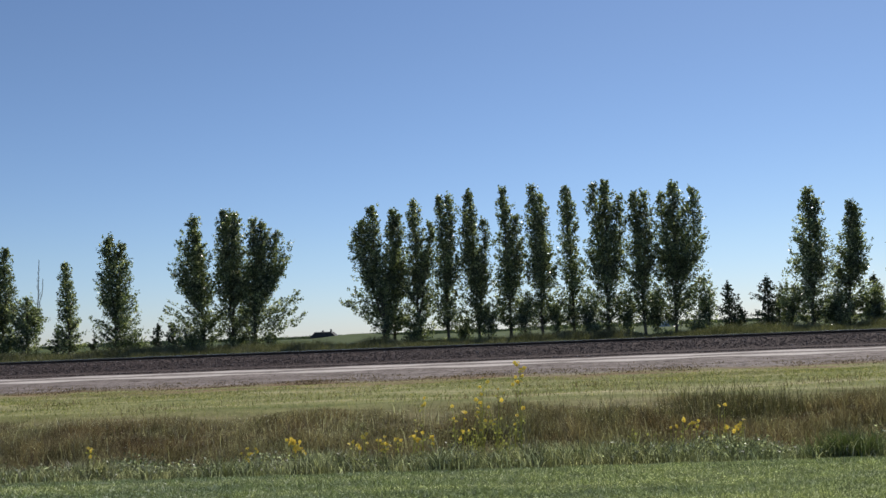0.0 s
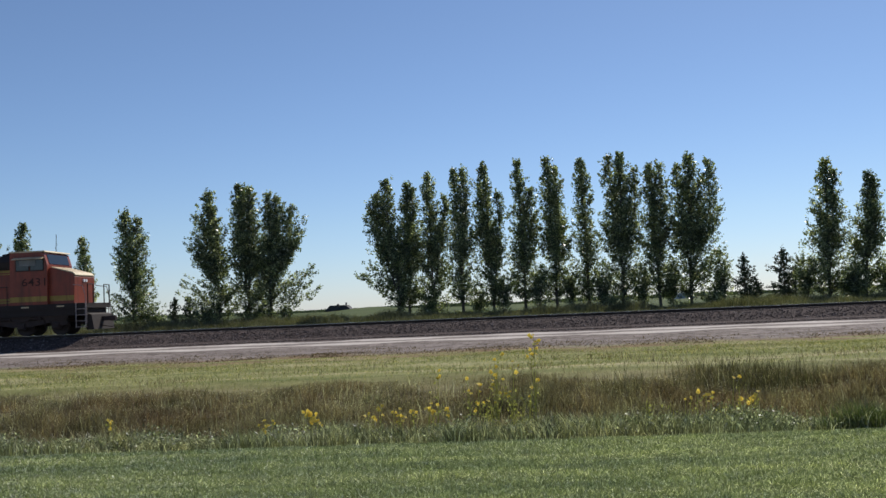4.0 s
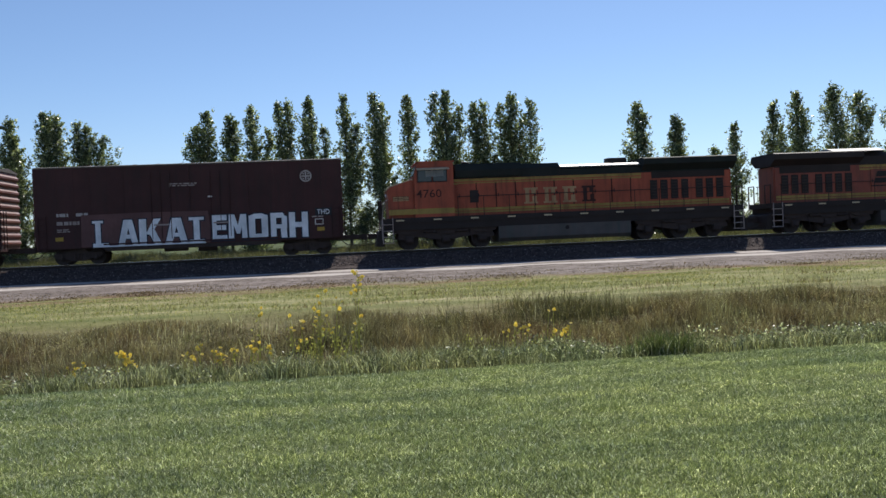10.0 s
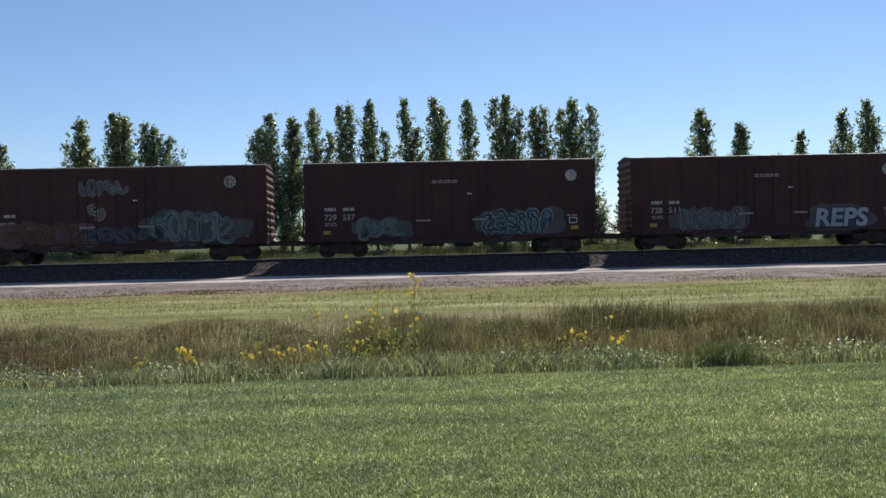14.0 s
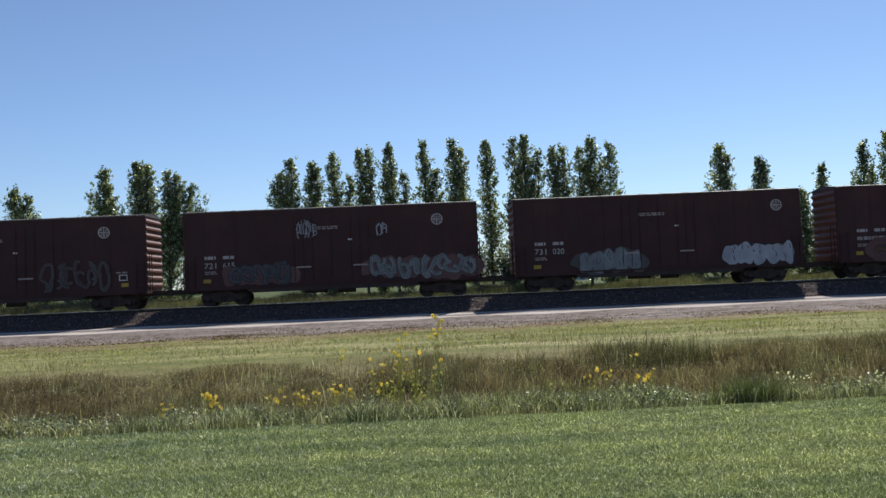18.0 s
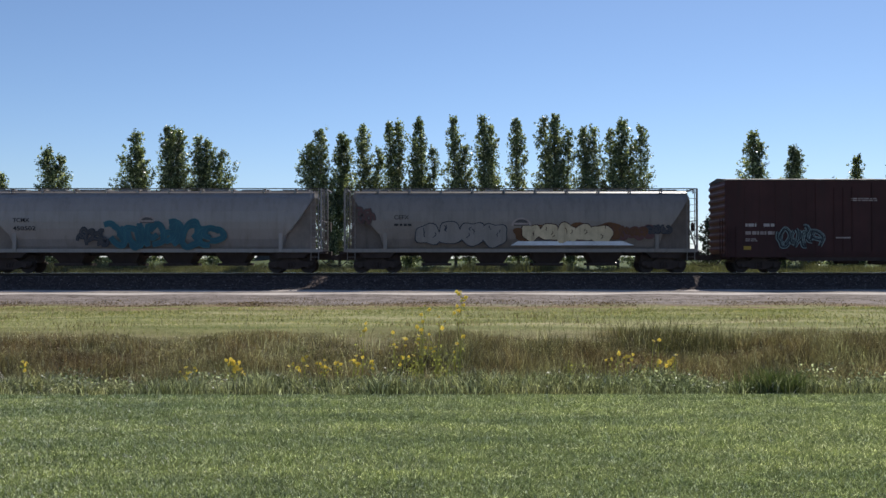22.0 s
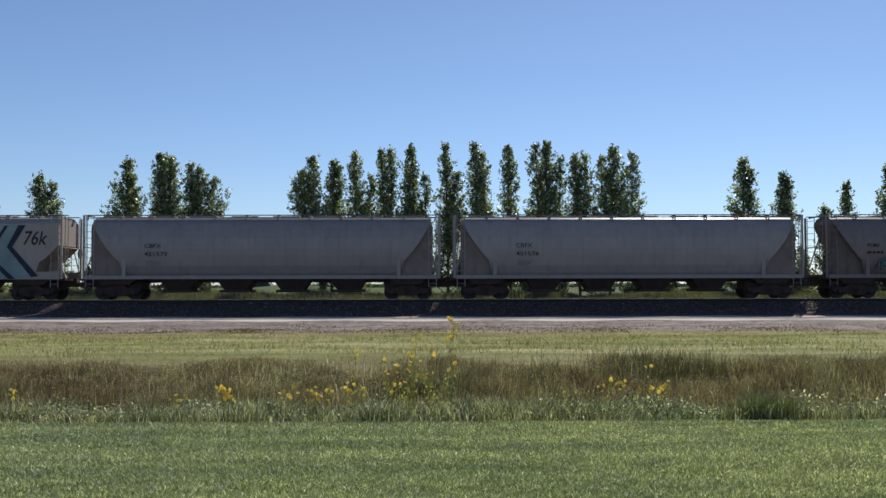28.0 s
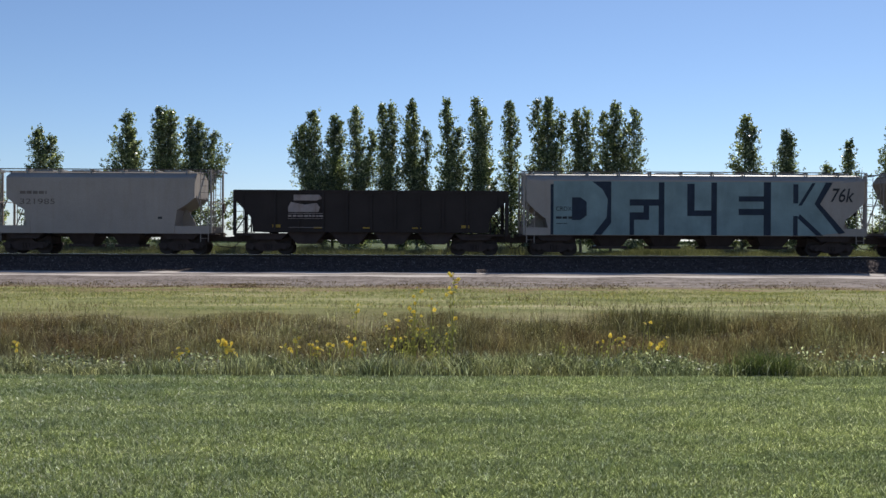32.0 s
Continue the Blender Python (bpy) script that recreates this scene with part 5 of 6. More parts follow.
def covered_hopper(label, index, half, paint, bays=4, round_side=True, cut=1.5, cut_top=4.3, cut_low=2.0, inset=0.55, closed=True, board=None):
    car = thing("covered_hopper", label, "freight car", "covered hoppers of the train")
    h = half                        # roof end
    reach = {1: JOINTS[index] - MIDS[index], -1: JOINTS[index + 1] - MIDS[index]}
    e = h - inset                   # side sheet's end at the top
    floor = 1.3 if round_side else 1.5
    xs = np.unique(np.r_[np.linspace(-e, -e + cut, 9), [-e + cut + 0.01], np.linspace(-e + cut + 0.02, e - cut - 0.02, 14), np.linspace(e - cut, e, 9)])
    levels = 18
    v, f = [], []
    for x in xs:
        d = max(0.0, abs(x) - (e - cut)) / cut
        zb = floor if d == 0 else cut_low + (cut_top - cut_low) * (d ** 1.35)
        for side in (-1, 1):
            for k in range(levels):
                z = zb + (4.55 - zb) * k / (levels - 1)
                v.append((x, side * hopper_width(z, round_side), z))
    n, m = len(xs), 2 * levels
    for i in range(n - 1):
        for s0 in (0, levels):
            for k in range(levels - 1):
                a = i * m + s0 + k
                f.append((a, a + 1, a + m + 1, a + m))
        f.append((i * m, i * m + levels, (i + 1) * m + levels, (i + 1) * m))                              # slope sheet and floor
        f.append((i * m + levels - 1, i * m + m - 1, (i + 1) * m + m - 1, (i + 1) * m + levels - 1))      # top
    for i in (0, n - 1):
        f.append(tuple(i * m + k for k in range(levels)) + tuple(i * m + levels + k for k in reversed(range(levels))))
    me = Shape().put(v, f).mesh("body", paint)
    part("body", me, None, car)
    roof = Shape().prism_x([(-0.8, 4.5), (0.8, 4.5), (0.78, 4.56), (0.3, 4.6), (-0.3, 4.6), (-0.78, 4.56)], -e, e)
    part("roof", roof, paint, car)
    # roof walk on brackets, hatches
    board = board or M["roof"]
    for y in (-1.02, 0.72):
        part("running_board", Shape().box(-h, h, y, y + 0.3, 4.68, 4.715), M["grating"], car, "steel grating roof walk")
    for i in range(int(2 * h / 1.75) + 1):
        x = -h + 0.2 + i * 1.75
        part("walk_bracket", shared("bracket", "walk_bracket", lambda: Shape().box(-0.03, 0.03, -1.06, 1.06, 4.6, 4.68).box(-0.03, 0.03, -1.12, -1.02, 4.4, 4.68), board), None, car).location.x = x
    for i in range(bays * 2):
        x = -e + 2 * e * (i + 0.5) / (bays * 2)
        part("hatch", shared("hatch", "hatch", lambda: Shape().box(-0.75, 0.75, -0.32, 0.32, 4.58, 4.69, 0.03), board), None, car).location.x = x
    for y in (-1.5, 1.42):
        part("side_sill", Shape().box(-h + 0.2, h - 0.2, y, y + 0.08, 1.14, 1.34 if round_side else 1.56), paint, car)
    # discharge bays
    span = 2 * (h - 3.6)
    for i in range(bays):
        x, w = -span / 2 + span * (i + 0.5) / bays, span / bays
        b = Shape()
        top = [(x - w * 0.4, -1.3, 1.5), (x + w * 0.4, -1.3, 1.5), (x + w * 0.4, 1.3, 1.5), (x - w * 0.4, 1.3, 1.5)]
        low = [(x - w * 0.2, -0.75, 0.55), (x + w * 0.2, -0.75, 0.55), (x + w * 0.2, 0.75, 0.55), (x - w * 0.2, 0.75, 0.55)]
        b.put(top + low, [(0, 1, 2, 3), (4, 7, 6, 5), (0, 4, 5, 1), (1, 5, 6, 2), (2, 6, 7, 3), (3, 7, 4, 0)])
        bay = part("hopper_bay", b, M["under"], car, "tapering discharge bay")
        part("outlet_gate", Shape().box(x - w * 0.27, x + w * 0.27, -0.95, 0.95, 0.4, 0.55, 0.02), M["rust_grey"], bay)
    part("center_sill", Shape().box(-h - 0.3, h + 0.3, -0.25, 0.25, 0.95, 1.2), M["under"], car)
    for s in (-1, 1):
        x = s * (h - 0.12)
        part("end_platform", Shape().box(min(s * (e - 1.9), s * (h + 0.12)), max(s * (e - 1.9), s * (h + 0.12)), -1.42, 1.42, 1.08, 1.16), M["under"], car)
        for y in (-1.4, 1.4):
            part("corner_post", Shape().box(x - 0.05, x + 0.05, y - 0.05, y + 0.05, 1.16, 4.66), paint, car)
            part("ladder", ladder_shape(x - s * 0.35, y * 1.04, 0.7, 4.66, 0.42, 11), paint, car)
            part("bolster_post", Shape().box(s * (e - cut - 0.1) - 0.1, s * (e - cut - 0.1) + 0.1, y * 1.06 - 0.05, y * 1.06 + 0.05, 1.16, 2.2), paint, car)
        part("end_ladder", ladder_shape(x + s * 0.08, -0.9, 1.2, 4.66, 0.42, 10, "y"), paint, car)
        part("end_brace", Shape().tube((x, -1.35, 2.9), (x, 1.35, 2.9), 0.03, 6).tube((x, -1.35, 1.25), (s * (e - 0.5), -1.0, 4.3), 0.035, 6).tube((x, 1.35, 1.25), (s * (e - 0.5), 1.0, 4.3), 0.035, 6), paint, car)
        if closed:
            # Recessed end sheet: its shade is painted by the darker grey.
            part("end_skirt", Shape().prism_y([(s * (e - cut * 1.1), 1.16), (s * (e + 0.1), 1.16), (s * (e + 0.1), cut_top - 0.2), (s * e, cut_top + 0.1), (s * (e - cut), cut_low + 0.3)], -1.2, -1.16), M["skirt_pale"] if paint == M["hopper_grey"] else M["skirt"], car, "slope sheet of the end bay with painted shade")
        part("shear_plate", Shape().prism_y([(s * (e - cut * 1.15), 1.16), (s * (e - 0.1), 1.16), (s * (e - 0.45), 2.0), (s * (e - cut * 0.8), 2.6)], -0.08, 0.08), paint, car)
        freight_truck(car, s * (h - 1.85))
        coupler(car, s * (h - 0.15), reach[s])
    part("brake_wheel", Shape().tube((h + 0.14, 0.5, 2.6), (h + 0.2, 0.5, 2.6), 0.28, 14), M["under"], car)
    part("brake_reservoir", Shape().tube((-h + 2.7, -0.5, 1.5), (-h + 3.6, -0.5, 1.5), 0.2, 10), M["under"], car)
    return car, h


def open_hopper(label, index, half):
    car = thing("open_hopper", label, "freight car", "")
    h = half
    reach = {1: JOINTS[index] - MIDS[index], -1: JOINTS[index + 1] - MIDS[index]}
    paint = M["black"]
    prof = [(-h, 3.54), (h, 3.54), (h, 3.05), (h - 0.95, 2.0), (h - 1.0, 1.25), (-h + 1.0, 1.25), (-h + 0.95, 2.0), (-h, 3.05)]
    for y in (-1.55, 1.5):
        part("side_sheet", Shape().prism_y(prof, y, y + 0.05), paint, car)
    for s in (-1, 1):
        part("slope_sheet", Shape().prism_y([(s * h, 3.54), (s * (h - 0.05), 3.2), (s * (h - 1.9), 1.2), (s * (h - 1.95), 1.3), (s * (h - 0.12), 3.3)], -1.5, 1.5), paint, car)
        for y in (-1.5, 1.5):
            part("corner_post", Shape().box(s * h - 0.08, s * h + 0.08, y - 0.06, y + 0.06, 1.1, 3.54), paint, car)
            part("ladder", ladder_shape(s * (h - 0.3), y * 1.05, 0.7, 3.3, 0.4, 7), paint, car)
        part("end_brace", Shape().tube((s * h, -1.45, 1.2), (s * (h - 0.9), -1.45, 2.6), 0.04, 6).tube((s * h, 1.45, 1.2), (s * (h - 0.9), 1.45, 2.6), 0.04, 6).tube((s * (h - 0.9), -1.4, 1.2), (s * (h - 0.9), -1.4, 2.6), 0.04, 6), paint, car)
        part("end_platform", Shape().box(min(s * (h - 1.9), s * (h + 0.1)), max(s * (h - 1.9), s * (h + 0.1)), -1.4, 1.4, 1.06, 1.16), M["under"], car)
        freight_truck(car, s * (h - 1.75))
        coupler(car, s * h, reach[s])
        part("plate", Shape().box(s * (h - 2.3) - 0.22, s * (h - 2.3) + 0.22, -1.6, -1.56, 1.5, 1.66), M["yellow"], car, "yellow reflector plate")
    for x in (-2.9, -0.2, 2.5):
        part("plate", Shape().box(x - 0.24, x + 0.24, -1.6, -1.56, 1.46, 1.53), M["yellow"], car, "yellow reflector strip")
    part("top_chord", Shape().box(-h, h, -1.62, -1.5, 3.44, 3.56).box(-h, h, 1.5, 1.62, 3.44, 3.56), paint, car)
    for i in range(9):
        x = -h + 2.2 + (2 * h - 4.4) * i / 8
        part("side_post", Shape().box(x - 0.06, x + 0.06, -1.64, -1.55, 1.3, 3.44), paint, car)
    part("load", Shape().prism_x([(-1.5, 3.1), (1.5, 3.1), (0.6, 3.35), (-0.6, 3.35)], -h + 0.4, h - 0.4), M["under"], car)
    for i in range(4):
        x = -3.6 + i * 2.4
        part("hopper_bay", Shape().prism_y([(x - 1.15, 1.35), (x + 1.15, 1.35), (x + 0.5, 0.6), (x - 0.5, 0.6)], -1.3, 1.3), M["under"], car)
    part("center_sill", Shape().box(-h - 0.3, h + 0.3, -0.25, 0.25, 0.85, 1.2), M["under"], car)
    # railway emblem as plain shapes: a slanted double form over two bars
    x0, y = -h + 2.95, -1.66
    part("emblem", Shape().prism_y([(x0 + 0.3, 3.3), (x0 + 1.7, 3.3), (x0 + 1.85, 3.1), (x0 + 1.55, 2.98), (x0 + 0.95, 2.98), (x0 + 0.3, 2.98)], y, y + 0.01)
         .prism_y([(x0, 2.6), (x0 + 0.15, 2.9), (x0 + 0.9, 2.75), (x0 + 1.55, 2.85), (x0 + 1.75, 2.6), (x0 + 1.65, 2.35), (x0, 2.35)], y, y + 0.01), M["dim_white"], car, "faded white painted emblem")
    bars(car, x0, x0 + 1.9, 2.05, 2.22, 1, M["dim_white"], y, seed=8)
    part("stripe", Shape().box(x0, x0 + 1.9, y, y + 0.008, 2.26, 2.285).box(x0, x0 + 1.9, y, y + 0.008, 1.98, 2.0).box(x0, x0 + 1.9, y, y + 0.008, 1.5, 1.52), M["dim_white"], car)
    return car, h


def loco_truck(loco, x, d):
    r = 0.53

    def frame_shape():
        s = Shape()
        for y in (-1.2, 1.05):
            s.prism_y([(-2.75, 0.62), (-2.6, 0.95), (-1.5, 1.0), (-0.4, 0.86), (0.4, 0.86), (1.5, 1.0), (2.6, 0.95), (2.75, 0.62), (2.3, 0.52), (1.6, 0.72), (0.5, 0.52), (-0.5, 0.52), (-1.6, 0.72), (-2.3, 0.52)], y, y + 0.15)
            for k in (-2.05, 0.0, 2.05):
                s.box(k - 0.22, k + 0.22, y - 0.04, y + 0.19, 0.35, 0.78, 0.03)
            for k in (-1.05, 1.05):
                s.tube((k, y + 0.08, 0.95), (k, y + 0.08, 1.3), 0.16, 8)
        s.box(-2.3, 2.3, -0.95, 0.95, 0.75, 1.1)
        return s

    truck = part("truck", shared("loco_truck", "truck", frame_shape, M["rust_grey"]), None, loco, "three-axle locomotive truck")
    truck.location = (x, 0, 0)
    for k in (-2.05, 0.0, 2.05):
        wheelset(truck, k, r)
    for k in (-0.9, 0.9):
        part("brake_cylinder", Shape().tube((k - 0.3, -1.28, 1.0), (k + 0.3, -1.28, 1.0), 0.1, 8), M["under"], truck)
    for y in (-1.3, 1.22):
        part("equipment_skirt", Shape().prism_y([(-2.85, 1.3), (2.85, 1.3), (2.8, 0.95), (2.35, 0.86), (1.75, 0.86), (1.4, 1.0), (0.7, 1.02), (0.35, 0.84), (-0.35, 0.84), (-0.7, 1.02), (-1.4, 1.0), (-1.75, 0.86), (-2.35, 0.86), (-2.8, 0.95)], y, y + 0.08), M["under"], truck, "grimy black truck side with pipes and boxes")
        for k in (-2.05, 0.0, 2.05):
            part("journal_box", Shape().box(k - 0.2, k + 0.2, y - 0.03, y + 0.1, 0.4, 0.72, 0.03).disc_y(k, 0.55, 0.13, y - 0.07, y - 0.03, 12), M["rust_grey"], truck)
        for k in (-1.3, 1.3):
            part("sand_pipe", Shape().tube((k, y + 0.04, 1.05), (k + 0.22, y + 0.04, 0.25), 0.022, 5), M["under"], truck)


def locomotive(label, d, upper, number, old):
    """d: +1 with the cab ahead at +x, -1 with the cab at -x."""
    lo = thing("locomotive", label, "locomotive", "locomotives of the train")
    X = lambda a, b: (min(d * a, d * b), max(d * a, d * b))  # noqa: E731
    coat = M["orange_old"] if old else M["orange"]
    w = 0.95           # half width of the long hood
    # deck and frame
    porch = 0 if old else 0.45  # longer front platform of the newer one
    part("frame", Shape().box(-10.4, 10.4 + porch, -1.52, 1.52, 1.5, 1.78), M["black"], lo, "black walkway frame")
    part("frame_skirt", Shape().box(-10.2, 10.2 + porch, -1.45, 1.45, 1.1, 1.5), M["black"], lo)
    a, b = X(-9.9, 6.35)
    part("hood", Shape().box(a, b, -w, w, 1.78, 3.85), coat, lo, "orange long hood")
    tall, low = [(-w, 3.85), (w, 3.85), (w, 4.35), (w - 0.22, 4.6), (-w + 0.22, 4.6), (-w, 4.35)], [(-w, 3.85), (w, 3.85), (w, 4.2), (w - 0.2, 4.36), (-w + 0.2, 4.36), (-w, 4.2)]
    part("hood_top", Shape().prism_x(tall, *X(0.2 if old else -2.65, 6.35)), upper, lo, "dark upper hood")
    part("rear_hood_top", Shape().prism_x(low if old else tall, *X(-9.9, 0.2 if old else -2.65)), upper, lo, "dark upper hood over the engine")
    part("hood_seam", Shape().box(*X(0.18 if old else -2.67, 0.22 if old else -2.63), -w - 0.01, w + 0.01, 3.85, 4.36), M["black"], lo)
    # radiator wings at the rear
    a, b = X(-10.15, -4.6)
    wing = Shape().prism_x([(-w, 3.95), (w, 3.95), (1.5, 4.3), (1.5, 4.62), (1.3, 4.68), (-1.3, 4.68), (-1.5, 4.62), (-1.5, 4.3)], a, b)
    part("radiator", wing, upper, lo, "flared radiator wings")
    # Pale panel added on the dark roof to stand for its sun glare.
    a, b = X(-6.3, -3.1) if not old else X(-4.55, 0.15)
    part("roof_panel", Shape().prism_x([(-1.28, 4.66), (1.28, 4.66), (0.4, 4.88), (-0.4, 4.88)], a, b) if not old else Shape().prism_x([(-w - 0.04, 4.3), (w + 0.04, 4.3), (w + 0.04, 4.36), (w - 0.15, 4.46), (-w + 0.15, 4.46), (-w - 0.04, 4.36)], a, b), M["roof"], lo, "pale panel added for sun glare on the roof")
    a, b = X(-3.95, -2.85) if old else X(-3.4, -2.7)
    part("exhaust_stack", Shape().box(a, b, -0.4, 0.4, 4.36, 4.78 if not old else 4.8, 0.05), M["black"], lo)
    a, b = X(2.4, 6.2)
    part("blower_housing", Shape().prism_x([(-1.15, 3.95), (1.15, 3.95), (1.2, 4.3), (0.95, 4.68), (-0.95, 4.68), (-1.2, 4.3)], a, b), upper, lo)
    # stripes
    for z0, z1, mat in ((3.54, 3.64, M["cream"]), (3.7, 3.84, M["cream"]), (1.93, 2.02, M["cream"]), (2.06, 2.2, M["cream"])):
        a, b = X(-4.6 if z0 > 3 else -9.85, 6.3)
        part("stripe", Shape().box(a, b, -w - 0.008, -w, z0, z1).box(a, b, w, w + 0.008, z0, z1), mat, lo, "yellow stripe")
    # hood doors
    for i in range(9):
        x = -3.9 + i * 1.12
        a, b = X(x, x + 1.02)
        dr = part("hood_door", Shape().box(a, b, -w - 0.03, -w, 2.25, 3.58), coat, lo)
        part("latch", Shape().box(a + 0.06, a + 0.11, -w - 0.05, -w - 0.03, 2.8, 3.0), M["black"], dr)
        part("seam", Shape().box(b + 0.02, b + 0.08, -w - 0.012, -w, 2.2, 3.6), M["maroon"], dr)
    for i in range(7):
        x = -9.5 + i * 0.62 + (0.25 if i > 2 else 0)
        a, b = X(x, x + 0.42)
        g = part("grille", Shape().box(a, b, -w - 0.035, -w, 2.3, 3.4), M["black"], lo, "dark louvred intake grille")
        for k in range(6):
            part("slat", Shape().box(a, b, -w - 0.055, -w - 0.035, 2.38 + k * 0.17, 2.42 + k * 0.17), M["rust_grey"], g)
    a, b = X(-9.6, -5.2)
    part("upper_grille", Shape().box(a, b, -w - 0.03, -w, 3.5, 3.85), M["black"], lo)
    # cab and nose
    cab = [(6.35, 1.78), (8.55, 1.78), (8.55, 4.05), (8.35, 4.72), (8.2, 4.78), (6.4, 4.78), (6.35, 4.7)]
    part("cab", Shape().prism_y([(d * x, z) for x, z in cab], -1.5, 1.5), coat, lo, "orange crew cab")
    # The newer cab's roof carries its sunlit brightness in a paler colour.
    part("cab_roof", Shape().prism_y([(d * x, z) for x, z in [(6.3, 4.78), (8.45, 4.78), (8.4, 4.86), (6.3, 4.86)]], -1.52, 1.52), M["pale"] if not old else coat, lo, "cab roof, painted pale for sunlight on the newer engine")
    # Pale cap laid over the orange nose to paint its sunlit top.
    part("nose_top", Shape().prism_y([(d * x, z) for x, z in [(8.62, 3.88), (9.9, 3.52), (10.06, 3.36), (10.08, 3.42), (9.93, 3.58), (8.62, 3.94)]], -1.2, 1.2), M["pale"], lo, "pale nose cap, sunlight put into its colour")
    nose = [(8.55, 1.78), (10.0, 1.78), (10.05, 3.3), (9.9, 3.5), (8.75, 3.86), (8.55, 3.86)]
    part("nose", Shape().prism_y([(d * x, z) for x, z in nose], -1.25, 1.25), coat, lo, "orange wide nose")
    for z0, z1 in ((1.95, 2.25),):
        a, b = X(6.36, 10.0)
        part("nose_stripe", Shape().box(a, b, -1.508, -1.5, z0, z1) if old else Shape().box(*X(6.36, 8.54), -1.508, -1.5, z0, z1).box(*X(8.56, 10.0), -1.258, -1.25, z0, z1), M["cream"], lo)
    for x in (6.75, 7.6):
        a, b = X(x, x + 0.72)
        fr = part("window_frame", Shape().box(a - 0.05, b + 0.05, -1.525, -1.5, 3.7, 4.42), M["black"], lo, "dark side window frame")
        part("pane", Shape().box(a, b, -1.535, -1.525, 3.76, 4.36), M["glass"], fr)
    a, b = X(6.9, 7.9)
    part("window_blind", Shape().box(a, b, -1.54, -1.537, 4.0, 4.34), M["slate2"], lo, "pale blind behind the cab window")
    a, b = X(4.9, 5.4)
    part("hood_hatch", Shape().box(a, b, -w - 0.045, -w - 0.03, 2.5, 3.2), M["black"], lo, "dark side hatch")
    part("window_shade", Shape().prism_x([(-1.5, 4.5), (-1.5, 4.46), (-1.8, 4.36), (-1.8, 4.39)], *X(6.6, 8.4)), M["pale"], lo, "pale sun visor over the window")
    part("windshield", Shape().put([(d * 8.57, -1.2, 4.1), (d * 8.57, 1.2, 4.1), (d * 8.39, 1.2, 4.66), (d * 8.39, -1.2, 4.66)], [(0, 1, 2, 3)]), M["glass"], lo)
    part("headlight", Shape().tube((d * 10.04, -0.15, 3.1), (d * 10.1, -0.15, 3.1), 0.1, 10).tube((d * 10.04, 0.15, 3.1), (d * 10.1, 0.15, 3.1), 0.1, 10), M["chalk"], lo)
    lettering(lo, "road_number", number, min(d * 7.05, d * 8.45), max(d * 7.05, d * 8.45), 2.85, 3.3, M["maroon"], -1.51, label="dark painted road number")
    # four skewed block forms stand for the railway's lettering
    if old:
        lx, fill = -2.3, M["buff"]
        for i in range(4):
            q = Shape()
            x = lx + i * 1.12
            q.box(x, x + 0.8, -w - 0.046, -w - 0.036, 2.32, 2.42).box(x + 0.08, x + 0.3, -w - 0.046, -w - 0.036, 2.42, 3.1).box(x + 0.48, x + 0.72, -w - 0.046, -w - 0.036, 2.42, 2.74)
            q.box(x, x + 0.8, -w - 0.046, -w - 0.036, 3.1, 3.22).box(x + 0.44, x + 0.68, -w - 0.046, -w - 0.036, 2.84, 3.1)
            part("letter_block", q, fill if i < 3 else M["maroon"], lo, "cream block of the railway lettering")
    else:
        for i in range(4):
            x = -3.75 + i * 1.22
            q = Shape()
            sk = lambda u, v: (x + u + 0.35 * v, 2.75 + v)  # noqa: E731
            for u0, u1, v0, v1 in ((0.0, 1.0, 0.0, 0.3), (0.0, 1.0, 0.38, 0.7)):
                q.prism_y([sk(u0, v0), sk(u1, v0), sk(u1, v1), sk(u0, v1)], -w - 0.046, -w - 0.036)
            part("letter_block", q, M["black"], lo, "black slanted block of the railway lettering")
        part("swoosh", Shape().prism_y([(-3.9, 2.62), (1.6, 2.66), (2.9, 2.75), (1.5, 2.6), (-3.9, 2.54)], -w - 0.046, -w - 0.036), M["black"], lo)
    # fuel tank
    a, b = X(-3.7, 3.9)
    tank = part("fuel_tank", Shape().prism_x([(-1.3, 0.24), (1.3, 0.24), (1.5, 0.45), (1.5, 1.12), (-1.5, 1.12), (-1.5, 0.45)], a, b), M["tank"], lo, "grey fuel tank")
    part("filler", Shape().tube((0, -1.52, 0.9), (0, -1.47, 0.9), 0.12, 10), M["black"], tank)
    if not old:
        part("air_reservoir", Shape().tube((-1.6, -1.58, 0.95), (0.2, -1.58, 0.95), 0.15, 10).tube((0.7, -1.58, 0.95), (2.2, -1.58, 0.95), 0.15, 10), M["black"], tank)
    for s in (-1, 1):
        loco_truck(lo, s * 6.85, d)
        e = s * (porch if s == d else 0)
        coupler(lo, s * 10.55 + e, s * (11.15 if old else 11.45) + e)
        # end steps, plow, end rail
        part("plow", Shape().prism_y([(s * 10.3 + e, 1.2), (s * 10.6 + e, 1.1), (s * 10.75 + e, 0.25), (s * 10.3 + e, 0.25)], -1.35, 1.35), M["black"], lo, "black pilot plow")
        for y in (-1.5, 1.5):
            sh = Shape()
            for k in range(4):
                sh.box(s * 10.1 + e - 0.28, s * 10.1 + e + 0.28, y - 0.12, y + 0.12, 0.4 + k * 0.34, 0.44 + k * 0.34)
            for g in (-0.28, 0.28):
                sh.box(s * 10.1 + e + g - 0.02, s * 10.1 + e + g + 0.02, y - 0.13, y - 0.09, 0.38, 1.8)
            part("corner_steps", sh, M["dim_white"], lo, "steel corner steps with light edges")
            q = 1 if y > 0 else -1
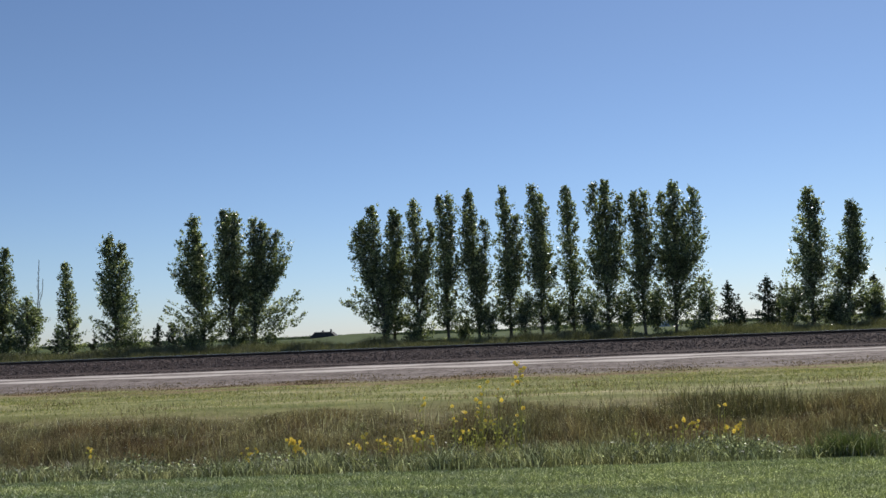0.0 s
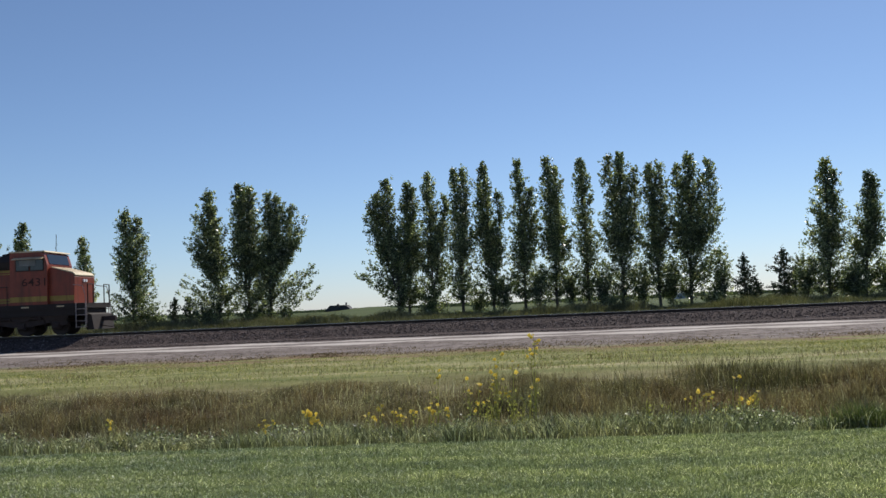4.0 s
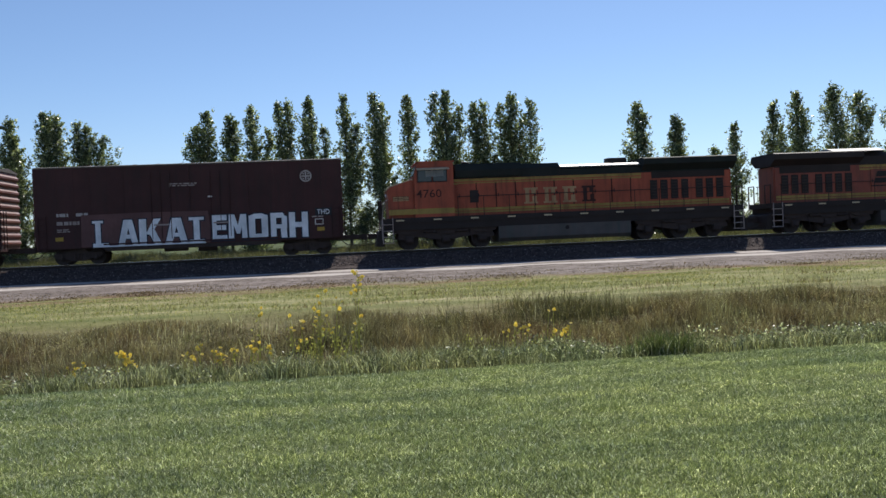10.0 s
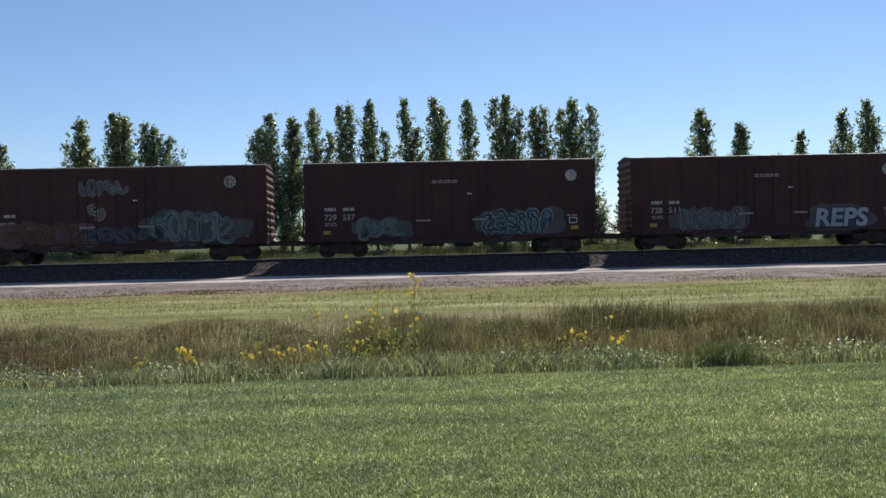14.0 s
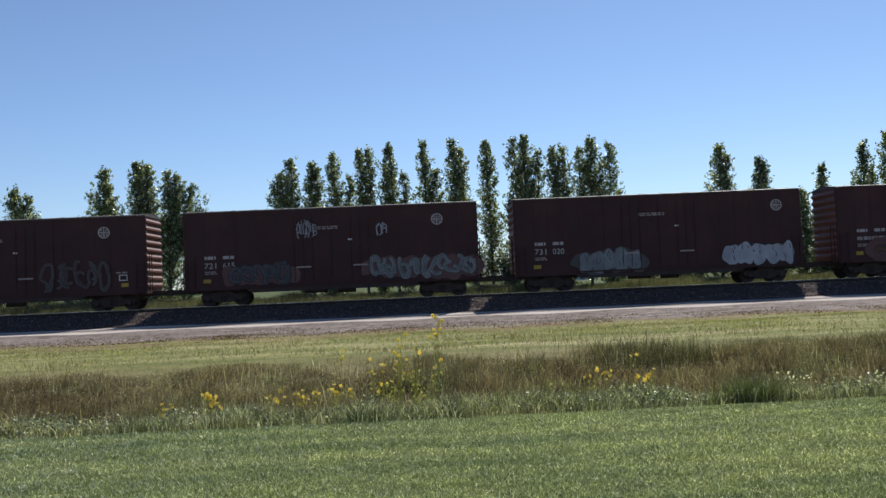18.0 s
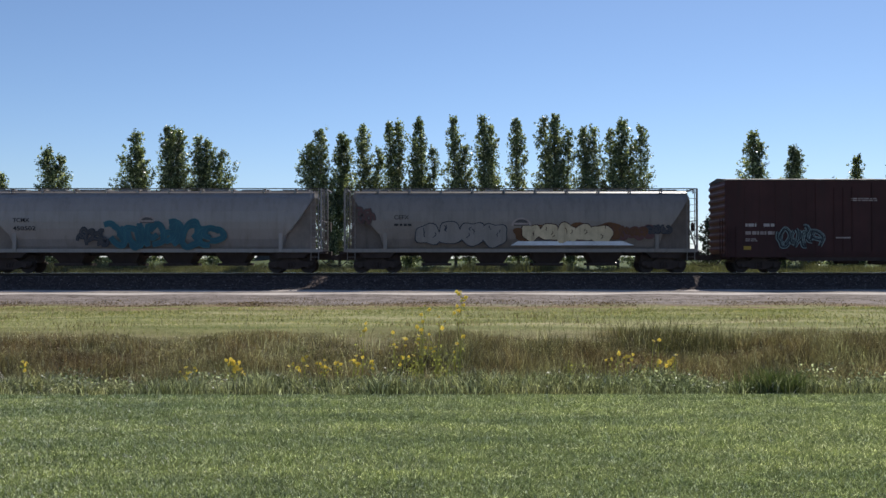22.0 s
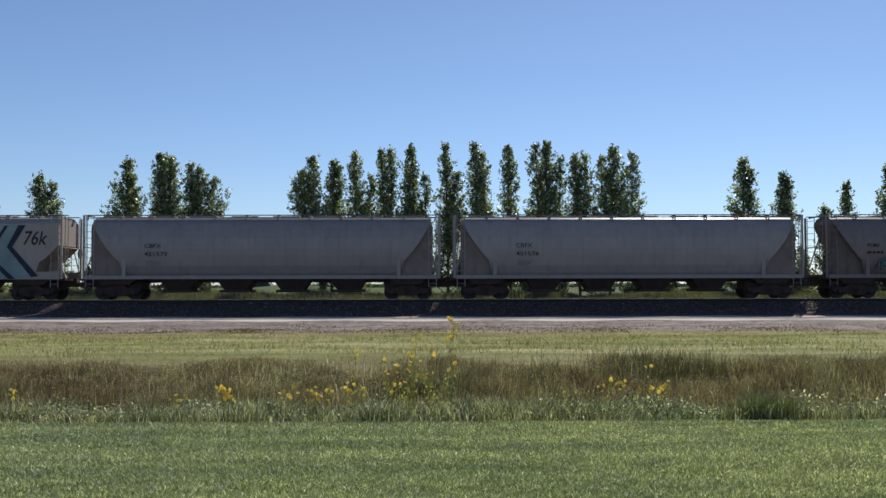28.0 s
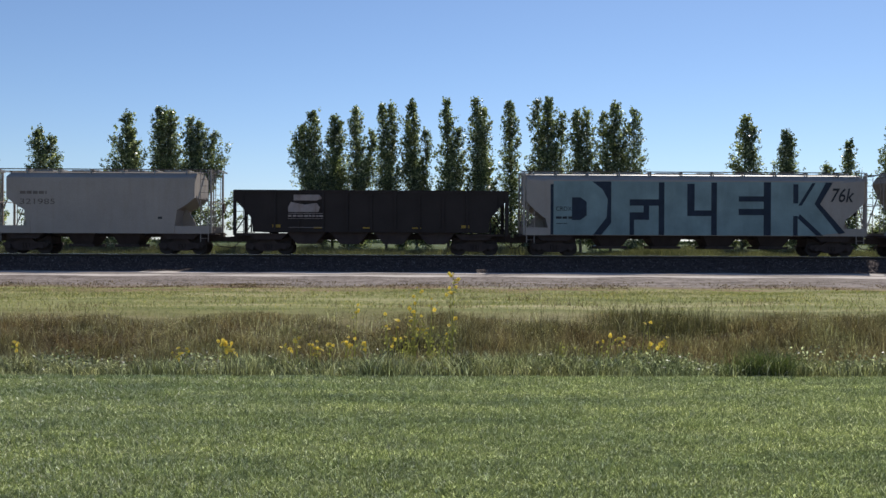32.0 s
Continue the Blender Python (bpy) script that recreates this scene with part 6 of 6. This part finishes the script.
            er = Shape().tube((s * 10.42 + e, q * 0.7, 1.75), (s * 10.42 + e, q * 0.7, 2.85), 0.035, 6).tube((s * 10.42 + e, q * 1.4, 1.75), (s * 10.42 + e, q * 1.4, 2.85), 0.035, 6)
            er.tube((s * 10.42 + e, q * 0.7, 2.85), (s * 10.42 + e, q * 1.4, 2.85), 0.03, 6)
            part("end_rail", er, M["black"], lo)
        if s != d:
            part("end_hood", Shape().box(s * 9.9 - 0.1, s * 9.9 + 0.1, -w + 0.05, w - 0.05, 1.8, 3.9), coat, lo)
    for y in (-1.47, 1.47):
        part("handrail", Shape().tube((-9.9 if d > 0 else -6.2, y, 2.85), (6.2 if d > 0 else 9.9, y, 2.85), 0.022, 6), M["black"], lo)
        for i in range(12):
            x = d * (-9.8 + i * 1.45)
            part("stanchion", shared("stanchion", "stanchion", lambda: Shape().tube((0, 0, 1.75), (0, 0, 2.85), 0.02, 6), M["black"]), None, lo).location = (x, y, 0)
    for i in range(10):
        x = -9.4 + i * 2.08
        part("reflector", shared("reflector", "reflector", lambda: Shape().box(-0.22, 0.22, -1.535, -1.52, 1.6, 1.68), M["pale"]), None, lo, "pale sill reflector").location.x = x
    for y in (-1.56, 1.56):
        rail = Shape()
        pts = [(d * 10.42 + porch, y, 0.62), (d * 10.42 + porch, y, 1.5), (d * 10.34 + porch, y, 2.2), (d * 10.2 + porch, y, 2.75), (d * 10.02, y * 0.9, 2.85)]
        for p, q in zip(pts, pts[1:]):
            rail.tube(p, q, 0.022, 6)
        part("grab_rail", rail, M["dim_white"], lo, "pale curved grab rail by the steps")
    if old:
        plate = part("nose_plate", Shape().box(*X(8.85, 9.75), -1.262, -1.254, 2.72, 2.98), M["maroon"], lo, "dark plate with cream stripes on the nose")
        for z in (2.75, 2.84, 2.93):
            part("plate_stripe", Shape().box(*X(8.87, 9.73), -1.268, -1.263, z - 0.028, z + 0.028), M["buff"], plate)
    part("horn", Shape().tube((d * 5.2, -0.2, 4.78), (d * 5.7, -0.2, 4.8), 0.05, 8, 0.1), M["black"], lo)
    return lo


def build_train():
    y = -1.52
    made = []
    made.append(locomotive("orange and black diesel locomotive with slanted dark lettering", 1, M["black"], "6431", False))
    made.append(locomotive("older orange locomotive with dark green roof and cream lettering", -1, M["green_black"], "4760", True))
    c, h = boxcar("oxide red boxcar with big white block-letter graffiti", 2)
    block_graffiti(c, h, y - 0.04)
    lettering(c, "graffiti", "THD", -h + 14.66, -h + 15.34, 2.18, 2.44, M["chalk"], y - 0.04, label="small white tag on a black patch")
    part("spray_patch", Shape().box(-h + 14.56, -h + 15.44, y - 0.03, y - 0.025, 2.1, 2.52), M["ink"], c, "small black paint patch")
    part("spray_patch", Shape().prism_y([(-h + 2.26, 0.9), (-h + 8.9, 0.9), (-h + 8.95, 1.8), (-h + 8.86, 2.6), (-h + 5.5, 2.64), (-h + 2.3, 2.6)], y - 0.025, y - 0.02), M["rose"], c, "dull pink roller-paint background")
    made.append(c)
    c, h = boxcar("oxide red boxcar with grey-blue spray lettering", 3, "728 511")
    sprayed(c, -h + 2.5, -h + 6.2, 0.95, 2.3, 6, 11, M["slate"], M["slate2"], M["slate"], "faded grey-blue spray letters", y - 0.04)
    part("spray_patch", Shape().prism_y(blob(h - 4.15, 1.6, 3.9, 1.5, np.random.default_rng(6), 30, 3.0), y - 0.025, y - 0.02), M["slate"], c, "grey-blue spray background")
    lettering(c, "graffiti", "REPS", h - 5.6, h - 2.5, 1.08, 2.15, M["bubble"], y - 0.04, M["navy"], 0.035, shear=0.12, label="pale grey rounded graffiti letters")
    made.append(c)
    c, h = boxcar("oxide red boxcar with pale green and blue graffiti", 4, "729 537", True)
    sprayed(c, -h + 2.9, -h + 5.3, 0.98, 2.1, 4, 12, M["mint"], M["slate"], M["slate"], "pale green spray letters", y - 0.04)
    sprayed(c, -h + 9.7, -h + 13.6, 0.92, 2.4, 6, 13, M["navy"], M["ice"], M["slate"], "pale blue spiky spray letters", y - 0.04)
    made.append(c)
    c, h = boxcar("oxide red boxcar with orange and mint graffiti", 5)
    sprayed(c, -h + 2.1, -h + 6.4, 0.95, 2.3, 5, 14, M["amber"], M["navy"], M["rose"], "faded orange spray letters", y - 0.04)
    sprayed(c, -h + 6.5, -h + 9.7, 1.05, 1.95, 5, 32, M["slate"], M["navy"], M["navy"], "dull violet-grey spray letters", y - 0.045)
    sprayed(c, -h + 9.7, -h + 14.3, 0.98, 2.7, 5, 15, M["mint"], M["navy"], M["slate"], "mint green angular spray letters", y - 0.04)
    sprayed(c, -h + 6.1, -h + 8.5, 3.65, 4.45, 6, 16, M["slate"], M["slate2"], None, "small grey outlined spray letters", y - 0.045)
    sprayed(c, -h + 6.6, -h + 7.5, 2.4, 3.3, 1, 17, M["slate"], M["dim_white"], None, "round grey spray mark", y - 0.045)
    made.append(c)
    c, h = boxcar("oxide red boxcar with white bubble graffiti", 6, "731 020")
    sprayed(c, -h + 3.5, -h + 6.9, 0.92, 2.2, 5, 18, M["slate2"], M["slate"], M["slate"], "grey spray letters", y - 0.04, "bubble")
    sprayed(c, -h + 11.6, -h + 15.5, 0.95, 2.25, 5, 19, M["bubble"], M["ink"], None, "white bubble spray letters edged in black", y - 0.04, "bubble")
    made.append(c)
    c, h = boxcar("oxide red boxcar with a pale scrawl and faded colour graffiti", 7, "721 615")
    sprayed(c, -h + 2.4, -h + 5.6, 1.0, 2.3, 5, 20, M["slate"], M["navy"], M["rose"], "blue-grey spray letters", y - 0.04)
    sprayed(c, -h + 10.0, -h + 15.8, 1.1, 2.4, 8, 21, M["slate2"], M["slate"], M["rose"], "faded pastel spray letters", y - 0.04)
    sprayed(c, -h + 6.1, -h + 7.2, 3.5, 4.55, 6, 22, M["bubble"], M["oxide"], None, "white scrawl", y - 0.045)
    sprayed(c, -h + 10.5, -h + 11.0, 3.4, 4.2, 2, 23, M["bubble"], M["oxide"], None, "white scrawl", y - 0.045)
    made.append(c)
    c, h = boxcar("oxide red boxcar with one small light blue tag", 8)
    sprayed(c, -h + 2.8, -h + 5.25, 1.4, 2.6, 4, 24, M["ink"], M["ice"], None, "black spray letters edged in pale blue", y - 0.04)
    sprayed(c, -h + 10.4, -h + 14.0, 1.1, 2.9, 6, 25, M["slate"], M["oxide"], None, "faded grey spray letters", y - 0.04)
    made.append(c)
    c, h = covered_hopper("dull grey covered hopper with orange and white graffiti", 9, 9.84, M["hopper_dull"], 4, True, 1.7, 4.2)
    made.append(c)
    yh = -1.62
    lettering(c, "owner_mark", "CEFX", -h + 2.85, -h + 3.65, 2.95, 3.18, M["ink"], yh, label="black stencilled letters")
    bars(c, -h + 2.85, -h + 3.8, 2.55, 2.75, 1, M["ink"], yh)
    sprayed(c, -h + 4.1, -0.9, 1.5, 2.75, 4, 26, M["hopper_dull"], M["navy"], None, "grey bubble spray letters", yh, "bubble")
    sprayed(c, 0.05, 4.9, 1.7, 2.72, 5, 27, M["pale"], M["maroon"], M["amber"], "cream and orange spray letters", yh - 0.01, "bubble")
    part("spray_bar", Shape().prism_y([(-0.6, 1.52), (6.2, 1.52), (5.6, 1.75), (-0.2, 1.75)], yh - 0.012, yh - 0.008), M["chalk"], c, "white spray band")
    sprayed(c, 4.5, 6.9, 1.85, 2.6, 5, 33, M["amber"], M["rose"], M["rose"], "orange flame-like spray marks", yh)
    sprayed(c, 6.9, 8.2, 2.2, 2.6, 5, 34, M["slate"], M["navy"], None, "small dark tag", yh)
    sprayed(c, -h + 0.8, -h + 1.7, 2.7, 3.6, 2, 35, M["rose"], M["slate"], None, "faded pink scrawl", yh)
    arch_emblem(c, 0.0, 2.6, 0.55, yh - 0.012)
    c, h = covered_hopper("light grey covered hopper with teal graffiti", 10, 9.65, M["hopper_grey"], 4, True, 1.7, 4.2)
    made.append(c)
    lettering(c, "owner_mark", "TCMX", -h + 2.3, -h + 3.2, 2.8, 3.03, M["ink"], yh, label="black stencilled letters")
    lettering(c, "car_number", "450502", -h + 2.3, -h + 3.55, 2.35, 2.58, M["ink"], yh, label="black stencilled car number")
    sprayed(c, -h + 7.4, 3.9, 1.35, 2.85, 6, 28, M["aqua"], M["teal"], None, "teal spray letters", yh)
    sprayed(c, -h + 5.9, -h + 7.5, 1.5, 2.5, 4, 31, M["slate"], M["navy"], None, "dark blue-grey spray scrawl", yh)
    arch_emblem(c, 0.0, 2.75, 0.5, yh)
    c, h = covered_hopper("dull grey covered hopper with a long band of green graffiti", 11, 9.9, M["hopper_brown"], 4, True, 1.7, 4.2)
    made.append(c)
    lettering(c, "owner_mark", "TCMX", -h + 2.3, -h + 3.0, 2.85, 3.05, M["ink"], yh, label="black stencilled letters")
    bars(c, -h + 2.3, -h + 3.2, 2.45, 2.65, 1, M["ink"], yh)
    sprayed(c, -h + 2.9, -0.3, 1.15, 2.25, 9, 29, M["jade"], M["slate2"], None, "green spray letters", yh)
    sprayed(c, 0.8, h - 1.9, 1.15, 2.25, 10, 30, M["jade"], M["ink"], None, "green spray letters", yh)
    arch_emblem(c, -0.2, 2.3, 0.6, yh)
    for k, num in enumerate(("451576", "451579")):
        c, h = covered_hopper("clean light grey covered hopper with black stencils", 12 + k, (9.78, 9.87)[k], M["hopper_grey"], 4, True, 1.7, 4.2)
        lettering(c, "owner_mark", "CBFX", -h + 3.5, -h + 4.4, 2.85, 3.08, M["ink"], yh, label="black stencilled letters")
        lettering(c, "car_number", num, -h + 3.5, -h + 4.75, 2.4, 2.63, M["ink"], yh, label="black stencilled car number")
        bars(c, -h + 3.6, -h + 4.4, 1.9, 2.15, 2, M["hopper_dull"], yh)
        made.append(c)
    c, h = covered_hopper("white covered hopper with huge pale blue graffiti letters", 14, 9.62, M["hopper_white"], 4, False, 1.2, 3.0, 2.0, 0.25, False)
    made.append(c)
    big_letters(c, 9.47)
    c, h = open_hopper("black open-top hopper car with faded white emblem", 15, 7.48)
    made.append(c)
    for k in range(2):
        c, h = covered_hopper("short light grey two-bay covered hopper", 16 + k, 6.13, M["hopper_white"], 2, False, 1.1, 3.1, 2.4, 1.0, False)
        bars(c, -h + 1.75, -h + 3.2, 3.22, 3.5, 1, M["skirt"], -1.53, "owner_mark", 14)
        lettering(c, "car_number", "321985", -h + 1.75, -h + 3.65, 2.72, 3.02, M["skirt"], -1.53, label="faded grey car number")
        bars(c, h - 3.0, h - 2.7, 1.9, 2.1, 1, M["ink"], -1.53)
        made.append(c)
    for c, mid in zip(made, MIDS):
        CARS.append((c, mid))


# strokes of slab-footed block letters in a unit box: corner points of each stroke
BLOCK = {
    "L": [[(0, 0.9), (0.75, 0.9), (0.75, 1), (0, 1)], [(0.2, 0), (0.56, 0), (0.56, 0.9), (0.2, 0.9)], [(0.0, 0), (1.15, 0), (1.05, 0.12), (0.0, 0.12)]],
    "A": [[(0, 0), (0.3, 0), (0.62, 1), (0.3, 1)], [(0.7, 0), (1, 0), (0.72, 1), (0.42, 1)], [(0.22, 0.26), (0.82, 0.26), (0.8, 0.42), (0.26, 0.42)]],
    "K": [[(0, 0), (0.32, 0), (0.32, 1), (0, 1)], [(0.3, 0.42), (0.5, 0.36), (0.98, 1), (0.66, 1)], [(0.4, 0.5), (0.64, 0.66), (1, 0), (0.68, 0)]],
    "I": [[(0.3, 0.1), (0.7, 0.1), (0.7, 0.9), (0.3, 0.9)], [(0, 0.88), (1, 0.88), (1, 1), (0, 1)], [(0, 0), (1, 0), (1, 0.12), (0, 0.12)]],
    "E": [[(0, 0), (0.3, 0), (0.3, 1), (0, 1)], [(0, 0.78), (1, 0.78), (1, 1), (0, 1)], [(0, 0.4), (0.95, 0.4), (0.95, 0.6), (0, 0.6)], [(0, 0), (1, 0), (1, 0.2), (0, 0.2)]],
    "M": [[(0, 0), (0.28, 0), (0.3, 1), (0.04, 1)], [(0.72, 0), (1, 0), (0.96, 1), (0.7, 1)], [(0.1, 1), (0.34, 1), (0.62, 0.3), (0.44, 0.22)], [(0.66, 1), (0.9, 1), (0.6, 0.22), (0.42, 0.3)]],
    "O": [[(0.06, 0.08), (0.36, 0), (0.36, 1), (0.06, 0.92)], [(0.66, 0), (0.96, 0.08), (0.96, 0.92), (0.66, 1)], [(0.3, 0.8), (0.72, 0.8), (0.72, 1), (0.3, 1)], [(0.3, 0), (0.72, 0), (0.72, 0.2), (0.3, 0.2)]],
    "R": [[(0, 0), (0.32, 0), (0.32, 1), (0, 1)], [(0.28, 0.8), (0.9, 0.8), (0.7, 1), (0.28, 1)], [(0.64, 0.5), (0.94, 0.5), (0.94, 0.86), (0.64, 0.86)], [(0.28, 0.38), (0.94, 0.38), (0.94, 0.54), (0.28, 0.54)], [(0.6, 0), (0.94, 0), (0.9, 0.42), (0.56, 0.42)]],
    "H": [[(0, 0), (0.32, 0), (0.32, 1), (0, 1)], [(0.68, 0), (1, 0), (1, 1), (0.68, 1)], [(0.28, 0.4), (0.72, 0.4), (0.72, 0.6), (0.28, 0.6)]],
}


def block_graffiti(c, h, y):
    """Tall white slab letters with a dark edge, each a part of its own."""
    spans = [("L", 2.86, 3.6), ("A", 4.15, 5.2), ("K", 5.25, 6.42), ("A", 6.58, 7.76), ("I", 7.84, 8.63), ("E", 9.05, 9.83), ("M", 9.9, 10.9), ("O", 10.92, 12.05), ("R", 12.15, 13.08), ("H", 13.14, 14.15)]
    for i, (ch, a, b) in enumerate(spans):
        z0, z1 = (0.92, 2.28) if i < 5 else (0.98, 2.34)
        body, rim = Shape(), Shape()
        for k, poly in enumerate(BLOCK[ch]):
            p = [(-h + a + u * (b - a), z0 + v * (z1 - z0)) for u, v in poly]
            mx, mz = sum(q[0] for q in p) / len(p), sum(q[1] for q in p) / len(p)
            grow = [(q[0] + (0.055 if q[0] > mx else -0.055), q[1] + (0.055 if q[1] > mz else -0.055)) for q in p]
            body.prism_y(p, y - 0.0008 * k, y + 0.001)
            rim.prism_y(grow, y + 0.0035 - 0.0003 * k, y + 0.006)
        letter = part("graffiti_letter", body, M["chalk"], c, "white block graffiti letter edged in dark blue")
        part("letter_edge", rim, M["navy"], letter)
    part("graffiti_underline", Shape().box(-h + 2.86, -h + 8.7, y - 0.004, y, 0.87, 0.94), M["chalk"], c, "white painted underline")


def big_letters(c, h):
    """Huge roller letters: a pale blue field with dark strokes that leave the letters standing."""
    y = -1.53
    x0, z0, z1 = -h + 1.58, 1.17, 4.12
    part("roller_field", Shape().prism_y([(x0, z0), (-h + 16.1, z0), (-h + 17.5, z0 + 0.15), (-h + 16.1, 2.85), (-h + 17.0, z1), (x0, z1)], y, y + 0.006), M["ice"], c, "pale blue roller paint field")
    strokes = [Shape() for _ in range(5)]

    def poly(*p):
        strokes[k].prism_y([(-h + a, b) for a, b in p], y - 0.008, y - 0.003)

    def bar(a, b, c0, d):
        poly((a, c0), (b, c0), (b, d), (a, d))

    k = 0        # D
    poly((2.60, 1.98), (3.07, 1.98), (3.41, 2.23), (3.41, 2.98), (3.07, 3.23), (2.60, 3.23))
    bar(1.42, 1.58, 1.17, 3.95)
    poly((3.72, 4.11), (4.77, 4.11), (4.77, 3.14), (4.58, 3.14), (4.27, 3.70))
    poly((3.78, 1.17), (4.24, 1.17), (4.77, 1.83), (4.77, 3.14), (4.58, 3.14), (4.52, 2.14))
    k = 1        # F
    bar(5.79, 7.43, 2.79, 3.14)
    bar(5.79, 6.87, 2.01, 2.42)
    bar(5.79, 6.04, 1.17, 2.01)
    bar(6.56, 6.87, 2.42, 2.79)
    bar(7.40, 7.71, 1.17, 4.08)
    k = 2        # L
    bar(8.98, 9.38, 2.23, 4.01)
    bar(9.38, 10.34, 2.23, 2.54)
    bar(10.31, 10.62, 1.17, 4.08)
    k = 3        # E
    bar(11.83, 13.25, 3.04, 3.33)
    bar(11.83, 13.25, 2.29, 2.64)
    bar(13.22, 13.62, 1.17, 4.11)
    k = 4        # K
    bar(14.86, 15.14, 2.95, 4.01)
    bar(14.86, 15.11, 1.17, 2.26)
    poly((15.14, 2.83), (15.33, 2.83), (16.10, 4.08), (15.91, 4.08))
    poly((15.11, 2.14), (15.23, 2.36), (16.53, 1.17), (16.16, 1.17))
    poly((16.66, 4.11), (17.06, 4.11), (16.35, 2.92), (16.04, 2.92))
    poly((16.04, 2.92), (16.35, 2.92), (17.77, 1.33), (17.40, 1.26))
    for s in strokes:
        part("roller_letter", s, M["navy"], c, "dark strokes of a huge block letter")
    lettering(c, "graffiti", "76k", -h + 16.95, -h + 18.25, 3.02, 3.8, M["ink"], y - 0.012, fat=0.01, shear=0.25, label="black brush-painted tag")
    lettering(c, "owner_mark", "CRDX", -h + 1.72, -h + 2.6, 2.48, 2.72, M["ink"], y - 0.004, label="black stencilled letters")
    bars(c, -h + 1.72, -h + 2.7, 2.0, 2.22, 1, M["ink"], y - 0.004, "car_number", 9)
    bars(c, -h + 1.75, -h + 2.35, 1.75, 1.82, 1, M["ink"], y - 0.004, seed=10)


def train_x(t):
    s = t - 16
    u = min(max((t - 5.5) / 1.5, 0), 1)
    late = 1.05 * (1 - u * u * (3 - 2 * u))  # the head end comes in a little late
    return 11.672 * s - 0.0044 * s ** 2 - 0.000763 * s ** 3 - late


build_ground()
build_grass()
build_tree_foot_brush()
build_track()
build_trees()
build_distance()
build_flowers()
build_train()


def motions():
    for c, mid in CARS:
        walk(c, [(t, pose(mid + train_x(t), TRACK_Y, RAIL_Z)) for t in (0, 4, 5, 5.5, 6, 6.5, 7, 8, 12, 16, 20, 24, 28, 32)])
    # each wheelset rolls while its vehicle is before the camera: keys a frame apart
    mids = dict(CARS)
    for ob, x, r in WHEELSETS:
        mid = mids[ob.parent.parent]
        times = [k / FPS for k in range(int(32 * FPS) + 1) if abs(mid + train_x(k / FPS)) < 36]
        rows = [(t, pose(x, 0, r, 0, math.degrees(train_x(t) / r) % 360, 0)) for t in times]
        if not rows:
            rows = [(0, pose(x, 0, r)), (32, pose(x, 0, r))]
        if rows[0][0] > 0:
            rows = [(0, rows[0][1])] + rows
        if rows[-1][0] < 32:
            rows = rows + [(32, rows[-1][1])]
        walk(ob, rows)


motions()
